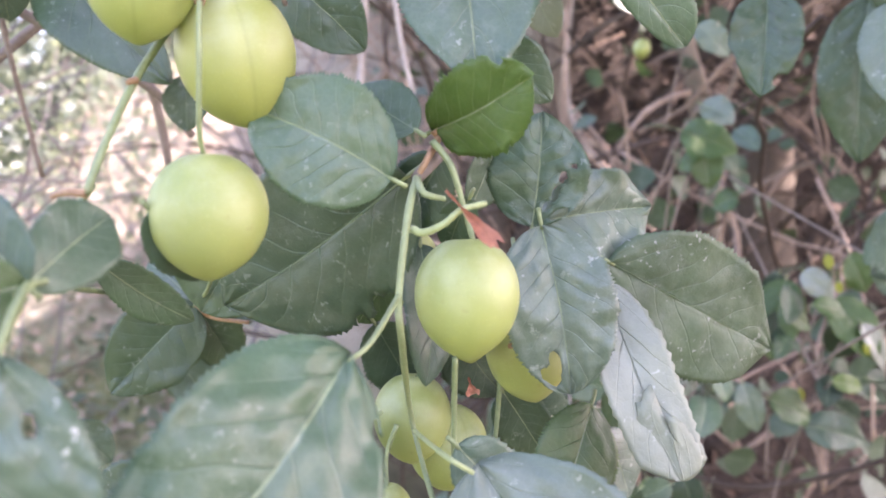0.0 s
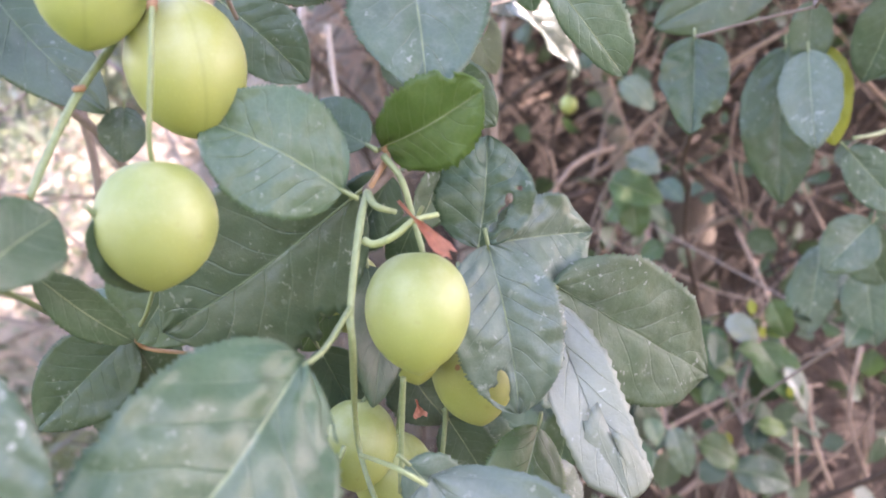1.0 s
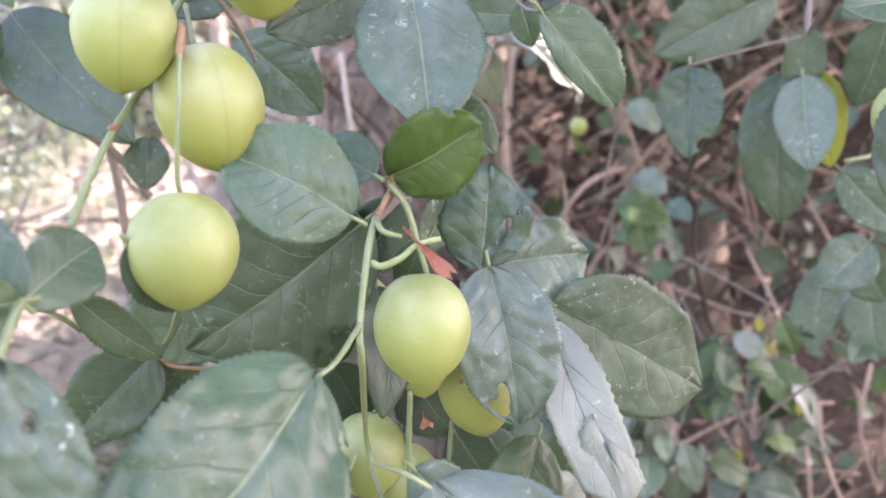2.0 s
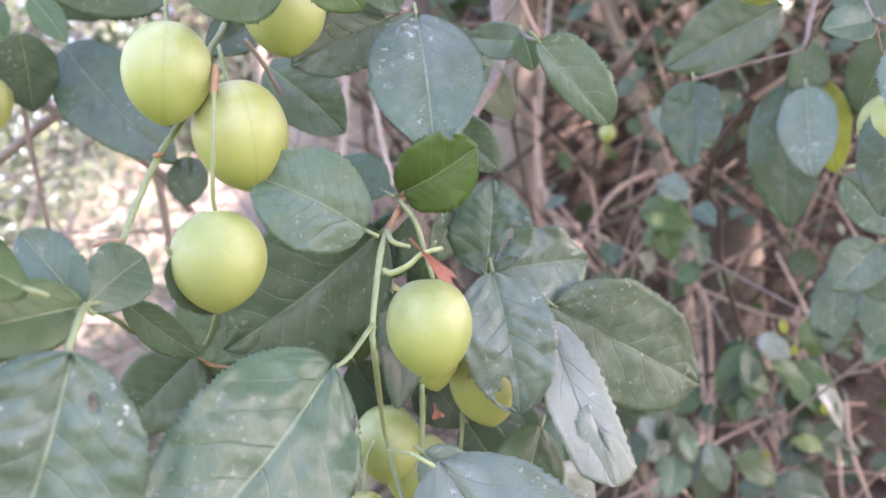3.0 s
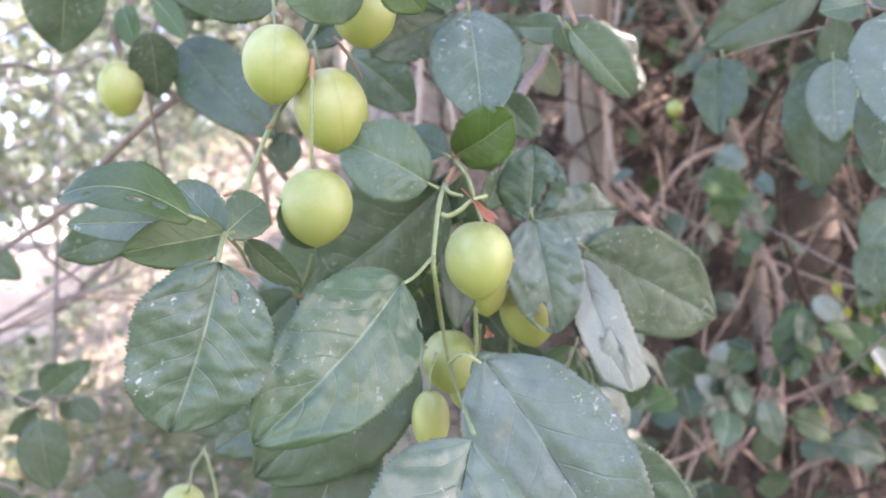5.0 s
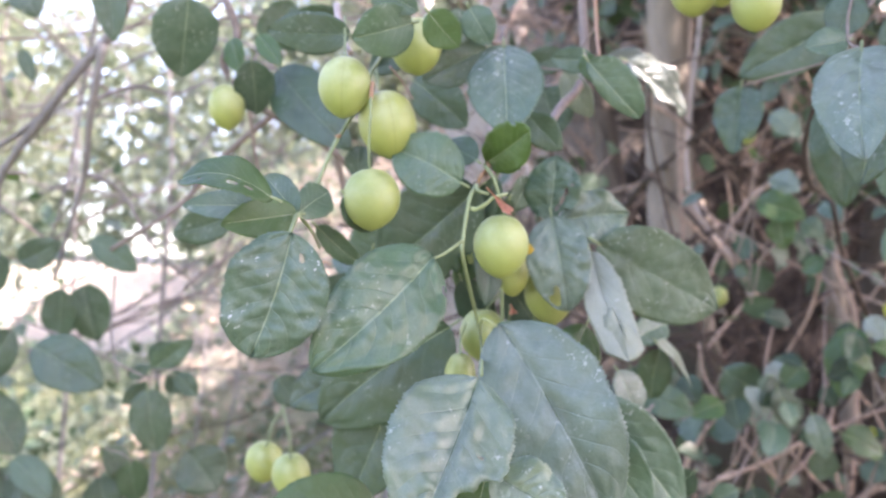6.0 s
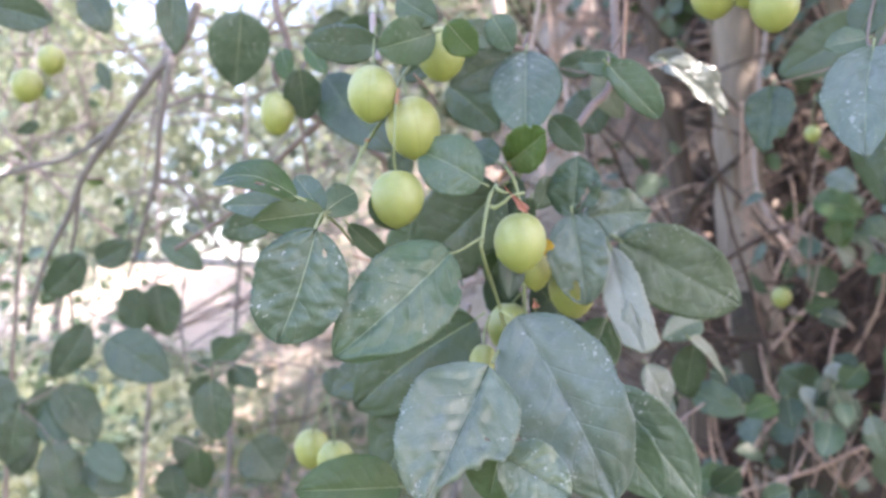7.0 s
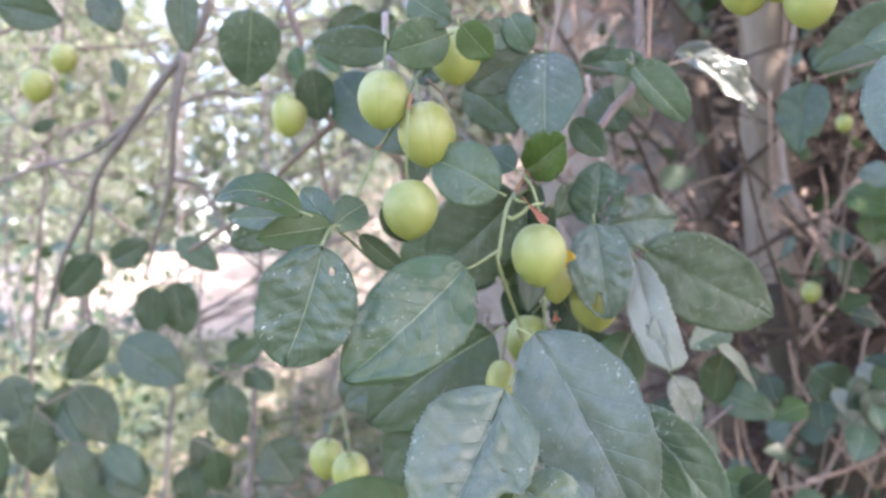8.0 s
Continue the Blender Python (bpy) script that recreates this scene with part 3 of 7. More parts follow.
bramble(26, (0.6, 1.6, 0.8), (0.6, 0.35, 0.3), 30, 0.004, DRY_SHADED)

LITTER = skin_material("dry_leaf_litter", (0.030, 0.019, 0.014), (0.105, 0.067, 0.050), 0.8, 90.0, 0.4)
r = np.random.default_rng(8)
flat = np.stack([r.uniform(0.15, 2.2, 2600), r.uniform(1.9, 4.2, 2600)], 1)
lie = np.array([(x, y, rise(x, y) + 0.01) for x, y in flat])
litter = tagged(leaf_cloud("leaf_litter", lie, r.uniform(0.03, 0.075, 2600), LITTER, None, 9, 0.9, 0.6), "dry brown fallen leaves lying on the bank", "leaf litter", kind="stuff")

def bare_twigs(seed, centre, spread, count, radius, material=None):
    rng = random.Random(seed)
    shrub = thing("bare_shrub", (centre[0], centre[1], rise(centre[0], centre[1])), "leafless shrub of thin grey crooked twigs", "shrub", "bare shrubs")
    for k in range(count):
        start = Vector(centre) + Vector((rng.uniform(-1, 1) * spread[0], rng.uniform(-1, 1) * spread[1], rng.uniform(-1, 1) * spread[2]))
        line = wander(rng, start, (rng.uniform(-1, 0.6), rng.uniform(-0.4, 0.4), rng.uniform(-0.5, 1.0)), rng.uniform(0.4, 1.2), 7, 0.03, 0.3)
        r = radius * rng.uniform(0.5, 1.6)
        part("twig", tube(bmesh.new(), line, r, r * 0.5, 6, 2, 0.06, seed * 50 + k), material or BARK_GREY, shrub)
    foot = (centre[0] - 0.1, centre[1] + 0.1, rise(centre[0], centre[1]) - 0.03)
    part("stem", tube(bmesh.new(), wander(rng, foot, (0.1, -0.1, centre[2] - foot[2]), centre[2] - foot[2] + 0.2, 7, 0.0, 0.08), radius * 3, radius, 8, 3, 0.06, seed), material or BARK_GREY, shrub)
    return shrub


bare_twigs(31, (-1.15, 2.1, 1.75), (0.6, 0.4, 0.45), 14, 0.004)
bare_twigs(32, (-2.0, 2.9, 2.1), (0.8, 0.5, 0.5), 30, 0.004)
shrub = bare_twigs(34, (-0.92, 0.95, 1.62), (0.32, 0.3, 0.3), 42, 0.0021, BARK)
rr = random.Random(35)
for k in range(9):
    line = wander(rr, (-0.98 + 0.045 * k, 1.25 + rr.uniform(-0.12, 0.12), 1.17 + 0.02 * k), (rr.uniform(0.3, 1.0), rr.uniform(-0.2, 0.2), rr.uniform(0.1, 0.7)), rr.uniform(0.2, 0.45), 7, 0.0, 0.22)
    part("twig", tube(bmesh.new(), line, 0.0030, 0.0012, 6, 2, 0.06, 700 + k), BARK, shrub)
bare_twigs(33, (-0.55, 2.5, 1.7), (0.35, 0.3, 0.5), 8, 0.004)

# ---------------------------------------------------------------- undergrowth leaves among the brambles
def undergrowth(name, label, centre, spread, count, size, material, seed):
    r = np.random.default_rng(seed)
    spots = np.array(centre) + r.normal(0, 1, (count, 3)) * np.array(spread)
    plant = thing(name, centre, label, "ivy", "undergrowth plants", "")
    rr = random.Random(seed)
    for k in range(4):
        line = wander(rr, Vector(centre) - Vector((0, 0, spread[2])), (rr.uniform(-1, 1), rr.uniform(-1, 0.3), 1), 3 * spread[2], 5)
        part("stem", tube(bmesh.new(), line, 0.003, 0.0015, 6, 3), DRY, plant)
    ob = leaf_cloud("foliage", spots, size * r.uniform(0.6, 1.3, count), material, plant, seed, 0.3, 0.85)
    tagged(ob, kind="stuff")
    return plant


for k, (cx, cy, cz, sx, sz, count) in enumerate([(0.50, 1.45, 1.05, 0.10, 0.10, 40), (0.34, 1.5, 1.42, 0.07, 0.07, 26), (0.62, 1.35, 1.20, 0.06, 0.06, 22), (0.25, 1.5, 0.98, 0.12, 0.07, 40),
                                                  (0.9, 1.6, 1.0, 0.2, 0.12, 70), (0.52, 1.75, 1.8, 0.14, 0.10, 40), (-0.05, 1.7, 1.55, 0.08, 0.1, 20), (0.75, 1.7, 1.5, 0.12, 0.1, 30), (0.1, 1.55, 0.85, 0.2, 0.08, 60), (0.6, 1.5, 0.75, 0.3, 0.08, 80), (0.18, 1.25, 1.02, 0.10, 0.07, 60), (0.36, 1.3, 1.1, 0.12, 0.09, 70), (0.30, 1.35, 0.9, 0.2, 0.08, 90), (0.62, 1.4, 1.0, 0.16, 0.1, 80), (0.75, 1.3, 1.35, 0.07, 0.1, 30), (0.25, 2.35, 2.25, 0.35, 0.2, 170), (1.0, 2.2, 2.2, 0.35, 0.25, 170), (0.6, 1.9, 1.95, 0.2, 0.1, 60), (1.0, 1.5, 1.7, 0.15, 0.2, 60)]):
    undergrowth("ivy_clump", "clump of small green ivy leaves among dry stems", (cx, cy, cz), (sx, 0.12, sz), count if cz > 1.15 else count // 4, 0.05, LEAF_FAR, 40 + k)

# ---------------------------------------------------------------- open side: bushes in sunlight
def bush(seed, centre, spread, count, size, material, label, stems=3):
    r = np.random.default_rng(seed)
    rr = random.Random(seed)
    foot = (centre[0], centre[1], rise(centre[0], centre[1]))
    plant = thing("bush", foot, label, "bush", "bushes of the clearing")
    tips = []
    for k in range(stems):
        line = wander(rr, Vector(foot) + Vector((rr.uniform(-0.15, 0.15), rr.uniform(-0.15, 0.15), -0.05)), (rr.uniform(-0.6, 0.6), rr.uniform(-0.4, 0.4), 1), centre[2] + spread[2], 8, 0.0, 0.2)
        part("stem", tube(bmesh.new(), line, 0.007, 0.003, 8, 3, 0.05, seed + k), BARK_GREY, plant)
        tips += line[4:]
        for q in range(3):
            twig = wander(rr, line[4 + q], (rr.uniform(-1, 1), rr.uniform(-1, 1), rr.uniform(-0.2, 0.8)), rr.uniform(0.5, 1.1), 6, 0.04, 0.25)
            part("twig", tube(bmesh.new(), twig, 0.004, 0.0015, 6, 2, 0.05, seed + q), BARK_GREY, plant)
            tips += twig[2:]
    tips = np.array(tips)
    spots = tips[r.integers(0, len(tips), count)] + r.normal(0, 1, (count, 3)) * np.array(spread) * 0.35
    ob = leaf_cloud("foliage", spots, size * r.uniform(0.6, 1.4, count), material, plant, seed, 0.6, 0.7)
    tagged(ob, kind="stuff")
    return plant


SUNNY = "sunlit bush of small pale green leaves"
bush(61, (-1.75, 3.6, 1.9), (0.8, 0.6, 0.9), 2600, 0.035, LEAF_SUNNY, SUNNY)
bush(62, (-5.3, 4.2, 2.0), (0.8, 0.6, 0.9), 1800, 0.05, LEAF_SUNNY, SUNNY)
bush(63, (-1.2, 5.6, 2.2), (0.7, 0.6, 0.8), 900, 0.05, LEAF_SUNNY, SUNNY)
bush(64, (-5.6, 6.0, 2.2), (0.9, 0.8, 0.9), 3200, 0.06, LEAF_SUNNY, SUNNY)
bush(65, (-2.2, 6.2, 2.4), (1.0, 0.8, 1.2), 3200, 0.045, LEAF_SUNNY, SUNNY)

def low_plants(seed, x0, x1, y0, y1, count, size, tall, material, label):
    r = np.random.default_rng(seed)
    xy = np.stack([r.uniform(x0, x1, count), r.uniform(y0, y1, count)], 1)
    xy = xy[xy[:, 0] + 0.3 * xy[:, 1] < 0.1]
    spots = np.array([(x, y, rise(x, y) + tall * r.random() ** 1.5 * (0.5 + noise.noise(Vector((x * 1.5, y * 1.5, seed))))) for x, y in xy])
    tagged(leaf_cloud("undergrowth", spots, size * r.uniform(0.5, 1.4, len(spots)), material, None, seed, 0.6, 0.6), label, "undergrowth", kind="stuff")


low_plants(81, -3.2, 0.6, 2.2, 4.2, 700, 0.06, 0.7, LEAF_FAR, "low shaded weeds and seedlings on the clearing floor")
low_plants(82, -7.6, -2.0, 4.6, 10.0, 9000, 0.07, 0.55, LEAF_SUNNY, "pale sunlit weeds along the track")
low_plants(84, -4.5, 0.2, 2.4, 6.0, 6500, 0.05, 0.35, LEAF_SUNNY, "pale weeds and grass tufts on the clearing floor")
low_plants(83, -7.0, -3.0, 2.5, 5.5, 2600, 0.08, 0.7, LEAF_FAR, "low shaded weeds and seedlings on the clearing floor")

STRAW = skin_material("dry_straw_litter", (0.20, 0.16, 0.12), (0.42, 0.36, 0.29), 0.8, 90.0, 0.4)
r = np.random.default_rng(28)
flat = np.stack([r.uniform(-2.6, 0.5, 5200), r.uniform(2.6, 6.0, 5200)], 1)
lie = np.array([(x, y, rise(x, y) + 0.06 * r.random()) for x, y in flat])
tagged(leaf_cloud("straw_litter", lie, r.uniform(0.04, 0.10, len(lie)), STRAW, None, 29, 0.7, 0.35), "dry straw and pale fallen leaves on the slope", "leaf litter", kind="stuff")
low_plants(85, -3.4, -0.4, 3.0, 7.0, 1700, 0.06, 0.4, LEAF_SUNNY, "pale weeds and grass tufts on the slope")
bush(66, (-2.8, 2.6, 1.6), (0.6, 0.5, 0.7), 900, 0.05, LEAF_FAR, "shaded bush of dull green leaves")
bush(67, (-4.2, 3.2, 1.6), (0.7, 0.5, 0.8), 1500, 0.05, LEAF_SUNNY, SUNNY)

FAR = "distant sunlit tree with pale green foliage"
for k, (x, y) in enumerate([(-1.4, 8.2), (-3.0, 8.8), (-4.2, 8.6), (-7.9, 9.6), (-2.2, 10.4), (-3.0, 11.2), (-1.6, 11.6), (-0.2, 9.5), (-8.0, 8.5), (-1.2, 12.5), (-3.4, 13.0), (-2.4, 13.8), (-10.8, 12.5), (-9.5, 11.0), (0.6, 12.0)]):
    r = np.random.default_rng(90 + k)
    far = thing("clearing_tree", (x, y, rise(x, y)), FAR, "tree", "trees beyond the clearing")
    rr = random.Random(k)
    line = wander(rr, (x, y, rise(x, y) - 0.1), (0.1, 0, 1), 6.0 if y > 10 else 4.8, 7, 0.0, 0.08)
    part("trunk", tube(bmesh.new(), line, 0.07, 0.03, 10, 3, 0.05, k), BARK_GREY, far)
    tips = []
    for q in range(12):
        limb = wander(rr, line[3 + q % 5], (rr.uniform(-1, 1), rr.uniform(-1, 1), rr.uniform(-0.3, 0.7)), rr.uniform(0.9, 1.9), 6, 0.02, 0.25)
        part("limb", tube(bmesh.new(), limb, 0.02, 0.006, 7, 2, 0.05, k * 9 + q), BARK_GREY, far)
        tips += limb[2:]
    tips = np.array(tips)
    spots = tips[r.integers(0, len(tips), 4800)] + r.normal(0, 0.42, (4800, 3))
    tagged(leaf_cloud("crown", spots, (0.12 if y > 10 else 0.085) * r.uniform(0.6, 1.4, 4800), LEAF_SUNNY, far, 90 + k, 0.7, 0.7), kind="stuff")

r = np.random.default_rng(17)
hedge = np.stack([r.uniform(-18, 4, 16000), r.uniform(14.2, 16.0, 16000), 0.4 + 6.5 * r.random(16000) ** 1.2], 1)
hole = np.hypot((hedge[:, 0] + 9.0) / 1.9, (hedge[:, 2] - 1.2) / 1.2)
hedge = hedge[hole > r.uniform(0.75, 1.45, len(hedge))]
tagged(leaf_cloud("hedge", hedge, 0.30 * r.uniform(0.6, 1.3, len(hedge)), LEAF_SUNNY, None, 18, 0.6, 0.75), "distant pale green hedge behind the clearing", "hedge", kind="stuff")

# ---------------------------------------------------------------- the plum tree's limb, overhead, and its branches
limb = thing("plum_limb", (0.20, 2.08, 2.30), "bark-covered plum limb reaching overhead", "branch", "branches of the plum tree")
LIMB = [(0.20, 2.08, 2.30), (0.15, 1.40, 2.15), (0.06, 0.80, 1.93), (-0.02, 0.50, 1.80), (-0.15, 0.42, 1.76), (-0.42, 0.62, 1.78)]
stem(limb, LIMB, (0.018, 0.007), BARK, "bough")
stem(limb, [LIMB[1], (0.25, 1.0, 2.05), (0.30, 0.75, 1.85), (0.31, 0.68, 1.68)], (0.009, 0.004), BARK, "side_bough")
central = thing("plum_branch", (-0.0142, 0.2691, 1.3589), "drooping plum branch with large dusty dark green leaves", "branch", "branches of the plum tree")
upper = thing("plum_branch", (-0.09, 0.26, 1.45), "upper plum branch with green twigs and dark leaves", "branch", "branches of the plum tree")
side = thing("plum_branch", (-0.0873, 0.1830, 1.3344), "short plum shoot ending in a leaf rosette", "branch", "branches of the plum tree")
low_twig = thing("plum_branch", (-0.1099, 0.3868, 1.3086), "thin reddish plum twig with dark leaves behind", "branch", "branches of the plum tree")
right_branch = thing("plum_branch", (0.2671, 0.5257, 1.5), "plum branch with grey-green and yellow-edged leaves", "branch", "branches of the plum tree")
grey_branch = thing("grey_branch", (-0.60, 0.78, 1.56), "bare lichen-grey branch arching over the clearing", "branch", "bare branches")
ivy = thing("ivy_vine", (0.42, 0.95, 0.95), "trailing plant with bluish-green leaves before the brambles", "ivy", "undergrowth plants")
vine = thing("bramble_tangle", (0.31, 1.21, 1.05), "pale bramble and vine stems before the thicket", "bramble", "bramble tangles")
left_branch = thing("plum_branch", (-0.40, 0.62, 1.2), "shaded plum twigs with scattered dark leaves", "branch", "branches of the plum tree")
# -- central branch: twigs
stem(central, [(-0.0030, 0.2699, 1.3754), (-0.0018, 0.2699, 1.3726), (-0.0047, 0.2604, 1.3661), (-0.0080, 0.2609, 1.3603)], (0.0013, 0.0009), STEM_RED, "twig", "reddish young twig tip")
stem(central, [(-0.0080, 0.2609, 1.3603), (-0.0100, 0.2488, 1.3495), (-0.0123, 0.2442, 1.3267), (-0.0116, 0.2438, 1.3153), (-0.0099, 0.3071, 1.2727), (0.0066, 0.1919, 1.2567)], (0.0012, 0.0009), STEM_GREEN, "twig")
stem(central, [(-0.0080, 0.2609, 1.3603), (-0.0055, 0.2522, 1.3556), (0.0004, 0.2545, 1.3540)], (0.0012, 0.0008), STEM_GREEN, "twig", "short green side shoot")
stem(central, [(-0.0087, 0.2489, 1.3453), (-0.0055, 0.2460, 1.3444), (0.0001, 0.2427, 1.3468), (0.0050, 0.2421, 1.3508), (0.0121, 0.2441, 1.3528)], (0.0012, 0.0008), STEM_PALE, "twig", "pale curved fruit stalk, broken off")
stem(central, [(-0.0123, 0.2442, 1.3267), (-0.0177, 0.2184, 1.3178), (-0.0225, 0.2085, 1.3141)], (0.0009, 0.0007), STEM_GREEN, "twig", "pale green leaf stalk")
stem(central, [(-0.0099, 0.3071, 1.2727), (0.0003, 0.2391, 1.2832), (0.0086, 0.2326, 1.2799)], (0.0008, 0.0007), STEM_PALE, "twig")
stem(central, [(0.0043, 0.2933, 1.3011), (0.0042, 0.3023, 1.2823), (0.0042, 0.3089, 1.2590)], (0.0011, 0.0009), STEM_GREEN, "twig")
stem(central, [(0.0228, 0.3300, 1.2965), (0.0213, 0.3311, 1.2747), (0.0195, 0.3323, 1.2529)], (0.0010, 0.0009), STEM_GREEN, "twig")
stem(central, [(0.0068, 0.5400, 1.8225), (0.0488, 0.4400, 1.5073), (0.0321, 0.3906, 1.4324), (0.0111, 0.3131, 1.3883), (0.0008, 0.2741, 1.3709), (-0.0080, 0.2609, 1.3603)], (0.0040, 0.0020), BARK, "twig", "grey-brown bark twig")
stem(central, [(-0.0033, 0.2608, 1.3714), (0.0022, 0.2594, 1.3639), (0.0061, 0.2610, 1.3518), (0.0089, 0.2612, 1.3417)], (0.0011, 0.0008), STEM_GREEN, "twig", "slender green fruit stalk")
# dry red-brown bud scale that clings above a plum
bud_scale(central, (0.0005, 0.2422, 1.3560), (0.0148, 0.2390, 1.3410))
# -- central branch: leaves
leaf(central, (-0.0147, 0.2500, 1.3596), (-0.0545, 0.2480, 1.3795), 0.036, (-0.30, -0.90, 0.25), fold=0.1, bend=0.08, wave=0.05, quilt=1.3, point=0.62, mat=LEAF_MID)
leaf(central, (-0.0080, 0.2602, 1.3744), (-0.0283, 0.2783, 1.3887), 0.019, (-0.42, -0.80, 0.42), fold=0.15)
leaf(central, (-0.0030, 0.2699, 1.3754), (0.0244, 0.2410, 1.3878), 0.027, (-0.58, -0.72, -0.39), fold=0.2, bend=0.05, wave=0.08, quilt=1.6, widest=0.56, point=0.55, bites=[(0.30, 1.0, 0.03, 0.12), (0.62, -1.0, 0.04, 0.10), (0.84, 0.95, 0.05, 0.2), (0.45, 1.0, 0.025, 0.08)], mat=LEAF_FRESH)
leaf(central, (-0.0120, 0.2918, 1.3622), (-0.0862, 0.3450, 1.3127), 0.063, (-0.40, -0.86, -0.33), fold=0.06, wave=0.04, bites=[(0.36, 0.98, 0.035, 0.16), (0.46, 1.0, 0.025, 0.1), (0.3, 1.0, 0.02, 0.08)])
leaf(central, (-0.0225, 0.2110, 1.3155), (-0.0717, 0.1669, 1.2574), 0.051, (0.43, -0.87, 0.27), fold=0.06, bend=0.1, wave=0.08, quilt=2.6, stalked=False, bites=[(0.12, 0.9, 0.03, 0.1)], widest=0.42, point=0.72, mat=LEAF_MID)
leaf(central, (0.0315, 0.3102, 1.3452), (0.0350, 0.3119, 1.3861), 0.035, (-0.18, -0.98, -0.00), fold=0.12, wave=0.08, quilt=1.6, bites=[(0.3, -0.42, 0.07, 0.09), (0.44, -0.5, 0.06, 0.08), (0.18, -0.3, 0.05, 0.10), (0.54, -0.7, 0.03, 0.06), (0.12, -0.75, 0.06, 0.2)], mat=LEAF_MID)
leaf(central, (0.0376, 0.3291, 1.3473), (0.0815, 0.3423, 1.3530), 0.036, (0.25, -0.92, 0.10), fold=0.25, bend=0.08, wave=0.16, quilt=1.8, sides=(1.1, 0.9), widest=0.45, point=0.8, mat=LEAF_SHEEN)
leaf(central, (0.0335, 0.2990, 1.3460), (0.0440, 0.2950, 1.2885), 0.038, (-0.09, -0.99, 0.13), fold=0.16, bend=0.10, quilt=2.2, arc=0.05, point=0.6, bites=[(0.80, -0.30, 0.075, 0.13), (0.88, -0.55, 0.06, 0.28), (0.62, -0.36, 0.02, 0.045), (0.50, -0.40, 0.018, 0.035), (0.54, -0.34, 0.012, 0.03)], mat=LEAF_SHEEN)
leaf(central, (0.0620, 0.3243, 1.3320), (0.1412, 0.3740, 1.2920), 0.055, (0.47, -0.86, -0.19), fold=0.05, bend=0.05, wave=0.06, quilt=1.2, widest=0.42, point=0.75, rib_mat=LEAF_PALE, mat=LEAF_PALE)
leaf(central, (0.0571, 0.3071, 1.3256), (0.0890, 0.2890, 1.2430), 0.0255, (-0.00, -0.95, 0.30), fold=0.1, bend=0.04, widest=0.38, point=0.5, quilt=1.0, under=LEAF_DUSTY, roll=(0.77, 0.0022), rib_mat=LEAF_SKY_SHEEN, mat=LEAF_SKY_SHEEN)
leaf(central, (-0.0082, 0.3102, 1.3391), (-0.0055, 0.2946, 1.2911), 0.022, (0.43, -0.85, 0.30), fold=0.25, bend=0.08)
leaf(central, (-0.0181, 0.3482, 1.3267), (-0.0350, 0.3615, 1.3040), 0.018, (-0.36, -0.90, -0.26), fold=0.15, mat=LEAF_GREEN)
leaf(central, (0.0184, 0.3132, 1.3725), (0.0087, 0.3083, 1.3503), 0.017, (0.60, -0.79, -0.09), fold=0.2, mat=LEAF_PALE)
leaf(central, (0.0088, 0.2877, 1.3552), (0.0016, 0.3095, 1.3360), 0.013, (-0.44, -0.67, -0.60), fold=0.2)
leaf(central, (0.0046, 0.3447, 1.3040), (0.0262, 0.3579, 1.2744), 0.028, (0.12, -0.94, -0.33), fold=0.1, mat=LEAF_DUSTY)
leaf(central, (0.0322, 0.3710, 1.2721), (0.0513, 0.3842, 1.2470), 0.030, (0.29, -0.92, -0.26), fold=0.1, mat=LEAF_DUSTY)
leaf(central, (-0.0007, 0.2946, 1.3694), (-0.0147, 0.3064, 1.3441), 0.024, (-0.42, -0.89, -0.18), fold=0.15)
leaf(central, (-0.0262, 0.3335, 1.3076), (-0.0089, 0.3499, 1.2741), 0.025, (0.16, -0.92, -0.37), fold=0.1)
leaf(central, (0.0100, 0.2400, 1.2805), (0.0690, 0.2219, 1.1854), 0.064, (-0.01, -1.00, 0.03), rib_mat=LEAF, stalked=False, fold=0.1, bend=0.06, wave=0.05, quilt=1.8, point=0.6, mat=LEAF_SHEEN)
leaf(central, (0.0060, 0.1830, 1.2560), (-0.0125, 0.1395, 1.1938), 0.055, (0.27, -0.86, 0.44), rib_mat=LEAF, stalked=False, fold=0.06, bend=0.06, wave=0.09, quilt=3.0, point=0.5, sides=(1.1, 0.95), bites=[(0.66, 0.92, 0.05, 0.25), (0.78, 0.8, 0.08, 0.36), (0.92, 0.55, 0.09, 0.4), (0.5, 0.5, 0.02, 0.05)], mat=LEAF_SHEEN)
leaf(central, (0.0532, 0.2779, 1.2391), (0.1131, 0.2990, 1.1715), 0.042, (0.23, -0.97, -0.10), fold=0.12, quilt=1.4, mat=LEAF_DUSTY)
leaf(central, (0.0472, 0.2623, 1.2310), (0.0921, 0.2640, 1.1791), 0.035, (-0.02, -1.00, -0.05), fold=0.12, mat=LEAF_MID)
leaf(central, (0.0141, 0.1824, 1.2117), (0.0500, 0.1800, 1.1945), 0.032, (0.09, -0.94, 0.32), fold=0.1, wave=0.12, quilt=2.2, rib_mat=LEAF, mat=LEAF_SHEEN)
leaf(central, (0.0292, 0.3757, 1.2720), (0.0541, 0.3769, 1.2573), 0.015, (0.38, -0.72, 0.58), fold=0.2, quilt=0.4, mat=LEAF_SKY_SHEEN)
leaf(central, (0.0096, 0.2093, 1.2121), (0.0032, 0.2086, 1.1816), 0.032, (0.03, -1.00, 0.02), fold=0.1, mat=LEAF_GREEN)
leaf(central, (-0.0268, 0.2943, 1.2775), (-0.1096, 0.3000, 1.2155), 0.064, (-0.03, -1.00, -0.05), fold=0.1, mat=LEAF)
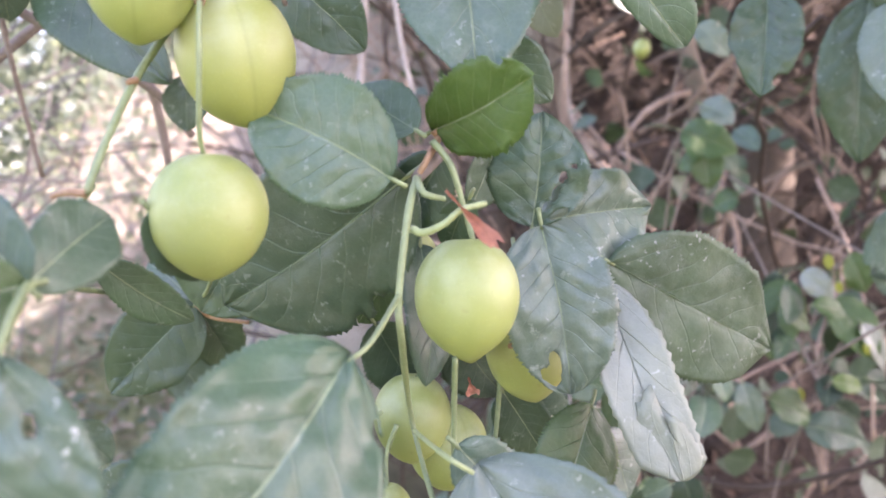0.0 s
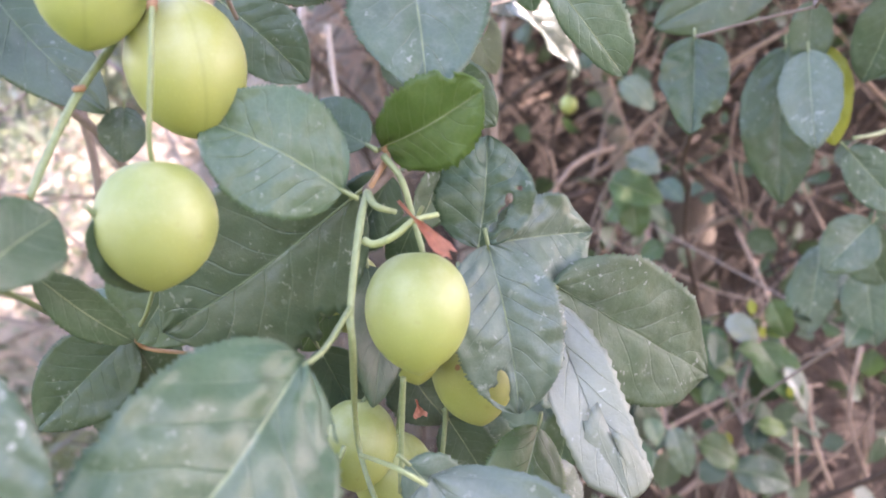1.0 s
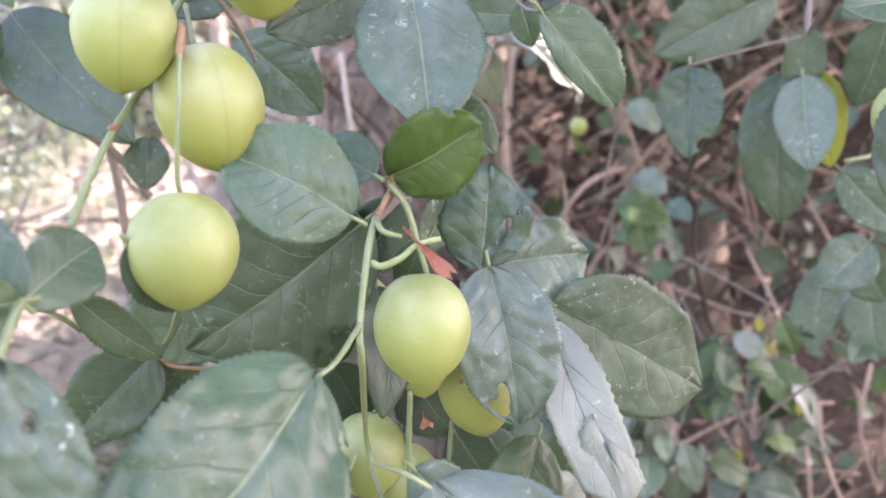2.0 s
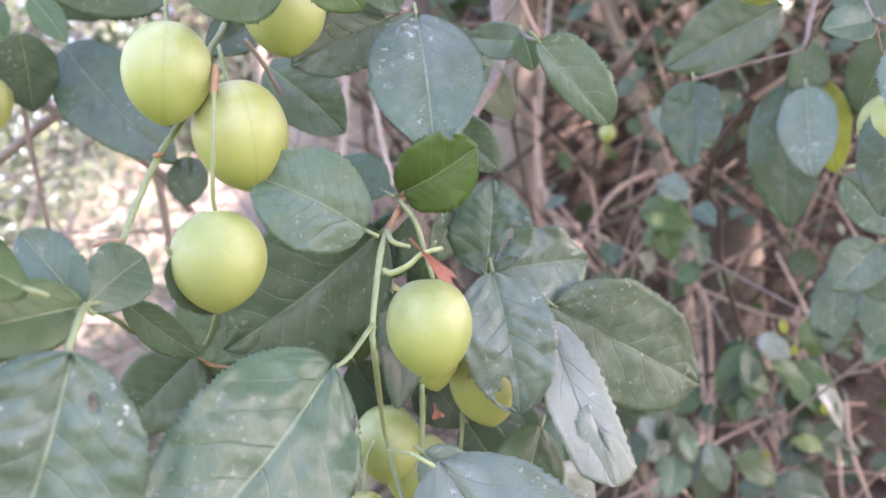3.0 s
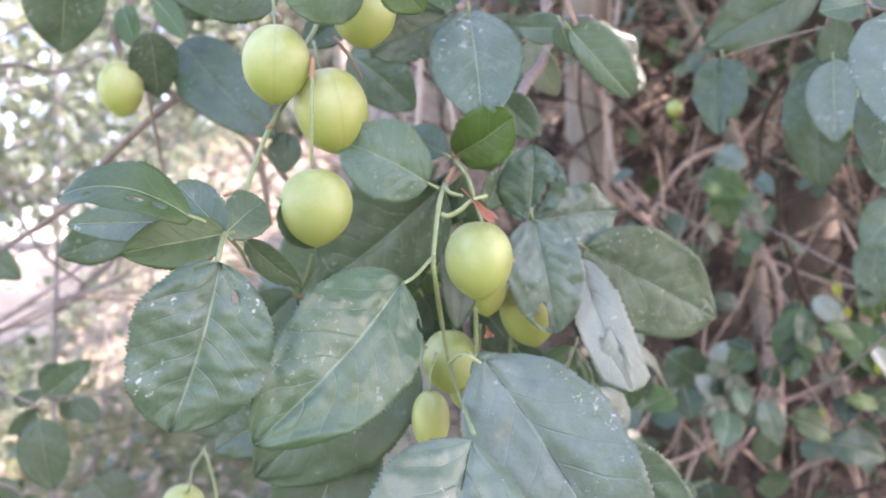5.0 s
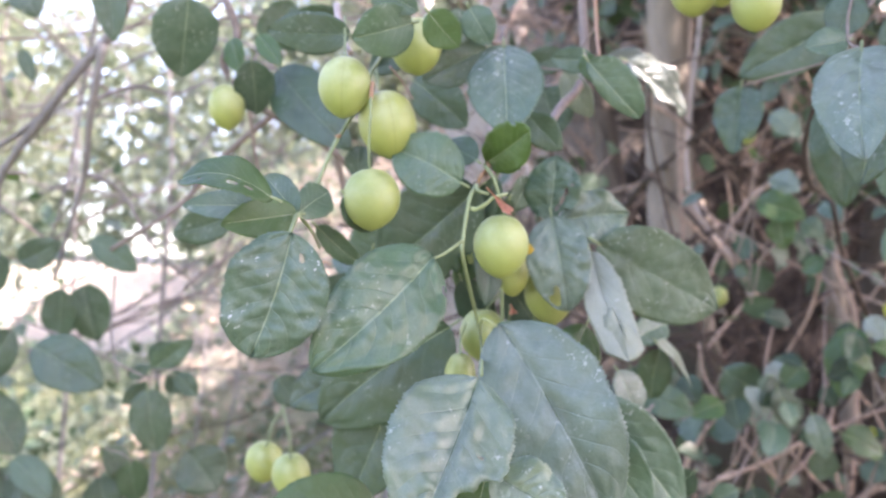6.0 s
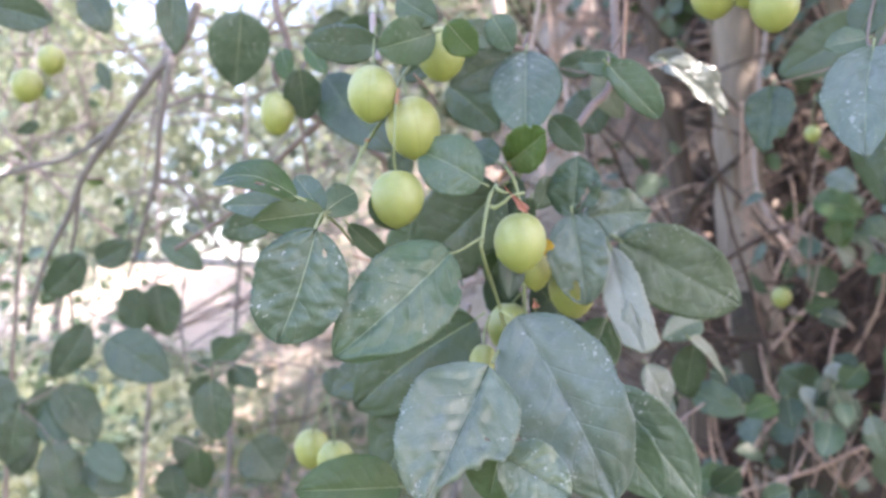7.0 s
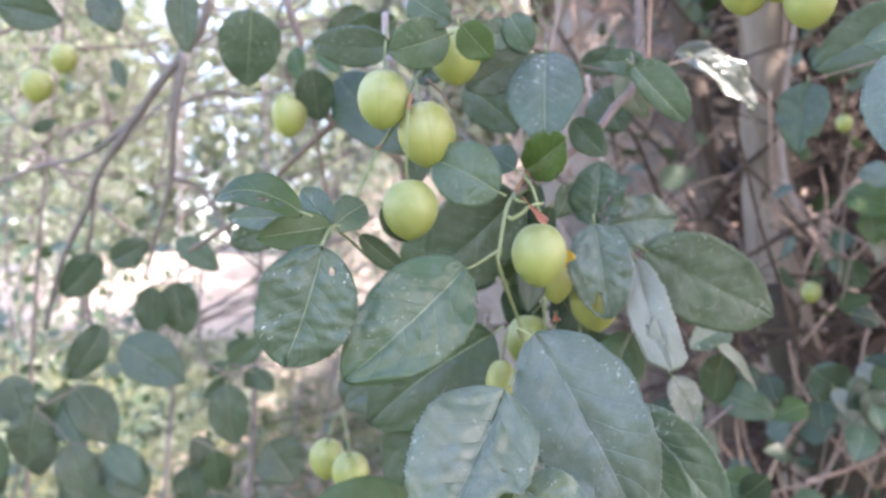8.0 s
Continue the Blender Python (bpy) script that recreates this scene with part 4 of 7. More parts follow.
leaf(central, (-0.0649, 0.3264, 1.2452), (-0.0959, 0.3206, 1.1616), 0.057, (0.01, -1.00, 0.07), fold=0.1, mat=LEAF)
leaf(central, (-0.1075, 0.3561, 1.2407), (-0.1510, 0.3579, 1.2177), 0.031, (-0.11, -0.98, 0.13), fold=0.1, mat=LEAF)
leaf(central, (0.0551, 0.3191, 1.2800), (0.0359, 0.3012, 1.2321), 0.032, (0.30, -0.93, 0.23), fold=0.1, mat=LEAF_GREEN)
leaf(central, (0.0046, 0.2614, 1.2796), (0.0298, 0.2701, 1.2545), 0.023, (0.43, -0.89, 0.12), fold=0.1, mat=LEAF_DUSTY)
leaf(central, (0.0763, 0.4117, 1.2463), (0.0915, 0.4178, 1.2126), 0.029, (0.68, -0.71, 0.18), fold=0.2, quilt=0.3, mat=LEAF_SHEEN)
leaf(central, (0.1086, 0.4773, 1.2648), (0.1389, 0.5162, 1.2291), 0.026, (0.85, -0.22, 0.48), fold=0.35, quilt=0.3, mat=LEAF_SKY_SHEEN)
leaf(central, (0.1185, 0.5079, 1.2798), (0.0869, 0.4707, 1.2642), 0.025, (0.57, -0.68, 0.47), fold=0.2, mat=LEAF_DUSTY)
leaf(central, (0.1124, 0.5069, 1.2592), (0.1066, 0.5210, 1.2166), 0.028, (-0.18, -0.94, -0.29), fold=0.2, mat=LEAF)
leaf(central, (0.0244, 0.3522, 1.2779), (0.0429, 0.3591, 1.2485), 0.023, (0.02, -0.98, -0.22), fold=0.2, mat=LEAF)
leaf(central, (0.0174, 0.2900, 1.3292), (0.0229, 0.2919, 1.3157), 0.008, (0.09, -0.99, -0.10), fold=0.1, mat=LEAF_AMBER)
bud_scale(central, (0.0091, 0.3048, 1.2923), (0.0109, 0.3055, 1.2861))
# -- upper branch: twigs
stem(upper, [(-0.0810, 0.4860, 1.7145), (-0.0723, 0.3090, 1.4776), (-0.0758, 0.2709, 1.4293), (-0.0778, 0.2597, 1.4099), (-0.0865, 0.2453, 1.3859), (-0.0901, 0.2342, 1.3686), (-0.0922, 0.2256, 1.3544)], (0.0014, 0.0011), STEM_GREEN, "twig")
stem(upper, [(-0.0853, 0.2445, 1.3864), (-0.0869, 0.2426, 1.3857), (-0.0872, 0.2427, 1.3851)], (0.0011, 0.0006), STEM_RED, "bud", "small red-brown bud")
stem(upper, [(-0.0922, 0.2256, 1.3544), (-0.0969, 0.2259, 1.3548), (-0.1025, 0.2291, 1.3538)], (0.0012, 0.0008), STEM_RED, "twig")
stem(upper, [(-0.0535, 0.2299, 1.4222), (-0.0496, 0.2447, 1.4173), (-0.0466, 0.2594, 1.4110)], (0.0009, 0.0007), BARK, "twig")
stem(upper, [(-0.1146, 0.3214, 1.4917), (-0.0982, 0.2829, 1.4564), (-0.0852, 0.2596, 1.4395)], (0.0024, 0.0018), BARK_PALE, "twig")
stem(upper, [(0.0018, 0.3094, 1.4690), (-0.0023, 0.3100, 1.4586), (-0.0133, 0.2964, 1.4595), (-0.0334, 0.2956, 1.4725)], (0.0022, 0.0016), BARK, "twig")
# -- upper branch: leaves
leaf(upper, (0.0031, 0.2902, 1.4508), (0.0100, 0.2558, 1.3871), 0.043, (0.02, -0.88, 0.48), widest=0.5, fold=0.08, bend=0.06, quilt=1.4, mat=LEAF_DUSTY)
leaf(upper, (0.0166, 0.3128, 1.4125), (0.0385, 0.3141, 1.3899), 0.020, (-0.05, -0.99, -0.11), fold=0.1)
leaf(upper, (-0.2071, 0.4572, 1.4871), (-0.1331, 0.4274, 1.4124), 0.047, (-0.11, -0.96, 0.27), fold=0.14, bend=0.08)
leaf(upper, (-0.0095, 0.3102, 1.4556), (-0.0478, 0.2913, 1.4300), 0.029, (0.45, -0.89, -0.02), fold=0.1)
leaf(upper, (-0.0403, 0.2269, 1.4455), (-0.0711, 0.2140, 1.4336), 0.029, (0.47, -0.81, -0.35), fold=0.1, bend=0.08, quilt=0.5, mat=LEAF_MID)
leaf(upper, (-0.0830, 0.2504, 1.4475), (-0.1359, 0.2543, 1.4538), 0.025, (-0.10, -0.95, -0.29), fold=0.08, quilt=0.4)
leaf(upper, (-0.0611, 0.2968, 1.4514), (-0.0818, 0.2909, 1.4355), 0.019, (0.20, -0.97, 0.10), fold=0.15)
leaf(upper, (-0.0373, 0.2693, 1.4604), (-0.0470, 0.2598, 1.4366), 0.010, (0.15, -0.94, 0.31), fold=0.2, mat=LEAF_GREEN)
leaf(upper, (-0.0150, 0.2827, 1.4624), (-0.0355, 0.2697, 1.4533), 0.020, (0.59, -0.79, -0.19), fold=0.12, mat=LEAF_DUSTY)
leaf(upper, (-0.0288, 0.2122, 1.4460), (-0.0137, 0.2228, 1.4298), 0.020, (0.22, -0.90, -0.39), fold=0.1, quilt=0.4, mat=LEAF_GREEN)
leaf(upper, (-0.0167, 0.2746, 1.4697), (-0.0036, 0.2784, 1.4476), 0.021, (-0.14, -0.96, -0.25), fold=0.15, quilt=0.4, mat=LEAF_DUSTY)
leaf(upper, (-0.1321, 0.4522, 1.4199), (-0.1327, 0.4536, 1.3913), 0.023, (0.12, -0.99, -0.05), fold=0.12)
leaf(upper, (-0.0754, 0.3911, 1.4572), (-0.0357, 0.3999, 1.4233), 0.035, (0.09, -0.98, -0.15), fold=0.1, mat=LEAF)
leaf(upper, (-0.0634, 0.2251, 1.4684), (-0.0356, 0.2176, 1.4488), 0.022, (-0.29, -0.96, -0.05), fold=0.12, mat=LEAF_PALE)
leaf(upper, (-0.1501, 0.4409, 1.5282), (-0.2135, 0.4555, 1.5072), 0.032, (-0.04, -0.87, -0.48), fold=0.1, mat=LEAF)
leaf(upper, (-0.2117, 0.4093, 1.4809), (-0.2243, 0.4543, 1.4473), 0.032, (0.35, -0.49, -0.79), fold=0.08, bend=0.05, quilt=0.5, widest=0.38, mat=LEAF_DUSTY)
leaf(upper, (-0.2146, 0.4285, 1.5073), (-0.1894, 0.4167, 1.4776), 0.017, (-0.06, -0.95, 0.32), fold=0.2, mat=LEAF_GREEN)
leaf(upper, (-0.2448, 0.4418, 1.5087), (-0.2287, 0.4302, 1.4769), 0.020, (-0.28, -0.94, 0.20), fold=0.2, mat=LEAF_GREEN)
leaf(upper, (-0.2679, 0.4093, 1.5338), (-0.2890, 0.4427, 1.4779), 0.052, (0.41, -0.71, -0.58), fold=0.08, bend=0.06, quilt=0.5, widest=0.34, mat=LEAF_DUSTY)
leaf(upper, (-0.3694, 0.4595, 1.5843), (-0.3648, 0.4638, 1.5174), 0.029, (0.55, -0.84, -0.02), fold=0.15)
leaf(upper, (-0.5548, 0.4321, 1.5670), (-0.4949, 0.4509, 1.5526), 0.038, (0.25, -0.95, -0.21), fold=0.15)
leaf(upper, (-0.4669, 0.4583, 1.5805), (-0.4429, 0.4671, 1.5434), 0.032, (0.43, -0.90, 0.06), fold=0.15)
stem(upper, [(-0.2099, 0.4693, 1.5023), (-0.2189, 0.4554, 1.5091), (-0.2190, 0.4297, 1.4853)], (0.0016, 0.0012), BARK, "twig")
stem(upper, [(-0.2835, 0.5670, 1.7618), (-0.2611, 0.4572, 1.5790), (-0.2428, 0.4508, 1.5166), (-0.2543, 0.4504, 1.4923), (-0.2326, 0.4563, 1.4617), (-0.1652, 0.4849, 1.4203), (-0.1443, 0.5042, 1.3934)], (0.0036, 0.0024), BARK, "twig", "grey-brown bark twig")
stem(upper, [(-0.2433, 0.4820, 1.4605), (-0.2432, 0.4979, 1.4282), (-0.2426, 0.5293, 1.3705)], (0.0018, 0.0014), BARK, "twig")
stem(upper, [(-0.1736, 0.5141, 1.4313), (-0.1701, 0.5294, 1.4014), (-0.1685, 0.5452, 1.3618)], (0.0030, 0.0022), BARK, "twig")
# -- side shoot with the leaf rosette
stem(side, [(-0.0830, 0.1611, 1.3228), (-0.0873, 0.1830, 1.3344), (-0.1088, 0.2702, 1.3577)], (0.0009, 0.0013), STEM_GREEN, "twig")
stem(side, [(-0.0873, 0.1830, 1.3344), (-0.0950, 0.2286, 1.3295), (-0.1076, 0.2817, 1.3236)], (0.0009, 0.0008), STEM_GREEN, "twig")
leaf(side, (-0.0810, 0.1590, 1.3230), (-0.0985, 0.1560, 1.2636), 0.048, (0.28, -0.94, -0.22), stalked=False, fold=0.07, bend=0.07, wave=0.06, quilt=2.8, widest=0.5, point=0.6, bites=[(0.17, 0.4, 0.04, 0.07), (0.3, 0.3, 0.014, 0.03)], mat=LEAF_DUSTY)
leaf(side, (-0.0873, 0.1830, 1.3344), (-0.0791, 0.2080, 1.3489), 0.019, (0.79, -0.48, 0.38), fold=0.08, bend=0.05, quilt=0.6, widest=0.6, mat=LEAF_MID)
leaf(side, (-0.0873, 0.1830, 1.3344), (-0.1088, 0.1898, 1.3553), 0.018, (-0.15, -0.98, 0.16), fold=0.14, quilt=0.6, mat=LEAF_MID)
leaf(side, (-0.0873, 0.1830, 1.3344), (-0.1165, 0.1568, 1.3265), 0.020, (0.64, -0.76, 0.15), fold=0.14, mat=LEAF_GREEN)
leaf(side, (-0.0882, 0.1502, 1.3380), (-0.1320, 0.1419, 1.3448), 0.022, (0.24, -0.75, 0.62), fold=0.15, bend=0.24, bites=[(0.22, 0.35, 0.05, 0.12), (0.38, 0.42, 0.07, 0.14), (0.72, 0.5, 0.03, 0.08), (0.97, -0.2, 0.03, 0.3)], mat=LEAF_GREEN)
leaf(side, (-0.1040, 0.2057, 1.3401), (-0.1569, 0.1962, 1.3400), 0.017, (0.18, -0.98, 0.11), fold=0.12, quilt=0.5, mat=LEAF_DUSTY)
leaf(side, (-0.1727, 0.2962, 1.3440), (-0.2104, 0.2903, 1.3309), 0.023, (0.20, -0.97, -0.15), fold=0.1)
leaf(side, (-0.0773, 0.2304, 1.3504), (-0.0650, 0.2476, 1.3315), 0.019, (0.52, -0.77, -0.37), fold=0.15)
leaf(side, (-0.1012, 0.2546, 1.3351), (-0.0820, 0.2870, 1.3138), 0.014, (0.68, -0.64, -0.35), fold=0.1, mat=LEAF_MID)
# -- low twig behind: twigs and leaves
stem(low_twig, [(-0.1738, 0.4533, 1.3267), (-0.1420, 0.4238, 1.3197), (-0.1099, 0.3868, 1.3086), (-0.1031, 0.3875, 1.3031), (-0.0848, 0.3793, 1.3017)], (0.0011, 0.0009), STEM_RED, "twig")
stem(low_twig, [(-0.1099, 0.3868, 1.3086), (-0.0989, 0.3662, 1.3172), (-0.0881, 0.3375, 1.3306)], (0.0010, 0.0008), STEM_GREEN, "twig")
leaf(low_twig, (-0.1099, 0.3868, 1.3086), (-0.1451, 0.3790, 1.2701), 0.037, (0.25, -0.97, -0.03), fold=0.12)
leaf(low_twig, (-0.1099, 0.3868, 1.3086), (-0.1359, 0.4027, 1.3267), 0.021, (0.00, -0.75, 0.66), fold=0.15, mat=LEAF_DUSTY)
leaf(low_twig, (-0.1099, 0.3868, 1.3086), (-0.0983, 0.4087, 1.2769), 0.025, (0.31, -0.83, -0.46), fold=0.12)
leaf(low_twig, (-0.1380, 0.4387, 1.2856), (-0.1156, 0.4385, 1.2492), 0.026, (0.10, -0.99, 0.06), fold=0.12)
leaf(low_twig, (-0.1616, 0.4808, 1.3073), (-0.1069, 0.4818, 1.2918), 0.034, (-0.00, -1.00, -0.07), fold=0.12)
# -- right branch
stem(right_branch, [(0.3105, 0.6750, 1.6794), (0.3258, 0.5988, 1.6201), (0.2663, 0.5095, 1.5264), (0.2431, 0.4711, 1.4877)], (0.0022, 0.0014), BARK, "twig")
stem(right_branch, [(0.3853, 0.5815, 1.4552), (0.3118, 0.5155, 1.4256), (0.2676, 0.4755, 1.4141)], (0.0020, 0.0012), STEM_GREEN, "twig")
leaf(right_branch, (0.2671, 0.5257, 1.4771), (0.2610, 0.5049, 1.4117), 0.037, (-0.45, -0.84, 0.31), fold=0.12, bend=0.05, mat=LEAF_SHEEN)
leaf(right_branch, (0.2718, 0.5299, 1.5102), (0.2734, 0.5387, 1.4659), 0.028, (-0.16, -0.97, -0.20), fold=0.12)
leaf(right_branch, (0.2736, 0.5686, 1.4913), (0.2734, 0.5764, 1.3843), 0.052, (-0.32, -0.95, -0.07), fold=0.12, quilt=1.6)
leaf(right_branch, (0.2885, 0.5460, 1.4857), (0.2975, 0.5510, 1.4212), 0.031, (-0.51, -0.85, -0.14), fold=0.12, mat=LEAF_YELLOW)
leaf(right_branch, (0.2832, 0.5097, 1.4133), (0.3228, 0.5072, 1.3738), 0.030, (-0.28, -0.93, -0.22), fold=0.12, mat=LEAF_DUSTY)
leaf(right_branch, (0.2040, 0.2720, 1.4380), (0.1905, 0.2200, 1.3665), 0.046, (-0.38, -0.67, 0.64), fold=0.1, bend=0.05, quilt=1.6, widest=0.36, mat=LEAF_SHEEN)
leaf(right_branch, (0.2741, 0.5757, 1.5507), (0.1851, 0.5782, 1.5042), 0.050, (0.04, -0.99, -0.14), fold=0.1, mat=LEAF)
leaf(right_branch, (0.1698, 0.4636, 1.4666), (0.1621, 0.4481, 1.4102), 0.036, (-0.17, -0.94, 0.28), fold=0.2, wave=0.12, quilt=1.8, widest=0.4, bites=[(0.85, 0.8, 0.06, 0.3)])
leaf(right_branch, (0.2120, 0.3300, 1.4606), (0.1863, 0.3258, 1.4547), 0.020, (0.09, -0.95, 0.30), fold=0.2, mat=LEAF_DUSTY)
leaf(right_branch, (0.2373, 0.3504, 1.4297), (0.2240, 0.3518, 1.3722), 0.036, (-0.33, -0.94, 0.05), fold=0.1, mat=LEAF)
leaf(right_branch, (0.2227, 0.3569, 1.4985), (0.2122, 0.3570, 1.4690), 0.026, (-0.21, -0.97, 0.07), fold=0.1, mat=LEAF)
leaf(right_branch, (0.3067, 0.4959, 1.5290), (0.2795, 0.4972, 1.5064), 0.023, (-0.03, -1.00, -0.02), fold=0.1, mat=LEAF)
leaf(right_branch, (0.3095, 0.4973, 1.5059), (0.3030, 0.5271, 1.4580), 0.035, (-0.41, -0.80, -0.44), fold=0.1, mat=LEAF)
leaf(right_branch, (0.3447, 0.5862, 1.3730), (0.3092, 0.5881, 1.3387), 0.039, (-0.19, -0.97, 0.14), fold=0.1, mat=LEAF_DUSTY)
leaf(right_branch, (0.3639, 0.6539, 1.3727), (0.3969, 0.6565, 1.3290), 0.043, (-0.26, -0.93, -0.25), fold=0.1, mat=LEAF)
leaf(right_branch, (0.3804, 0.7222, 1.3611), (0.3687, 0.7267, 1.2828), 0.037, (-0.37, -0.93, 0.00), fold=0.15, mat=LEAF_DUSTY)
leaf(right_branch, (0.4082, 0.7028, 1.3428), (0.4179, 0.7052, 1.2756), 0.043, (-0.40, -0.91, -0.09), fold=0.1, mat=LEAF_DUSTY)
leaf(right_branch, (0.0544, 0.3017, 1.4431), (0.0865, 0.3155, 1.4098), 0.028, (0.15, -0.96, -0.23), fold=0.14, bend=0.05, sides=(0.55, 1.1), point=0.6, mat=LEAF_MID)
leaf(right_branch, (0.0514, 0.3372, 1.4579), (0.0567, 0.3383, 1.4397), 0.013, (-0.25, -0.96, -0.13), fold=0.15, mat=LEAF_GREEN)
leaf(right_branch, (0.0571, 0.3641, 1.4614), (0.0274, 0.3639, 1.4634), 0.018, (-0.01, -0.96, -0.29), fold=0.15, mat=LEAF_DUSTY)
leaf(right_branch, (0.0356, 0.4177, 1.4690), (0.0555, 0.4332, 1.4363), 0.023, (-0.23, -0.82, -0.53), fold=0.25, mat=LEAF_SKY_SHEEN)
leaf(right_branch, (0.0860, 0.5788, 1.5204), (0.1423, 0.6222, 1.4787), 0.040, (0.60, -0.75, 0.28), fold=0.55, bend=0.06, wave=0.15, quilt=2.0, mat=LEAF_GLOSSY)
leaf(right_branch, (0.1067, 0.6346, 1.5359), (0.0678, 0.6227, 1.5374), 0.024, (0.27, -0.91, -0.31), fold=0.2, mat=LEAF_GLOSSY)
leaf(right_branch, (0.0039, 0.4363, 1.4799), (0.0372, 0.4460, 1.4896), 0.022, (0.33, -0.92, -0.21), fold=0.15)
leaf(right_branch, (0.0126, 0.5096, 1.4796), (0.0293, 0.5162, 1.4417), 0.043, (0.01, -0.99, -0.17), fold=0.15)
stem(right_branch, [(0.0563, 0.4405, 1.5423), (0.0588, 0.3895, 1.4896), (0.0611, 0.3441, 1.4569)], (0.0018, 0.0011), STEM_RED, "twig")
# -- left background twigs of the same tree
leaf(left_branch, (-0.5213, 0.5980, 1.2378), (-0.4494, 0.6137, 1.1963), 0.056, (0.35, -0.90, 0.27), fold=0.12)
leaf(left_branch, (-0.3857, 0.5962, 1.2175), (-0.3441, 0.6016, 1.2491), 0.024, (0.22, -0.97, -0.12), fold=0.12)
leaf(left_branch, (-0.4026, 0.6222, 1.1945), (-0.3924, 0.6283, 1.1296), 0.043, (0.53, -0.85, 0.00), fold=0.12)
leaf(left_branch, (-0.5946, 0.6594, 1.2514), (-0.6326, 0.6506, 1.1848), 0.042, (0.51, -0.84, -0.18), fold=0.12)
leaf(left_branch, (-0.5273, 0.7035, 1.3590), (-0.4765, 0.7205, 1.3221), 0.034, (0.38, -0.92, 0.10), fold=0.12)
leaf(left_branch, (-0.6214, 0.7044, 1.3295), (-0.5773, 0.7167, 1.3559), 0.037, (0.37, -0.91, -0.19), fold=0.12)
leaf(left_branch, (-0.4387, 0.6424, 1.2064), (-0.4117, 0.6466, 1.2162), 0.015, (0.16, -0.99, -0.02), fold=0.12)
leaf(left_branch, (-0.3875, 0.6515, 1.2077), (-0.3632, 0.6573, 1.1869), 0.022, (0.39, -0.90, 0.21), fold=0.12)
leaf(left_branch, (-0.4281, 0.6725, 1.1952), (-0.4588, 0.6685, 1.1725), 0.021, (0.21, -0.97, -0.11), fold=0.12)
leaf(left_branch, (-0.6910, 0.6628, 1.1444), (-0.6999, 0.6631, 1.0743), 0.052, (0.66, -0.74, -0.09), fold=0.12)
leaf(left_branch, (-0.6138, 0.7176, 1.0721), (-0.5721, 0.7318, 1.0376), 0.054, (0.52, -0.80, 0.30), fold=0.12)
leaf(left_branch, (-0.5477, 0.7803, 1.0667), (-0.5362, 0.7860, 1.0151), 0.045, (0.58, -0.81, 0.04), fold=0.12)
leaf(left_branch, (-0.4162, 0.7478, 1.1110), (-0.3820, 0.7602, 1.0632), 0.063, (0.50, -0.85, 0.14), fold=0.12)
leaf(left_branch, (-0.3914, 0.6807, 1.2075), (-0.4099, 0.6759, 1.1873), 0.026, (0.31, -0.95, -0.06), fold=0.12)
leaf(left_branch, (-0.2220, 0.5197, 1.2222), (-0.2015, 0.5270, 1.1966), 0.026, (0.42, -0.90, 0.08), fold=0.12)
leaf(left_branch, (-0.7707, 0.7636, 1.5267), (-0.8005, 0.7552, 1.5101), 0.017, (0.42, -0.84, -0.34), fold=0.12)
leaf(left_branch, (-0.6931, 0.7834, 1.6156), (-0.6774, 0.7900, 1.5728), 0.020, (0.53, -0.85, 0.06), fold=0.12)
leaf(left_branch, (-0.3764, 0.6131, 1.2434), (-0.3936, 0.6087, 1.2233), 0.024, (0.35, -0.93, -0.10), fold=0.12)
leaf(left_branch, (-0.2595, 0.6332, 1.6075), (-0.2968, 0.6237, 1.5636), 0.037, (0.47, -0.86, -0.21), fold=0.12)
leaf(left_branch, (-0.6502, 0.6769, 1.1038), (-0.6290, 0.6863, 1.0346), 0.049, (0.67, -0.73, 0.11), fold=0.12)
leaf(left_branch, (-0.7734, 0.7069, 1.1785), (-0.7547, 0.7151, 1.1197), 0.045, (0.69, -0.71, 0.12), fold=0.12)
leaf(left_branch, (-0.7901, 0.7159, 1.1599), (-0.7446, 0.7261, 1.1158), 0.048, (0.37, -0.91, 0.17), fold=0.12)
leaf(left_branch, (-0.7378, 0.7625, 1.1388), (-0.6915, 0.7567, 1.0832), 0.047, (0.20, -0.95, 0.26), fold=0.12)
leaf(left_branch, (-0.7646, 0.8149, 1.0287), (-0.7227, 0.8374, 0.9677), 0.058, (0.47, -0.88, 0.00), fold=0.12)
leaf(left_branch, (-0.7318, 0.7780, 1.1605), (-0.7443, 0.7592, 1.0854), 0.059, (0.86, -0.51, -0.02), fold=0.12)
leaf(left_branch, (-0.7138, 0.7767, 1.0302), (-0.6755, 0.7962, 0.9429), 0.075, (0.46, -0.89, 0.00), fold=0.12)
leaf(left_branch, (-0.7825, 0.7636, 1.1032), (-0.7628, 0.7613, 1.0380), 0.054, (0.88, -0.40, 0.28), fold=0.12)
leaf(left_branch, (-0.7961, 0.6931, 1.0773), (-0.7919, 0.6886, 1.0032), 0.059, (0.87, -0.48, 0.08), fold=0.12)
leaf(left_branch, (-0.8017, 0.7634, 1.1380), (-0.7756, 0.7882, 1.0689), 0.051, (0.70, -0.71, 0.01), fold=0.12)
leaf(left_branch, (-0.6521, 0.6866, 1.1709), (-0.6104, 0.7087, 1.1017), 0.055, (0.72, -0.66, 0.22), fold=0.12)
leaf(left_branch, (-0.7416, 0.6578, 1.1130), (-0.7923, 0.6718, 1.0249), 0.069, (0.18, -0.95, -0.26), fold=0.12)
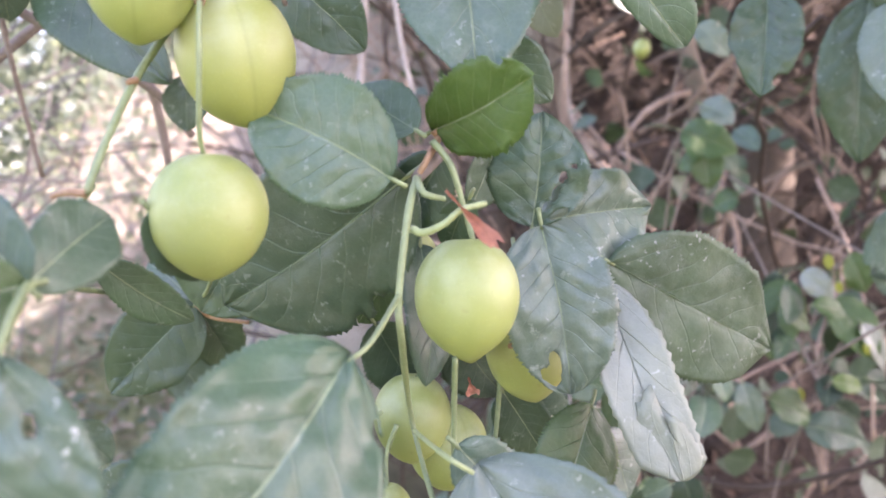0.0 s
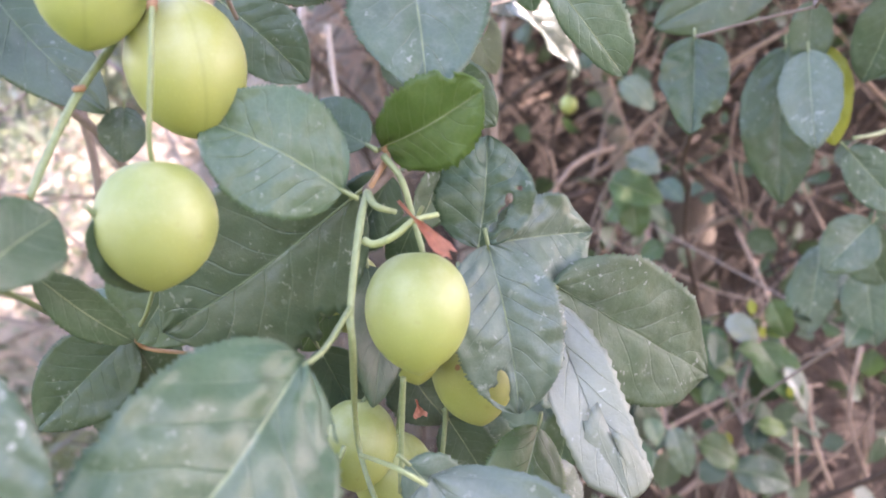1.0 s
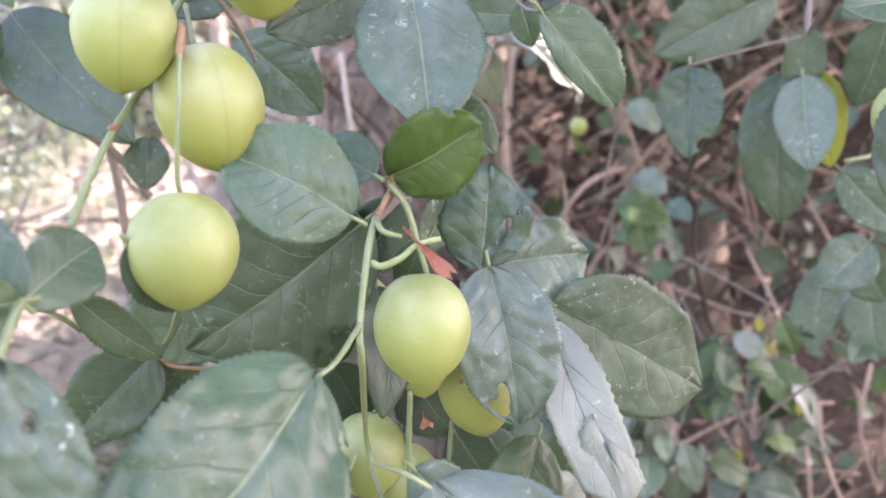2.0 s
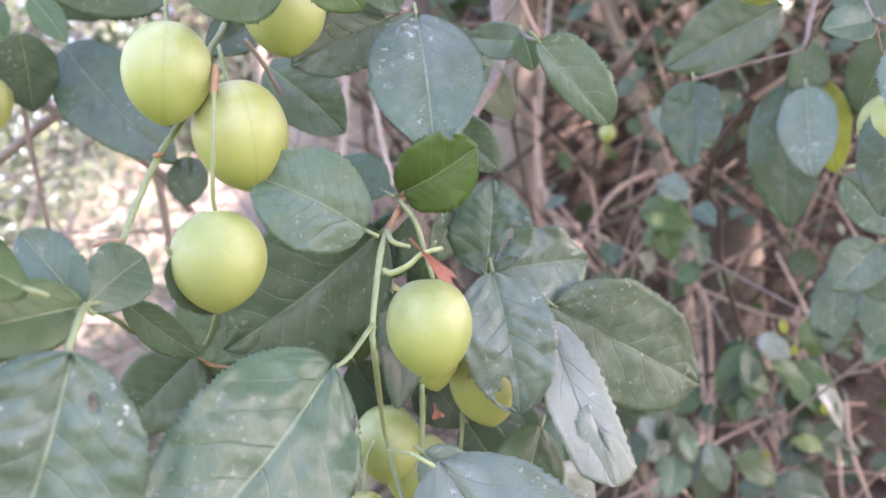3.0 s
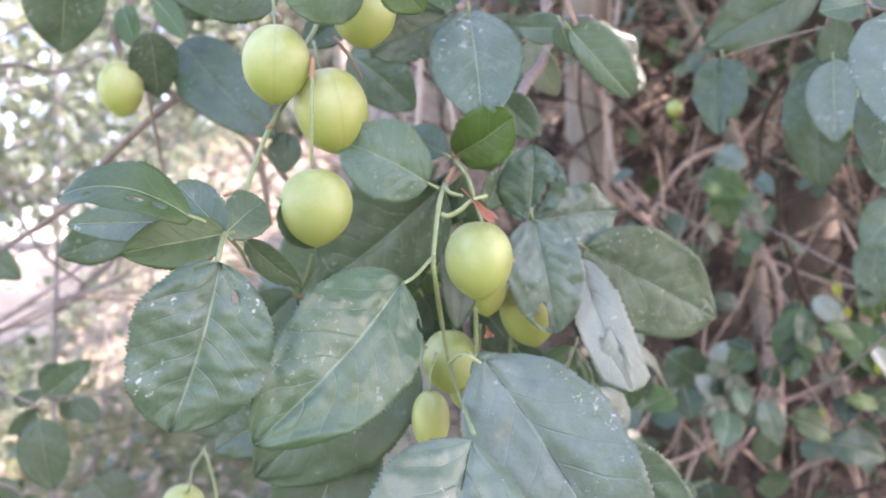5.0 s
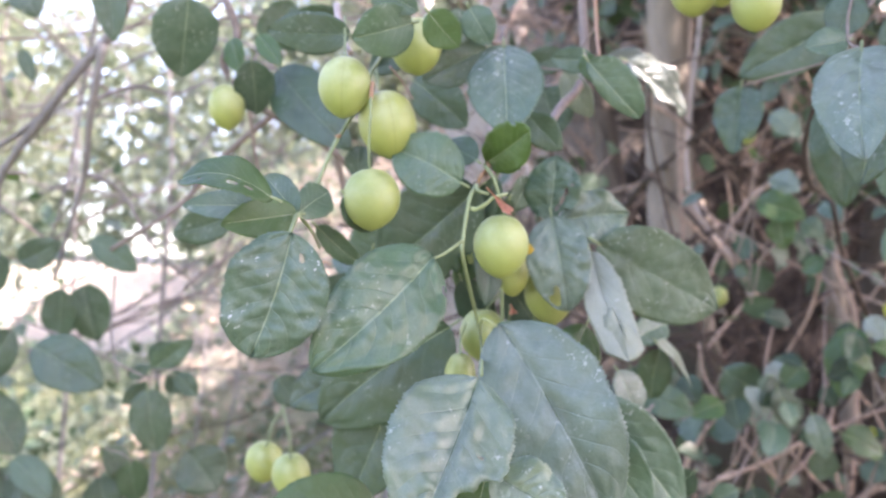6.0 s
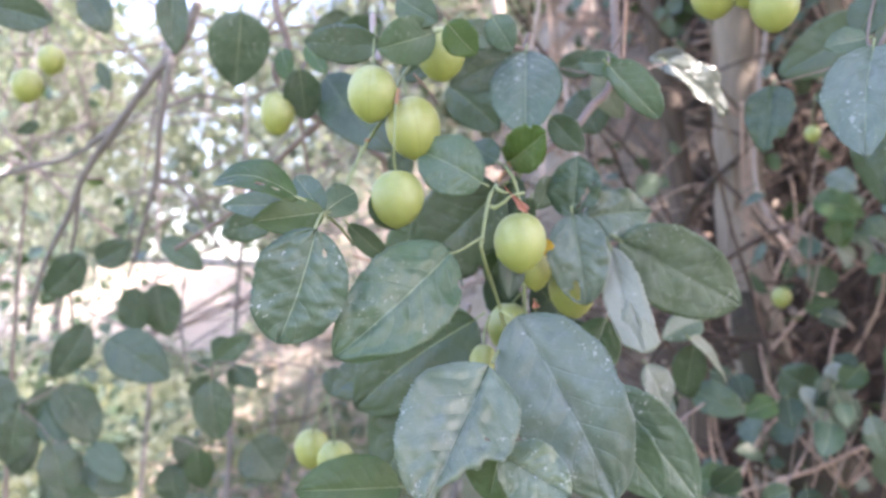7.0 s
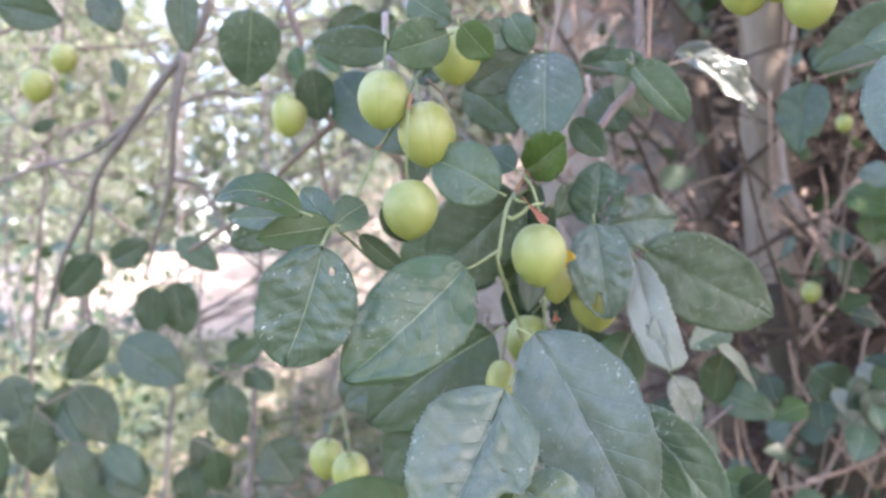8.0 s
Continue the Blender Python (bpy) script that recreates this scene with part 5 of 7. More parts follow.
leaf(left_branch, (-0.7601, 0.8507, 1.0435), (-0.8085, 0.8636, 0.9825), 0.047, (0.07, -0.96, -0.26), fold=0.12)
leaf(left_branch, (-0.6528, 0.7715, 1.0737), (-0.6283, 0.8070, 1.0284), 0.043, (0.91, -0.33, 0.24), fold=0.12)
leaf(left_branch, (-0.7316, 0.8200, 1.0615), (-0.6993, 0.8092, 1.0114), 0.043, (0.53, -0.69, 0.49), fold=0.12)
leaf(left_branch, (-0.6124, 0.7004, 1.0986), (-0.5610, 0.6980, 1.0574), 0.038, (0.35, -0.81, 0.48), fold=0.12)
leaf(left_branch, (-0.4905, 0.7541, 1.0408), (-0.4893, 0.7520, 0.9769), 0.049, (0.53, -0.84, 0.04), fold=0.12)
leaf(left_branch, (-0.4830, 0.7358, 1.0984), (-0.4844, 0.7597, 1.0445), 0.037, (0.59, -0.73, -0.34), fold=0.12)
leaf(left_branch, (-0.5336, 0.7637, 1.1048), (-0.5144, 0.7923, 1.0599), 0.036, (0.90, -0.42, 0.11), fold=0.12)
leaf(left_branch, (-0.6454, 0.8796, 1.3072), (-0.6319, 0.8957, 1.2297), 0.059, (0.40, -0.91, -0.12), fold=0.12)
leaf(left_branch, (-0.6470, 0.7127, 1.3373), (-0.7087, 0.7201, 1.2853), 0.047, (0.18, -0.92, -0.35), fold=0.12)
leaf(left_branch, (-0.6552, 0.8397, 1.2998), (-0.6627, 0.8509, 1.2293), 0.049, (0.25, -0.95, -0.18), fold=0.12)
stem(left_branch, [(-0.6076, 0.6769, 1.2658), (-0.5024, 0.6285, 1.2445), (-0.4466, 0.6262, 1.2223), (-0.4027, 0.6214, 1.2064)], (0.0014, 0.0010), BARK, "twig")
stem(left_branch, [(-0.5808, 0.8152, 1.3247), (-0.5161, 0.7974, 1.3541), (-0.3922, 0.7770, 1.3753), (-0.3004, 0.7660, 1.3752)], (0.0014, 0.0010), BARK, "twig")
leaf(low_twig, (-0.0587, 0.2465, 1.1775), (-0.1129, 0.2159, 1.1764), 0.040, (0.47, -0.84, 0.27), fold=0.08, mat=LEAF_GREEN)
# -- fine twigs that carry the single leaves
stem(right_branch, [(0.0602, 0.3611, 1.4692), (0.0587, 0.3680, 1.4655), (0.0571, 0.3641, 1.4614)], (0.0009, 0.0007), BARK, "twig")
stem(right_branch, [(0.0611, 0.3441, 1.4569), (0.0563, 0.3461, 1.4577), (0.0514, 0.3372, 1.4579)], (0.0009, 0.0007), BARK, "twig")
stem(right_branch, [(0.2897, 0.4955, 1.4198), (0.2864, 0.5080, 1.4169), (0.2832, 0.5097, 1.4133)], (0.0009, 0.0007), BARK, "twig")
stem(right_branch, [(0.2663, 0.5095, 1.5264), (0.2691, 0.5251, 1.5188), (0.2718, 0.5299, 1.5102)], (0.0009, 0.0007), BARK, "twig")
stem(right_branch, [(0.2718, 0.5299, 1.5102), (0.2802, 0.5434, 1.4986), (0.2885, 0.5460, 1.4857)], (0.0009, 0.0007), BARK, "twig")
stem(right_branch, [(0.2885, 0.5460, 1.4857), (0.2810, 0.5627, 1.4890), (0.2736, 0.5686, 1.4913)], (0.0009, 0.0007), BARK, "twig")
stem(right_branch, [(0.2885, 0.5460, 1.4857), (0.2778, 0.5412, 1.4820), (0.2671, 0.5257, 1.4771)], (0.0009, 0.0007), BARK, "twig")
stem(right_branch, [(0.2886, 0.5430, 1.5615), (0.2814, 0.5648, 1.5569), (0.2741, 0.5757, 1.5507)], (0.0009, 0.0007), BARK, "twig")
stem(right_branch, [(0.0514, 0.3372, 1.4579), (0.0529, 0.3248, 1.4513), (0.0544, 0.3017, 1.4431)], (0.0009, 0.0007), BARK, "twig")
stem(right_branch, [(0.0585, 0.3959, 1.4962), (0.0470, 0.4122, 1.4834), (0.0356, 0.4177, 1.4690)], (0.0009, 0.0007), BARK, "twig")
stem(right_branch, [(0.0356, 0.4177, 1.4690), (0.0198, 0.4324, 1.4752), (0.0039, 0.4363, 1.4799)], (0.0009, 0.0007), BARK, "twig")
stem(right_branch, [(0.2737, 0.5207, 1.5381), (0.2902, 0.5137, 1.5344), (0.3067, 0.4959, 1.5290)], (0.0009, 0.0007), BARK, "twig")
stem(right_branch, [(0.3067, 0.4959, 1.5290), (0.3081, 0.5020, 1.5179), (0.3095, 0.4973, 1.5059)], (0.0009, 0.0007), BARK, "twig")
stem(right_branch, [(0.0039, 0.4363, 1.4799), (0.0083, 0.4783, 1.4812), (0.0126, 0.5096, 1.4796)], (0.0009, 0.0007), BARK, "twig")
stem(right_branch, [(0.2431, 0.4711, 1.4877), (0.2064, 0.4728, 1.4787), (0.1698, 0.4636, 1.4666)], (0.0009, 0.0007), BARK, "twig")
stem(right_branch, [(0.3486, 0.5485, 1.4404), (0.3466, 0.5728, 1.4082), (0.3447, 0.5862, 1.3730)], (0.0009, 0.0007), BARK, "twig")
stem(right_branch, [(0.3447, 0.5862, 1.3730), (0.3543, 0.6255, 1.3742), (0.3639, 0.6539, 1.3727)], (0.0009, 0.0007), BARK, "twig")
stem(right_branch, [(0.3639, 0.6539, 1.3727), (0.3722, 0.6935, 1.3683), (0.3804, 0.7222, 1.3611)], (0.0009, 0.0007), BARK, "twig")
stem(right_branch, [(0.3804, 0.7222, 1.3611), (0.3943, 0.7179, 1.3527), (0.4082, 0.7028, 1.3428)], (0.0009, 0.0007), BARK, "twig")
stem(right_branch, [(0.0126, 0.5096, 1.4796), (0.0493, 0.5496, 1.5022), (0.0860, 0.5788, 1.5204)], (0.0009, 0.0007), BARK, "twig")
stem(right_branch, [(0.0860, 0.5788, 1.5204), (0.0964, 0.6121, 1.5294), (0.1067, 0.6346, 1.5359)], (0.0009, 0.0007), BARK, "twig")
stem(right_branch, [(0.2431, 0.4711, 1.4877), (0.2329, 0.4194, 1.4955), (0.2227, 0.3569, 1.4985)], (0.0009, 0.0007), BARK, "twig")
stem(right_branch, [(0.2227, 0.3569, 1.4985), (0.2173, 0.3489, 1.4805), (0.2120, 0.3300, 1.4606)], (0.0009, 0.0007), BARK, "twig")
stem(right_branch, [(0.2120, 0.3300, 1.4606), (0.2247, 0.3456, 1.4460), (0.2373, 0.3504, 1.4297)], (0.0009, 0.0007), BARK, "twig")
stem(right_branch, [(0.2120, 0.3300, 1.4606), (0.2080, 0.3064, 1.4500), (0.2040, 0.2720, 1.4380)], (0.0009, 0.0007), BARK, "twig")
# -- fine twigs that carry the single leaves
stem(left_branch, [(-0.4027, 0.6214, 1.2064), (-0.4026, 0.6272, 1.2007), (-0.4026, 0.6222, 1.1945)], (0.0009, 0.0007), BARK, "twig")
stem(left_branch, [(-0.5944, 0.6708, 1.2631), (-0.5945, 0.6705, 1.2576), (-0.5946, 0.6594, 1.2514)], (0.0009, 0.0007), BARK, "twig")
stem(left_branch, [(-0.4356, 0.6250, 1.2183), (-0.4371, 0.6391, 1.2128), (-0.4387, 0.6424, 1.2064)], (0.0009, 0.0007), BARK, "twig")
stem(left_branch, [(-0.4027, 0.6214, 1.2064), (-0.3942, 0.6142, 1.2126), (-0.3857, 0.5962, 1.2175)], (0.0009, 0.0007), BARK, "twig")
stem(left_branch, [(-0.3857, 0.5962, 1.2175), (-0.3811, 0.6100, 1.2311), (-0.3764, 0.6131, 1.2434)], (0.0009, 0.0007), BARK, "twig")
stem(left_branch, [(-0.4027, 0.6214, 1.2064), (-0.3951, 0.6419, 1.2077), (-0.3875, 0.6515, 1.2077)], (0.0009, 0.0007), BARK, "twig")
stem(left_branch, [(-0.3875, 0.6515, 1.2077), (-0.3895, 0.6715, 1.2082), (-0.3914, 0.6807, 1.2075)], (0.0009, 0.0007), BARK, "twig")
stem(left_branch, [(-0.4387, 0.6424, 1.2064), (-0.4334, 0.6629, 1.2015), (-0.4281, 0.6725, 1.1952)], (0.0009, 0.0007), BARK, "twig")
stem(left_branch, [(-0.5024, 0.6285, 1.2445), (-0.5118, 0.6186, 1.2419), (-0.5213, 0.5980, 1.2378)], (0.0009, 0.0007), BARK, "twig")
stem(left_branch, [(-0.6076, 0.6769, 1.2658), (-0.6145, 0.6960, 1.2991), (-0.6214, 0.7044, 1.3295)], (0.0009, 0.0007), BARK, "twig")
stem(left_branch, [(-0.6214, 0.7044, 1.3295), (-0.6342, 0.7139, 1.3340), (-0.6470, 0.7127, 1.3373)], (0.0009, 0.0007), BARK, "twig")
stem(left_branch, [(-0.5808, 0.8152, 1.3247), (-0.6180, 0.8329, 1.3139), (-0.6552, 0.8397, 1.2998)], (0.0009, 0.0007), BARK, "twig")
stem(left_branch, [(-0.6552, 0.8397, 1.2998), (-0.6503, 0.8651, 1.3043), (-0.6454, 0.8796, 1.3072)], (0.0009, 0.0007), BARK, "twig")
stem(left_branch, [(-0.5161, 0.7974, 1.3541), (-0.5217, 0.7559, 1.3584), (-0.5273, 0.7035, 1.3590)], (0.0009, 0.0007), BARK, "twig")
stem(left_branch, [(-0.5946, 0.6594, 1.2514), (-0.6233, 0.6784, 1.2132), (-0.6521, 0.6866, 1.1709)], (0.0009, 0.0007), BARK, "twig")
stem(left_branch, [(-0.6521, 0.6866, 1.1709), (-0.6716, 0.6801, 1.1587), (-0.6910, 0.6628, 1.1444)], (0.0009, 0.0007), BARK, "twig")
stem(left_branch, [(-0.6910, 0.6628, 1.1444), (-0.6706, 0.6753, 1.1253), (-0.6502, 0.6769, 1.1038)], (0.0009, 0.0007), BARK, "twig")
stem(left_branch, [(-0.6502, 0.6769, 1.1038), (-0.6313, 0.6940, 1.1021), (-0.6124, 0.7004, 1.0986)], (0.0009, 0.0007), BARK, "twig")
stem(left_branch, [(-0.6124, 0.7004, 1.0986), (-0.6131, 0.7144, 1.0860), (-0.6138, 0.7176, 1.0721)], (0.0009, 0.0007), BARK, "twig")
stem(left_branch, [(-0.6910, 0.6628, 1.1444), (-0.7163, 0.6657, 1.1299), (-0.7416, 0.6578, 1.1130)], (0.0009, 0.0007), BARK, "twig")
stem(left_branch, [(-0.6138, 0.7176, 1.0721), (-0.6333, 0.7500, 1.0742), (-0.6528, 0.7715, 1.0737)], (0.0009, 0.0007), BARK, "twig")
stem(left_branch, [(-0.7416, 0.6578, 1.1130), (-0.7688, 0.6809, 1.0967), (-0.7961, 0.6931, 1.0773)], (0.0009, 0.0007), BARK, "twig")
stem(left_branch, [(-0.6528, 0.7715, 1.0737), (-0.6833, 0.7795, 1.0535), (-0.7138, 0.7767, 1.0302)], (0.0009, 0.0007), BARK, "twig")
stem(left_branch, [(-0.7138, 0.7767, 1.0302), (-0.7227, 0.8037, 1.0470), (-0.7316, 0.8200, 1.0615)], (0.0009, 0.0007), BARK, "twig")
stem(left_branch, [(-0.7316, 0.8200, 1.0615), (-0.7459, 0.8407, 1.0534), (-0.7601, 0.8507, 1.0435)], (0.0009, 0.0007), BARK, "twig")
stem(left_branch, [(-0.7601, 0.8507, 1.0435), (-0.7624, 0.8382, 1.0369), (-0.7646, 0.8149, 1.0287)], (0.0009, 0.0007), BARK, "twig")
stem(left_branch, [(-0.7961, 0.6931, 1.0773), (-0.7893, 0.7338, 1.0918), (-0.7825, 0.7636, 1.1032)], (0.0009, 0.0007), BARK, "twig")
stem(left_branch, [(-0.7825, 0.7636, 1.1032), (-0.7921, 0.7689, 1.1214), (-0.8017, 0.7634, 1.1380)], (0.0009, 0.0007), BARK, "twig")
stem(left_branch, [(-0.8017, 0.7634, 1.1380), (-0.7959, 0.7451, 1.1500), (-0.7901, 0.7159, 1.1599)], (0.0009, 0.0007), BARK, "twig")
stem(left_branch, [(-0.7901, 0.7159, 1.1599), (-0.7818, 0.7168, 1.1697), (-0.7734, 0.7069, 1.1785)], (0.0009, 0.0007), BARK, "twig")
stem(left_branch, [(-0.7825, 0.7636, 1.1032), (-0.7601, 0.7685, 1.1221), (-0.7378, 0.7625, 1.1388)], (0.0009, 0.0007), BARK, "twig")
stem(left_branch, [(-0.7378, 0.7625, 1.1388), (-0.7348, 0.7757, 1.1502), (-0.7318, 0.7780, 1.1605)], (0.0009, 0.0007), BARK, "twig")
stem(left_branch, [(-0.6138, 0.7176, 1.0721), (-0.5808, 0.7544, 1.0712), (-0.5477, 0.7803, 1.0667)], (0.0009, 0.0007), BARK, "twig")
stem(left_branch, [(-0.5477, 0.7803, 1.0667), (-0.5407, 0.7774, 1.0866), (-0.5336, 0.7637, 1.1048)], (0.0009, 0.0007), BARK, "twig")
stem(left_branch, [(-0.5336, 0.7637, 1.1048), (-0.5083, 0.7552, 1.1027), (-0.4830, 0.7358, 1.0984)], (0.0009, 0.0007), BARK, "twig")
stem(left_branch, [(-0.4830, 0.7358, 1.0984), (-0.4867, 0.7504, 1.0708), (-0.4905, 0.7541, 1.0408)], (0.0009, 0.0007), BARK, "twig")
stem(left_branch, [(-0.4830, 0.7358, 1.0984), (-0.4496, 0.7472, 1.1061), (-0.4162, 0.7478, 1.1110)], (0.0009, 0.0007), BARK, "twig")
stem(left_branch, [(-0.3857, 0.5962, 1.2175), (-0.3039, 0.5634, 1.2235), (-0.2220, 0.5197, 1.2222)], (0.0009, 0.0007), BARK, "twig")
stem(left_branch, [(-0.7707, 0.7636, 1.5267), (-0.7319, 0.7789, 1.5735), (-0.6931, 0.7834, 1.6156)], (0.0009, 0.0007), BARK, "twig")
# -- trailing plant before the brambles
leaf(ivy, (0.0695, 0.6611, 1.1954), (0.0934, 0.6675, 1.1800), 0.024, (0.49, -0.76, 0.44), fold=0.18, bend=0.08, quilt=0.6, widest=0.4, mat=LEAF_SHADED)
leaf(ivy, (0.0993, 0.6663, 1.1998), (0.0656, 0.6911, 1.1841), 0.026, (-0.44, -0.82, -0.37), fold=0.18, bend=0.08, quilt=0.6, widest=0.4, mat=LEAF_SHADED)
leaf(ivy, (0.0920, 0.6441, 1.2168), (0.0689, 0.6651, 1.1948), 0.025, (-0.80, -0.44, 0.41), fold=0.18, bend=0.08, quilt=0.6, widest=0.4, mat=LEAF_SHADED)
leaf(ivy, (0.0795, 0.6638, 1.1911), (0.0445, 0.6587, 1.1773), 0.034, (0.01, -0.94, 0.33), fold=0.18, bend=0.08, quilt=0.6, widest=0.4, mat=LEAF_SHADED)
leaf(ivy, (0.0906, 0.6621, 1.2010), (0.0765, 0.6494, 1.1682), 0.026, (0.04, -0.94, 0.35), fold=0.18, bend=0.08, quilt=0.6, widest=0.4, mat=LEAF_SHEEN)
leaf(ivy, (0.1712, 0.9173, 1.2106), (0.1856, 0.9071, 1.1750), 0.030, (-0.13, -0.97, 0.22), fold=0.18, bend=0.08, quilt=0.6, widest=0.4, mat=LEAF_SHADED)
leaf(ivy, (0.1016, 0.8757, 1.2202), (0.1163, 0.8836, 1.1793), 0.033, (0.11, -0.98, -0.15), fold=0.18, bend=0.08, quilt=0.6, widest=0.4, mat=LEAF_SHADED)
leaf(ivy, (0.1393, 0.9294, 1.2127), (0.1699, 0.9341, 1.1884), 0.033, (0.43, -0.82, 0.38), fold=0.18, bend=0.08, quilt=0.6, widest=0.4, mat=LEAF_SHADED)
leaf(ivy, (0.2328, 0.9354, 1.1822), (0.2364, 0.9160, 1.1448), 0.036, (-0.03, -0.89, 0.46), fold=0.18, bend=0.08, quilt=0.6, widest=0.4, mat=LEAF_SHADED)
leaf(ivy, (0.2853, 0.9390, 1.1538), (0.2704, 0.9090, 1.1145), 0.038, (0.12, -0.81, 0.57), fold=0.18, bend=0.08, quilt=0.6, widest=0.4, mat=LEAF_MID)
leaf(ivy, (0.2909, 0.9771, 1.1674), (0.3318, 1.0189, 1.1387), 0.038, (0.75, -0.65, 0.11), fold=0.18, bend=0.08, quilt=0.6, widest=0.4, mat=LEAF_SHADED)
leaf(ivy, (0.2179, 0.9224, 1.1772), (0.1785, 0.9068, 1.1599), 0.036, (0.05, -0.79, 0.61), fold=0.18, bend=0.08, quilt=0.6, widest=0.4, mat=LEAF_GREEN)
leaf(ivy, (0.2958, 0.9656, 1.2026), (0.2656, 0.9368, 1.1741), 0.035, (0.46, -0.82, 0.34), fold=0.18, bend=0.08, quilt=0.6, widest=0.4, mat=LEAF_SHADED)
leaf(ivy, (0.2876, 0.9403, 1.1966), (0.2979, 0.9513, 1.1512), 0.039, (0.55, -0.83, -0.08), fold=0.18, bend=0.08, quilt=0.6, widest=0.4, mat=LEAF_SHADED)
leaf(ivy, (0.2928, 0.9258, 1.1805), (0.2995, 0.9162, 1.1511), 0.025, (0.27, -0.89, 0.36), fold=0.18, bend=0.08, quilt=0.6, widest=0.4, mat=LEAF_MID)
leaf(ivy, (0.3381, 1.0294, 1.2232), (0.3092, 1.0250, 1.1905), 0.038, (-0.06, -0.98, 0.19), fold=0.18, bend=0.08, quilt=0.6, widest=0.4, mat=LEAF_GREEN)
leaf(ivy, (0.2979, 1.0214, 1.2056), (0.2826, 1.0276, 1.1702), 0.029, (-0.23, -0.97, -0.07), fold=0.18, bend=0.08, quilt=0.6, widest=0.4, mat=LEAF_SHEEN)
leaf(ivy, (0.2903, 0.9524, 1.2363), (0.3143, 0.9255, 1.2252), 0.026, (-0.16, -0.49, 0.86), fold=0.18, bend=0.08, quilt=0.6, widest=0.4, mat=LEAF_SHADED)
leaf(ivy, (0.2724, 0.9459, 1.2877), (0.3069, 0.9555, 1.2784), 0.027, (0.34, -0.87, 0.36), fold=0.18, bend=0.08, quilt=0.6, widest=0.4, mat=LEAF_SHADED)
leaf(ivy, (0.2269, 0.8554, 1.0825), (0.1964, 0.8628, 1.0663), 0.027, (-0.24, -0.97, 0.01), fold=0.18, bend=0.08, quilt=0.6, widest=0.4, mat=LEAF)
leaf(ivy, (0.2497, 0.8918, 1.0791), (0.2612, 0.8934, 1.0445), 0.032, (-0.24, -0.96, -0.13), fold=0.18, bend=0.08, quilt=0.6, widest=0.4, mat=LEAF_SHADED)
leaf(ivy, (0.1523, 0.8939, 1.0567), (0.1533, 0.9362, 1.0100), 0.030, (0.42, -0.68, -0.61), fold=0.18, bend=0.08, quilt=0.6, widest=0.4, mat=LEAF_SHADED)
leaf(ivy, (0.2090, 0.8792, 1.0812), (0.2220, 0.8825, 1.0503), 0.030, (-0.17, -0.97, -0.17), fold=0.18, bend=0.08, quilt=0.6, widest=0.4, mat=LEAF_GREEN)
leaf(ivy, (0.1714, 0.8586, 1.0702), (0.1608, 0.8414, 1.0413), 0.025, (0.07, -0.87, 0.49), fold=0.18, bend=0.08, quilt=0.6, widest=0.4, mat=LEAF_SHADED)
leaf(ivy, (0.0809, 0.6445, 1.1430), (0.0711, 0.6659, 1.1057), 0.027, (0.46, -0.71, -0.53), fold=0.18, bend=0.08, quilt=0.6, widest=0.4, mat=LEAF_GREEN)
leaf(ivy, (0.1279, 0.6979, 1.0952), (0.1585, 0.7394, 1.0725), 0.029, (0.83, -0.39, 0.40), fold=0.18, bend=0.08, quilt=0.6, widest=0.4, mat=LEAF_SHADED)
leaf(ivy, (0.1607, 0.7009, 1.1270), (0.1349, 0.7152, 1.1016), 0.030, (-0.25, -0.93, -0.27), fold=0.18, bend=0.08, quilt=0.6, widest=0.4, mat=LEAF_SHADED)
leaf(ivy, (0.1157, 0.6364, 1.1401), (0.0845, 0.6516, 1.1032), 0.037, (-0.71, -0.61, 0.35), fold=0.18, bend=0.08, quilt=0.6, widest=0.4, mat=LEAF_GREEN)
leaf(ivy, (0.3794, 0.9610, 1.2386), (0.4158, 0.9832, 1.2226), 0.024, (0.59, -0.76, 0.29), fold=0.18, bend=0.08, quilt=0.6, widest=0.4, mat=LEAF_GREEN)
leaf(ivy, (0.3909, 0.9805, 1.2677), (0.3749, 0.9446, 1.2307), 0.030, (0.38, -0.74, 0.55), fold=0.18, bend=0.08, quilt=0.6, widest=0.4, mat=LEAF)
leaf(ivy, (0.4687, 1.0148, 1.2269), (0.4729, 1.0374, 1.1787), 0.040, (-0.42, -0.81, -0.42), fold=0.18, bend=0.08, quilt=0.6, widest=0.4, mat=LEAF_SHADED)
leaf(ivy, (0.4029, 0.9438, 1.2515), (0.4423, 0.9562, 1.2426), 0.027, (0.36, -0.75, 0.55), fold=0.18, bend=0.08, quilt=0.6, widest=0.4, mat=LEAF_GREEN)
leaf(ivy, (0.3995, 1.0364, 1.2807), (0.3945, 1.0492, 1.2416), 0.031, (-0.38, -0.89, -0.24), fold=0.18, bend=0.08, quilt=0.6, widest=0.4, mat=LEAF_SHADED)
leaf(ivy, (0.4319, 0.9739, 1.2837), (0.4348, 1.0150, 1.2482), 0.030, (0.83, -0.40, -0.39), fold=0.18, bend=0.08, quilt=0.6, widest=0.4, mat=LEAF_SHADED)
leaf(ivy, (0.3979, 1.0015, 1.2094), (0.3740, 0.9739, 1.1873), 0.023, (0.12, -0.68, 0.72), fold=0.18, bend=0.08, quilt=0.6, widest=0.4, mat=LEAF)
leaf(ivy, (0.4079, 1.0167, 1.2261), (0.3628, 0.9965, 1.2066), 0.035, (0.21, -0.88, 0.42), fold=0.18, bend=0.08, quilt=0.6, widest=0.4, mat=LEAF_SHADED)
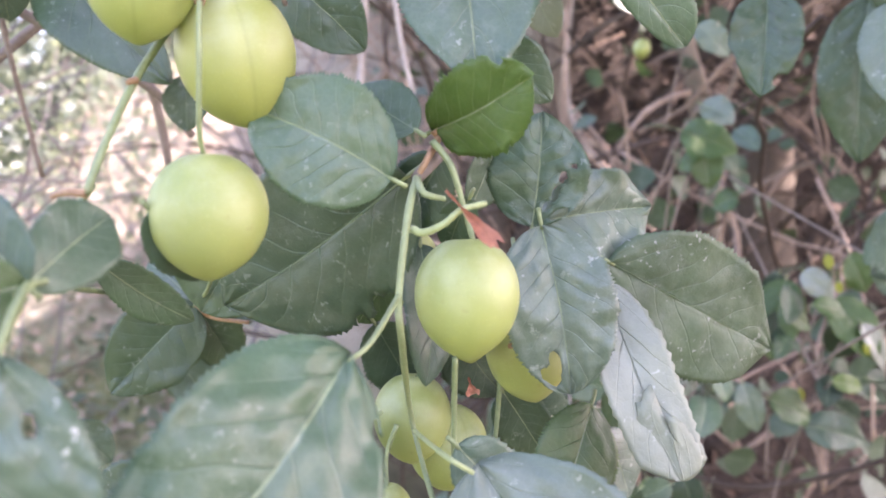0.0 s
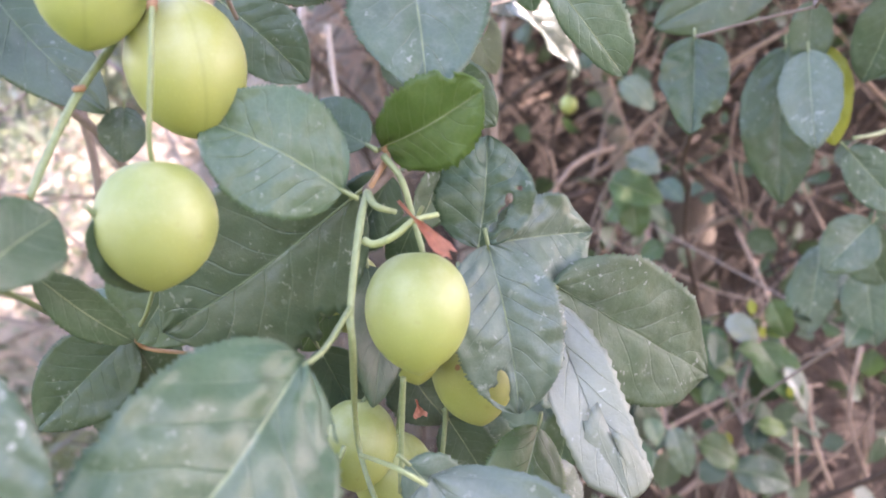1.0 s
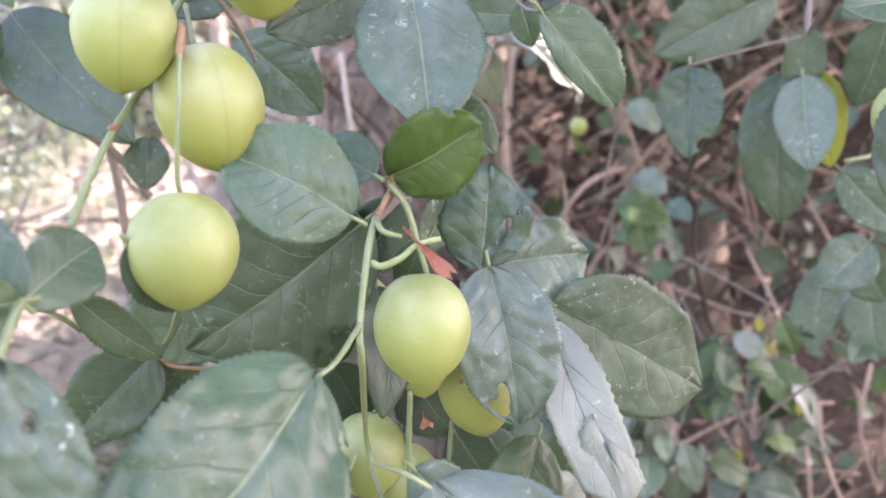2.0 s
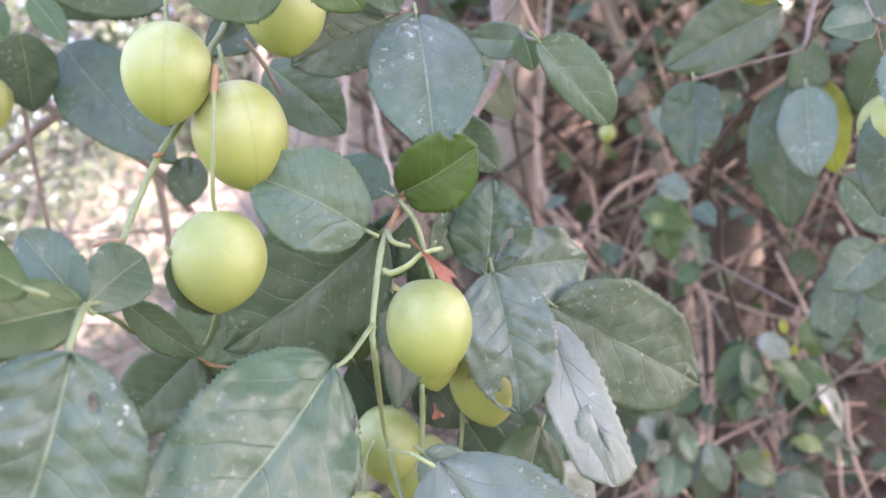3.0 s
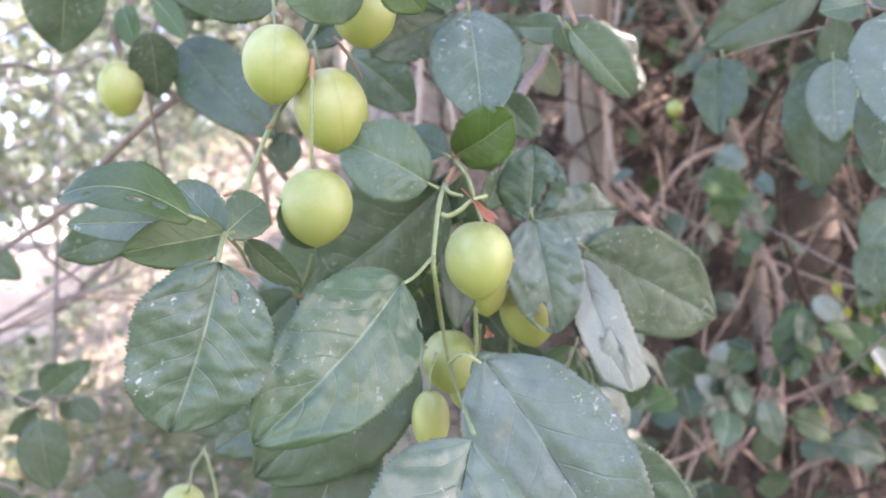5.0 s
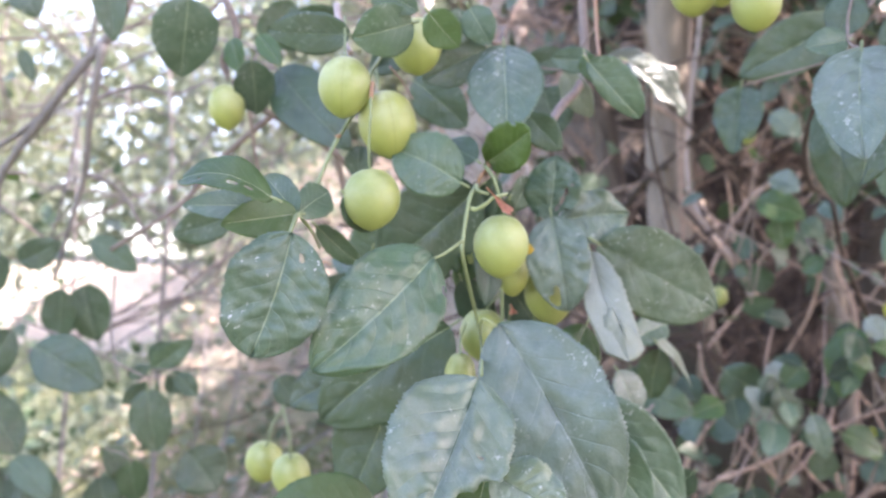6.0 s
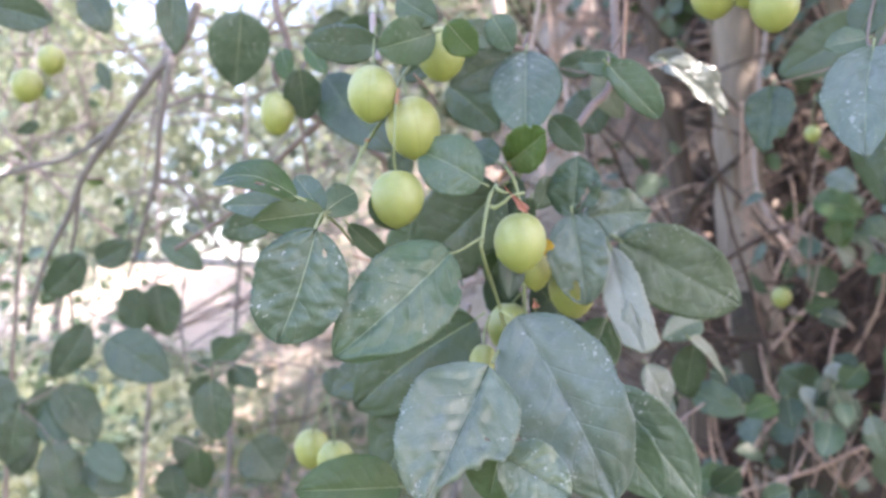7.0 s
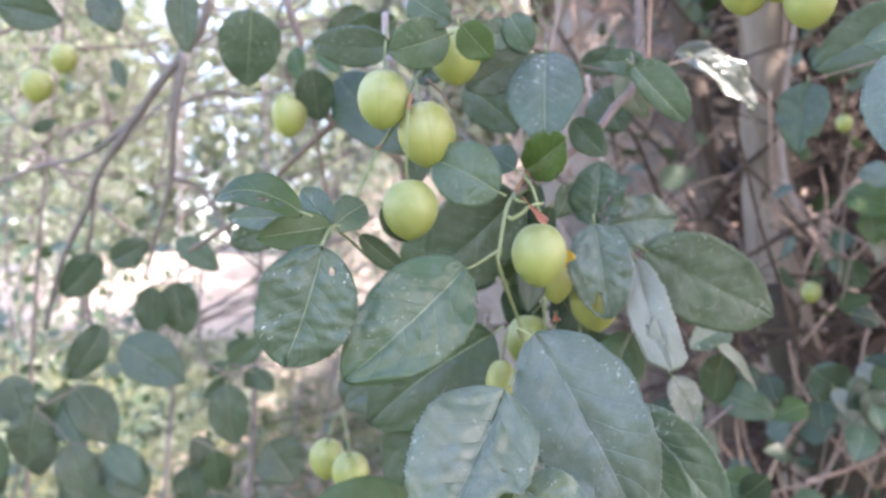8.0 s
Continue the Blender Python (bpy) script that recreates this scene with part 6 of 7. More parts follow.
leaf(ivy, (0.4836, 1.0693, 1.1172), (0.5258, 1.0869, 1.0930), 0.029, (0.32, -0.94, -0.13), fold=0.18, bend=0.08, quilt=0.6, widest=0.4, mat=LEAF_SHADED)
leaf(ivy, (0.4580, 1.0216, 1.1609), (0.4459, 1.0061, 1.1256), 0.030, (-0.20, -0.87, 0.45), fold=0.18, bend=0.08, quilt=0.6, widest=0.4, mat=LEAF_SHADED)
leaf(ivy, (0.5217, 1.0631, 1.1501), (0.5766, 1.0954, 1.1283), 0.033, (0.57, -0.60, 0.56), fold=0.18, bend=0.08, quilt=0.6, widest=0.4, mat=LEAF_SHADED)
leaf(ivy, (0.5110, 1.1084, 1.1133), (0.5056, 1.1222, 1.0826), 0.022, (0.14, -0.89, -0.43), fold=0.18, bend=0.08, quilt=0.6, widest=0.4, mat=LEAF_MID)
leaf(ivy, (0.4093, 1.3181, 1.4064), (0.3889, 1.2991, 1.3767), 0.023, (0.33, -0.88, 0.34), fold=0.18, bend=0.08, quilt=0.6, widest=0.4, mat=LEAF)
leaf(ivy, (0.3771, 1.2191, 1.4388), (0.4081, 1.2145, 1.4118), 0.037, (0.08, -0.96, 0.26), fold=0.18, bend=0.08, quilt=0.6, widest=0.4, mat=LEAF)
leaf(ivy, (0.3759, 1.2895, 1.4228), (0.4012, 1.2888, 1.3942), 0.032, (0.36, -0.87, 0.34), fold=0.18, bend=0.08, quilt=0.6, widest=0.4, mat=LEAF)
leaf(ivy, (0.3598, 1.1967, 1.4321), (0.3271, 1.2144, 1.4113), 0.032, (-0.61, -0.72, 0.34), fold=0.18, bend=0.08, quilt=0.6, widest=0.4, mat=LEAF_GREEN)
leaf(ivy, (0.3480, 1.2164, 1.4576), (0.3474, 1.1820, 1.4132), 0.031, (-0.25, -0.76, 0.60), fold=0.18, bend=0.08, quilt=0.6, widest=0.4, mat=LEAF_GREEN)
leaf(ivy, (0.4169, 1.2384, 1.4172), (0.4093, 1.2122, 1.3769), 0.029, (0.28, -0.83, 0.49), fold=0.18, bend=0.08, quilt=0.6, widest=0.4, mat=LEAF)
leaf(ivy, (0.4106, 1.2349, 1.4697), (0.4332, 1.2026, 1.4380), 0.033, (-0.46, -0.77, 0.45), fold=0.18, bend=0.08, quilt=0.6, widest=0.4, mat=LEAF_MID)
leaf(ivy, (0.4083, 0.7544, 1.3112), (0.3547, 0.7234, 1.3002), 0.029, (0.43, -0.85, 0.30), fold=0.18, bend=0.08, quilt=0.6, widest=0.4, mat=LEAF_SHADED)
leaf(ivy, (0.4306, 0.7536, 1.3328), (0.3938, 0.7493, 1.3160), 0.026, (-0.05, -0.93, 0.36), fold=0.18, bend=0.08, quilt=0.6, widest=0.4, mat=LEAF_MID)
leaf(ivy, (0.4155, 0.7190, 1.3041), (0.3884, 0.6998, 1.2756), 0.026, (0.15, -0.88, 0.45), fold=0.18, bend=0.08, quilt=0.6, widest=0.4, mat=LEAF)
leaf(ivy, (0.4045, 0.7662, 1.3302), (0.3786, 0.7851, 1.3072), 0.031, (-0.71, -0.65, 0.26), fold=0.18, bend=0.08, quilt=0.6, widest=0.4, mat=LEAF_MID)
leaf(ivy, (0.4274, 0.7180, 1.2905), (0.4639, 0.7188, 1.2659), 0.031, (0.39, -0.73, 0.56), fold=0.18, bend=0.08, quilt=0.6, widest=0.4, mat=LEAF_SHADED)
leaf(ivy, (0.4320, 0.7426, 1.3256), (0.4164, 0.7417, 1.2947), 0.026, (-0.37, -0.91, 0.21), fold=0.18, bend=0.08, quilt=0.6, widest=0.4, mat=LEAF_SHEEN)
leaf(ivy, (0.4537, 0.7694, 1.3203), (0.4795, 0.7569, 1.2898), 0.034, (0.06, -0.90, 0.42), fold=0.18, bend=0.08, quilt=0.6, widest=0.4, mat=LEAF_SHEEN)
leaf(ivy, (0.4138, 0.7366, 1.3167), (0.3971, 0.7721, 1.2930), 0.031, (0.15, -0.50, -0.85), fold=0.18, bend=0.08, quilt=0.6, widest=0.4, mat=LEAF_MID)
leaf(ivy, (0.3841, 1.1123, 1.1284), (0.3571, 1.1468, 1.1056), 0.029, (-0.82, -0.57, 0.11), fold=0.18, bend=0.08, quilt=0.6, widest=0.4, mat=LEAF_SHADED)
leaf(ivy, (0.4027, 1.1853, 1.1813), (0.4157, 1.1805, 1.1516), 0.030, (-0.22, -0.97, 0.06), fold=0.18, bend=0.08, quilt=0.6, widest=0.4, mat=LEAF_SHADED)
leaf(ivy, (0.4618, 1.2728, 1.3771), (0.4677, 1.2837, 1.3445), 0.028, (0.38, -0.90, -0.23), fold=0.18, bend=0.08, quilt=0.6, widest=0.4, mat=LEAF)
leaf(ivy, (0.4105, 1.2180, 1.3763), (0.3821, 1.2380, 1.3584), 0.035, (-0.66, -0.70, 0.27), fold=0.18, bend=0.08, quilt=0.6, widest=0.4, mat=LEAF_GREEN)
leaf(ivy, (0.4235, 0.9609, 1.3063), (0.4261, 0.9615, 1.2895), 0.010, (-0.32, -0.94, -0.08), fold=0.3, mat=LEAF_YELLOW)
leaf(ivy, (0.4364, 0.9613, 1.2765), (0.4390, 0.9617, 1.2636), 0.008, (-0.32, -0.94, -0.09), fold=0.3, mat=LEAF_YELLOW)
leaf(ivy, (0.4266, 1.0362, 1.1422), (0.4293, 1.0367, 1.1257), 0.010, (-0.28, -0.96, -0.08), fold=0.3, mat=LEAF_YELLOW)
leaf(ivy, (0.4751, 0.9749, 1.2063), (0.4778, 0.9753, 1.1932), 0.008, (-0.34, -0.94, -0.10), fold=0.3, mat=LEAF_YELLOW)
leaf(ivy, (0.4157, 0.7171, 1.3136), (0.4177, 0.7175, 1.3028), 0.006, (-0.39, -0.91, -0.10), fold=0.3, mat=LEAF_YELLOW)
stem(ivy, [(0.0995, 0.6760, 1.1747), (0.1387, 0.9422, 1.1739)], (0.0016, 0.0012), BARK, "stem")
stem(ivy, [(0.1387, 0.9422, 1.1739), (0.2694, 0.9830, 1.1493)], (0.0016, 0.0012), BARK, "stem")
stem(ivy, [(0.2694, 0.9830, 1.1493), (0.3031, 0.9917, 1.1862)], (0.0016, 0.0012), BARK, "stem")
stem(ivy, [(0.3031, 0.9917, 1.1862), (0.2159, 0.9000, 1.0561)], (0.0016, 0.0012), BARK, "stem")
stem(ivy, [(0.2159, 0.9000, 1.0561), (0.1114, 0.6828, 1.0996)], (0.0016, 0.0012), BARK, "stem")
stem(ivy, [(0.4195, 1.0059, 1.2231), (0.4830, 1.0738, 1.1097)], (0.0016, 0.0012), BARK, "stem")
stem(ivy, [(0.4830, 1.0738, 1.1097), (0.3945, 1.2701, 1.4156)], (0.0016, 0.0012), BARK, "stem")
stem(ivy, [(0.3945, 1.2701, 1.4156), (0.4354, 0.7713, 1.2805)], (0.0016, 0.0012), BARK, "stem")
stem(ivy, [(0.4354, 0.7713, 1.2805), (0.3916, 1.1501, 1.0885)], (0.0016, 0.0012), BARK, "stem")
stem(ivy, [(0.3916, 1.1501, 1.0885), (0.4241, 1.2716, 1.3308)], (0.0016, 0.0012), BARK, "stem")
leaf(ivy, (0.4020, 1.0200, 1.2740), (0.3820, 1.0090, 1.1810), 0.057, (-0.33, -0.85, 0.26), fold=0.2, bend=0.08, wave=0.08, widest=0.38, mat=LEAF_GREEN)
stem(ivy, [(0.3744, 1.1000, 1.1540), (0.3882, 1.0600, 1.2340), (0.4020, 1.0200, 1.2740)], (0.0014, 0.0009), BARK, "stem")
leaf(ivy, (0.4450, 1.0000, 1.2520), (0.4920, 0.9830, 1.1880), 0.052, (-0.12, -0.85, 0.47), fold=0.2, bend=0.08, wave=0.08, widest=0.38, mat=LEAF_GREEN)
stem(ivy, [(0.4690, 1.0800, 1.1320), (0.4570, 1.0400, 1.2120), (0.4450, 1.0000, 1.2520)], (0.0014, 0.0009), BARK, "stem")
leaf(ivy, (0.4850, 1.0400, 1.3040), (0.5110, 1.0510, 1.2570), 0.036, (-0.24, -0.85, 0.31), fold=0.2, bend=0.08, wave=0.08, widest=0.38, mat=LEAF_GREEN)
stem(ivy, [(0.4671, 1.1200, 1.1840), (0.4761, 1.0800, 1.2640), (0.4850, 1.0400, 1.3040)], (0.0014, 0.0009), BARK, "stem")
leaf(ivy, (0.4010, 0.9700, 1.2880), (0.4290, 0.9570, 1.2570), 0.029, (-0.33, -0.85, 0.19), fold=0.2, bend=0.08, wave=0.08, widest=0.38, mat=LEAF_SKY_SHEEN)
stem(ivy, [(0.4352, 1.0500, 1.1680), (0.4181, 1.0100, 1.2480), (0.4010, 0.9700, 1.2880)], (0.0014, 0.0009), BARK, "stem")
leaf(ivy, (0.4720, 0.9800, 1.2270), (0.5060, 0.9930, 1.1710), 0.026, (0.16, -0.85, 0.42), fold=0.2, bend=0.08, wave=0.08, widest=0.38, mat=LEAF_SKY_SHEEN)
stem(ivy, [(0.4475, 1.0600, 1.1070), (0.4597, 1.0200, 1.1870), (0.4720, 0.9800, 1.2270)], (0.0014, 0.0009), BARK, "stem")
leaf(ivy, (0.2520, 0.9500, 1.1960), (0.2740, 0.9420, 1.1580), 0.023, (0.04, -0.85, 0.39), fold=0.2, bend=0.08, wave=0.08, widest=0.38, mat=LEAF_SKY_SHEEN)
stem(ivy, [(0.2804, 1.0300, 1.0760), (0.2662, 0.9900, 1.1560), (0.2520, 0.9500, 1.1960)], (0.0014, 0.0009), BARK, "stem")
leaf(ivy, (0.3000, 0.9800, 1.1850), (0.3290, 0.9950, 1.1530), 0.026, (-0.34, -0.85, 0.34), fold=0.2, bend=0.08, wave=0.08, widest=0.38, mat=LEAF_SHEEN)
stem(ivy, [(0.3137, 1.0600, 1.0650), (0.3069, 1.0200, 1.1450), (0.3000, 0.9800, 1.1850)], (0.0014, 0.0009), BARK, "stem")
leaf(ivy, (0.3360, 0.9700, 1.1620), (0.3530, 0.9700, 1.1060), 0.031, (-0.28, -0.85, 0.29), fold=0.2, bend=0.08, wave=0.08, widest=0.38, mat=LEAF_SHEEN)
stem(ivy, [(0.3031, 1.0500, 1.0420), (0.3196, 1.0100, 1.1220), (0.3360, 0.9700, 1.1620)], (0.0014, 0.0009), BARK, "stem")
leaf(ivy, (0.4490, 1.0000, 1.1580), (0.4930, 1.0170, 1.1470), 0.022, (0.21, -0.85, 0.32), fold=0.2, bend=0.08, wave=0.08, widest=0.38, mat=LEAF_FRESH)
stem(ivy, [(0.4330, 1.0800, 1.0380), (0.4410, 1.0400, 1.1180), (0.4490, 1.0000, 1.1580)], (0.0014, 0.0009), BARK, "stem")
leaf(ivy, (0.3850, 1.0200, 1.1330), (0.4410, 1.0360, 1.1040), 0.043, (0.0, -0.85, 0.45), fold=0.2, bend=0.08, wave=0.08, widest=0.38, mat=LEAF_GREEN)
stem(ivy, [(0.4128, 1.1000, 1.0130), (0.3989, 1.0600, 1.0930), (0.3850, 1.0200, 1.1330)], (0.0014, 0.0009), BARK, "stem")
leaf(ivy, (0.4390, 1.0500, 1.0950), (0.5150, 1.0500, 1.0760), 0.046, (-0.11, -0.85, 0.34), fold=0.2, bend=0.08, wave=0.08, widest=0.38, mat=LEAF)
stem(ivy, [(0.4335, 1.1300, 0.9750), (0.4362, 1.0900, 1.0550), (0.4390, 1.0500, 1.0950)], (0.0014, 0.0009), BARK, "stem")
leaf(ivy, (0.2870, 0.9800, 1.4730), (0.3200, 0.9660, 1.4500), 0.035, (-0.19, -0.85, 0.43), fold=0.2, bend=0.08, wave=0.08, widest=0.38, mat=LEAF_SHEEN)
stem(ivy, [(0.2505, 1.0600, 1.3530), (0.2687, 1.0200, 1.4330), (0.2870, 0.9800, 1.4730)], (0.0014, 0.0009), BARK, "stem")
leaf(ivy, (0.2760, 1.0200, 1.4470), (0.3360, 1.0020, 1.4210), 0.045, (0.04, -0.85, 0.21), fold=0.2, bend=0.08, wave=0.08, widest=0.38, mat=LEAF_GREEN)
stem(ivy, [(0.2788, 1.1000, 1.3270), (0.2774, 1.0600, 1.4070), (0.2760, 1.0200, 1.4470)], (0.0014, 0.0009), BARK, "stem")
leaf(ivy, (0.3070, 1.0300, 1.4240), (0.3140, 1.0290, 1.3800), 0.038, (-0.16, -0.85, 0.5), fold=0.2, bend=0.08, wave=0.08, widest=0.38, mat=LEAF_GREEN)
stem(ivy, [(0.2826, 1.1100, 1.3040), (0.2948, 1.0700, 1.3840), (0.3070, 1.0300, 1.4240)], (0.0014, 0.0009), BARK, "stem")
leaf(ivy, (0.3010, 1.0500, 1.5750), (0.3390, 1.0470, 1.5380), 0.036, (-0.26, -0.85, 0.35), fold=0.2, bend=0.08, wave=0.08, widest=0.38, mat=LEAF_SHEEN)
stem(ivy, [(0.2831, 1.1300, 1.4550), (0.2921, 1.0900, 1.5350), (0.3010, 1.0500, 1.5750)], (0.0014, 0.0009), BARK, "stem")
leaf(ivy, (0.1160, 0.9000, 1.1880), (0.1800, 0.8940, 1.1650), 0.044, (0.12, -0.85, 0.23), fold=0.2, bend=0.08, wave=0.08, widest=0.38, mat=LEAF)
stem(ivy, [(0.1207, 0.9800, 1.0680), (0.1183, 0.9400, 1.1480), (0.1160, 0.9000, 1.1880)], (0.0014, 0.0009), BARK, "stem")
leaf(ivy, (0.2440, 1.1000, 1.2070), (0.2950, 1.1160, 1.1680), 0.061, (-0.33, -0.85, 0.12), fold=0.2, bend=0.08, wave=0.08, widest=0.38, mat=LEAF)
stem(ivy, [(0.2223, 1.1800, 1.0870), (0.2332, 1.1400, 1.1670), (0.2440, 1.1000, 1.2070)], (0.0014, 0.0009), BARK, "stem")
leaf(ivy, (0.2720, 1.0800, 1.1480), (0.3250, 1.0910, 1.1370), 0.041, (0.03, -0.85, 0.19), fold=0.2, bend=0.08, wave=0.08, widest=0.38, mat=LEAF_SHEEN)
stem(ivy, [(0.2585, 1.1600, 1.0280), (0.2652, 1.1200, 1.1080), (0.2720, 1.0800, 1.1480)], (0.0014, 0.0009), BARK, "stem")
leaf(ivy, (0.1230, 1.0000, 1.0630), (0.1830, 0.9870, 1.0540), 0.049, (-0.08, -0.85, 0.12), fold=0.2, bend=0.08, wave=0.08, widest=0.38, mat=LEAF_GREEN)
stem(ivy, [(0.1388, 1.0800, 0.9430), (0.1309, 1.0400, 1.0230), (0.1230, 1.0000, 1.0630)], (0.0014, 0.0009), BARK, "stem")
leaf(ivy, (0.0580, 0.8000, 1.1560), (0.1170, 0.8160, 1.1300), 0.041, (0.27, -0.85, 0.39), fold=0.2, bend=0.08, wave=0.08, widest=0.38, mat=LEAF)
stem(ivy, [(0.0948, 0.8800, 1.0360), (0.0764, 0.8400, 1.1160), (0.0580, 0.8000, 1.1560)], (0.0014, 0.0009), BARK, "stem")
leaf(ivy, (0.3110, 1.1000, 1.2220), (0.3360, 1.0810, 1.1780), 0.044, (-0.2, -0.85, 0.49), fold=0.2, bend=0.08, wave=0.08, widest=0.38, mat=LEAF_SKY_SHEEN)
leaf(central, (-0.0800, 0.3700, 1.3470), (-0.1040, 0.3750, 1.3070), 0.048, (-0.1, -0.97, -0.2), fold=0.12, bend=0.04, point=0.6, mat=LEAF_PALE)
stem(ivy, [(0.3330, 1.1800, 1.1020), (0.3220, 1.1400, 1.1820), (0.3110, 1.1000, 1.2220)], (0.0014, 0.0009), BARK, "stem")
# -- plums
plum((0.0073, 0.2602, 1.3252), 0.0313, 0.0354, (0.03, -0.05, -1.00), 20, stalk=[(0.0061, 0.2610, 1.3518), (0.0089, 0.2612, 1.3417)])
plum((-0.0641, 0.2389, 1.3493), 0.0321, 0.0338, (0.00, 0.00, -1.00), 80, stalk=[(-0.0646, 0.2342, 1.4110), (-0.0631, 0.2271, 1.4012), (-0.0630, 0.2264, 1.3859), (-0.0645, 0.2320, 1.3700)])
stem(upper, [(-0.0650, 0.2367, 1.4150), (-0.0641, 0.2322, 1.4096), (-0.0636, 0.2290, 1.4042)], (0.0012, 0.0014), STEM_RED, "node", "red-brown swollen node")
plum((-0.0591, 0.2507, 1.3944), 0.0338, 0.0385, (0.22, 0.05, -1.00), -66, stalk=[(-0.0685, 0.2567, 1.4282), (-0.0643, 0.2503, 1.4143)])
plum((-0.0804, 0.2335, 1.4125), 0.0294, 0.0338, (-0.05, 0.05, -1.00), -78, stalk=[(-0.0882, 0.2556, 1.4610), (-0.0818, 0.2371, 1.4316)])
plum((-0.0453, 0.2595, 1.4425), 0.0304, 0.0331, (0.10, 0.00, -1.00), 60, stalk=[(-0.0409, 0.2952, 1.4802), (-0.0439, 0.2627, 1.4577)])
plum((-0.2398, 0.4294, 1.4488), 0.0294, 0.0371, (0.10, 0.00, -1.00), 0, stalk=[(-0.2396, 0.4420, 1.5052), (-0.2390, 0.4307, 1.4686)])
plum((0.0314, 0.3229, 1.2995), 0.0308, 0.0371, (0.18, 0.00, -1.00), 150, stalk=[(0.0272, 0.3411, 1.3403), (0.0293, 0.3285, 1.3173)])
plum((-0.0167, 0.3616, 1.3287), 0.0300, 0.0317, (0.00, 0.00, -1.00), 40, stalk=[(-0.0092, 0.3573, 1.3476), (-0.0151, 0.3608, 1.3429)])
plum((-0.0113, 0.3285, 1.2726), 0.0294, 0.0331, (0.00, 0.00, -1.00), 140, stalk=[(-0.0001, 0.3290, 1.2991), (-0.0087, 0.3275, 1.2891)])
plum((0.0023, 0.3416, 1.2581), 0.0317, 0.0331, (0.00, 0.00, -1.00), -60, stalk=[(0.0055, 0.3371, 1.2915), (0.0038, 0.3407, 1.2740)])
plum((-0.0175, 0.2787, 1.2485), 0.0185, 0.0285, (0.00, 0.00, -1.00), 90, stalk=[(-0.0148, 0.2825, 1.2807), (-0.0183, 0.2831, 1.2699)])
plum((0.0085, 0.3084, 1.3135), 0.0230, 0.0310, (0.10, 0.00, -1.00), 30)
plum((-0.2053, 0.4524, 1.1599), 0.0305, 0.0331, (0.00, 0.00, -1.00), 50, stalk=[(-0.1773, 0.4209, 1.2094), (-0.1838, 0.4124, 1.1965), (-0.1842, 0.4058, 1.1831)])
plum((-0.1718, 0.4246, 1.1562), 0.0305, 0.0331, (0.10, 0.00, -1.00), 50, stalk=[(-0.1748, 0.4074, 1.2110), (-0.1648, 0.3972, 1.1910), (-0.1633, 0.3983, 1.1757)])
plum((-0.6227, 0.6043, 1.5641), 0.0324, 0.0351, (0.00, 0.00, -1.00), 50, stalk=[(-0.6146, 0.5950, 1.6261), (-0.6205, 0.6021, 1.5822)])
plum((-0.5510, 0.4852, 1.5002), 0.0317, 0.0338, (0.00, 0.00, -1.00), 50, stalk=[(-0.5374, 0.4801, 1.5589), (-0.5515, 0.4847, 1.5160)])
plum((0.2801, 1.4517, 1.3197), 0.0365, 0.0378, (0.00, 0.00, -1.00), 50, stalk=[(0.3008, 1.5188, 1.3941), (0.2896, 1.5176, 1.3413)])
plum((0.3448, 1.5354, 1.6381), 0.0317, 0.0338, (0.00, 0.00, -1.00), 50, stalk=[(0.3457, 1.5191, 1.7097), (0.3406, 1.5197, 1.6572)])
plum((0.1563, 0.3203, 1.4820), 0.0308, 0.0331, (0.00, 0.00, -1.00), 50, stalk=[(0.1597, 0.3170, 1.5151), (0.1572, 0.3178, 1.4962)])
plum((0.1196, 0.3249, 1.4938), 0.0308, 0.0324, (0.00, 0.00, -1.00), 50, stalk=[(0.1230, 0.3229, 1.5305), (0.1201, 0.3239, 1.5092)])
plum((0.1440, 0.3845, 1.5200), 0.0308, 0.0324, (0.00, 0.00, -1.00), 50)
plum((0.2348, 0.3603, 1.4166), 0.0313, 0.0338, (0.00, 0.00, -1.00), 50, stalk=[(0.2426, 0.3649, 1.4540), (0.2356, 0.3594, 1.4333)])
# -- bare grey branches over the clearing
stem(grey_branch, [(-0.4685, 0.6668, 1.6467), (-0.4927, 0.6754, 1.6031), (-0.5359, 0.6783, 1.5577), (-0.5884, 0.6928, 1.5066), (-0.6551, 0.7174, 1.4472), (-0.6903, 0.7370, 1.3977), (-0.7598, 0.7755, 1.3228), (-0.8261, 0.8298, 1.2325)], (0.0065, 0.0032), BARK_GREY, "limb")
stem(grey_branch, [(-0.5054, 0.6724, 1.5823), (-0.5324, 0.6957, 1.5055), (-0.5592, 0.7327, 1.4408), (-0.5979, 0.7660, 1.3780), (-0.6467, 0.8105, 1.3106)], (0.0050, 0.0024), BARK_GREY, "limb")
stem(grey_branch, [(-0.5884, 0.6928, 1.5066), (-0.6730, 0.7111, 1.4671), (-0.7559, 0.7148, 1.4520), (-0.8856, 0.7331, 1.4211)], (0.0035, 0.0018), BARK_GREY, "side_branch")
stem(grey_branch, [(-0.6710, 0.7272, 1.4339), (-0.6919, 0.7516, 1.3763), (-0.7259, 0.7858, 1.3239), (-0.7626, 0.8490, 1.2345)], (0.0035, 0.0020), BARK_GREY, "side_branch")
stem(grey_branch, [(-0.5366, 0.6939, 1.5193), (-0.5129, 0.7561, 1.5542), (-0.4906, 0.8191, 1.5604), (-0.4519, 0.8578, 1.5915)], (0.0030, 0.0016), BARK_GREY, "side_branch")
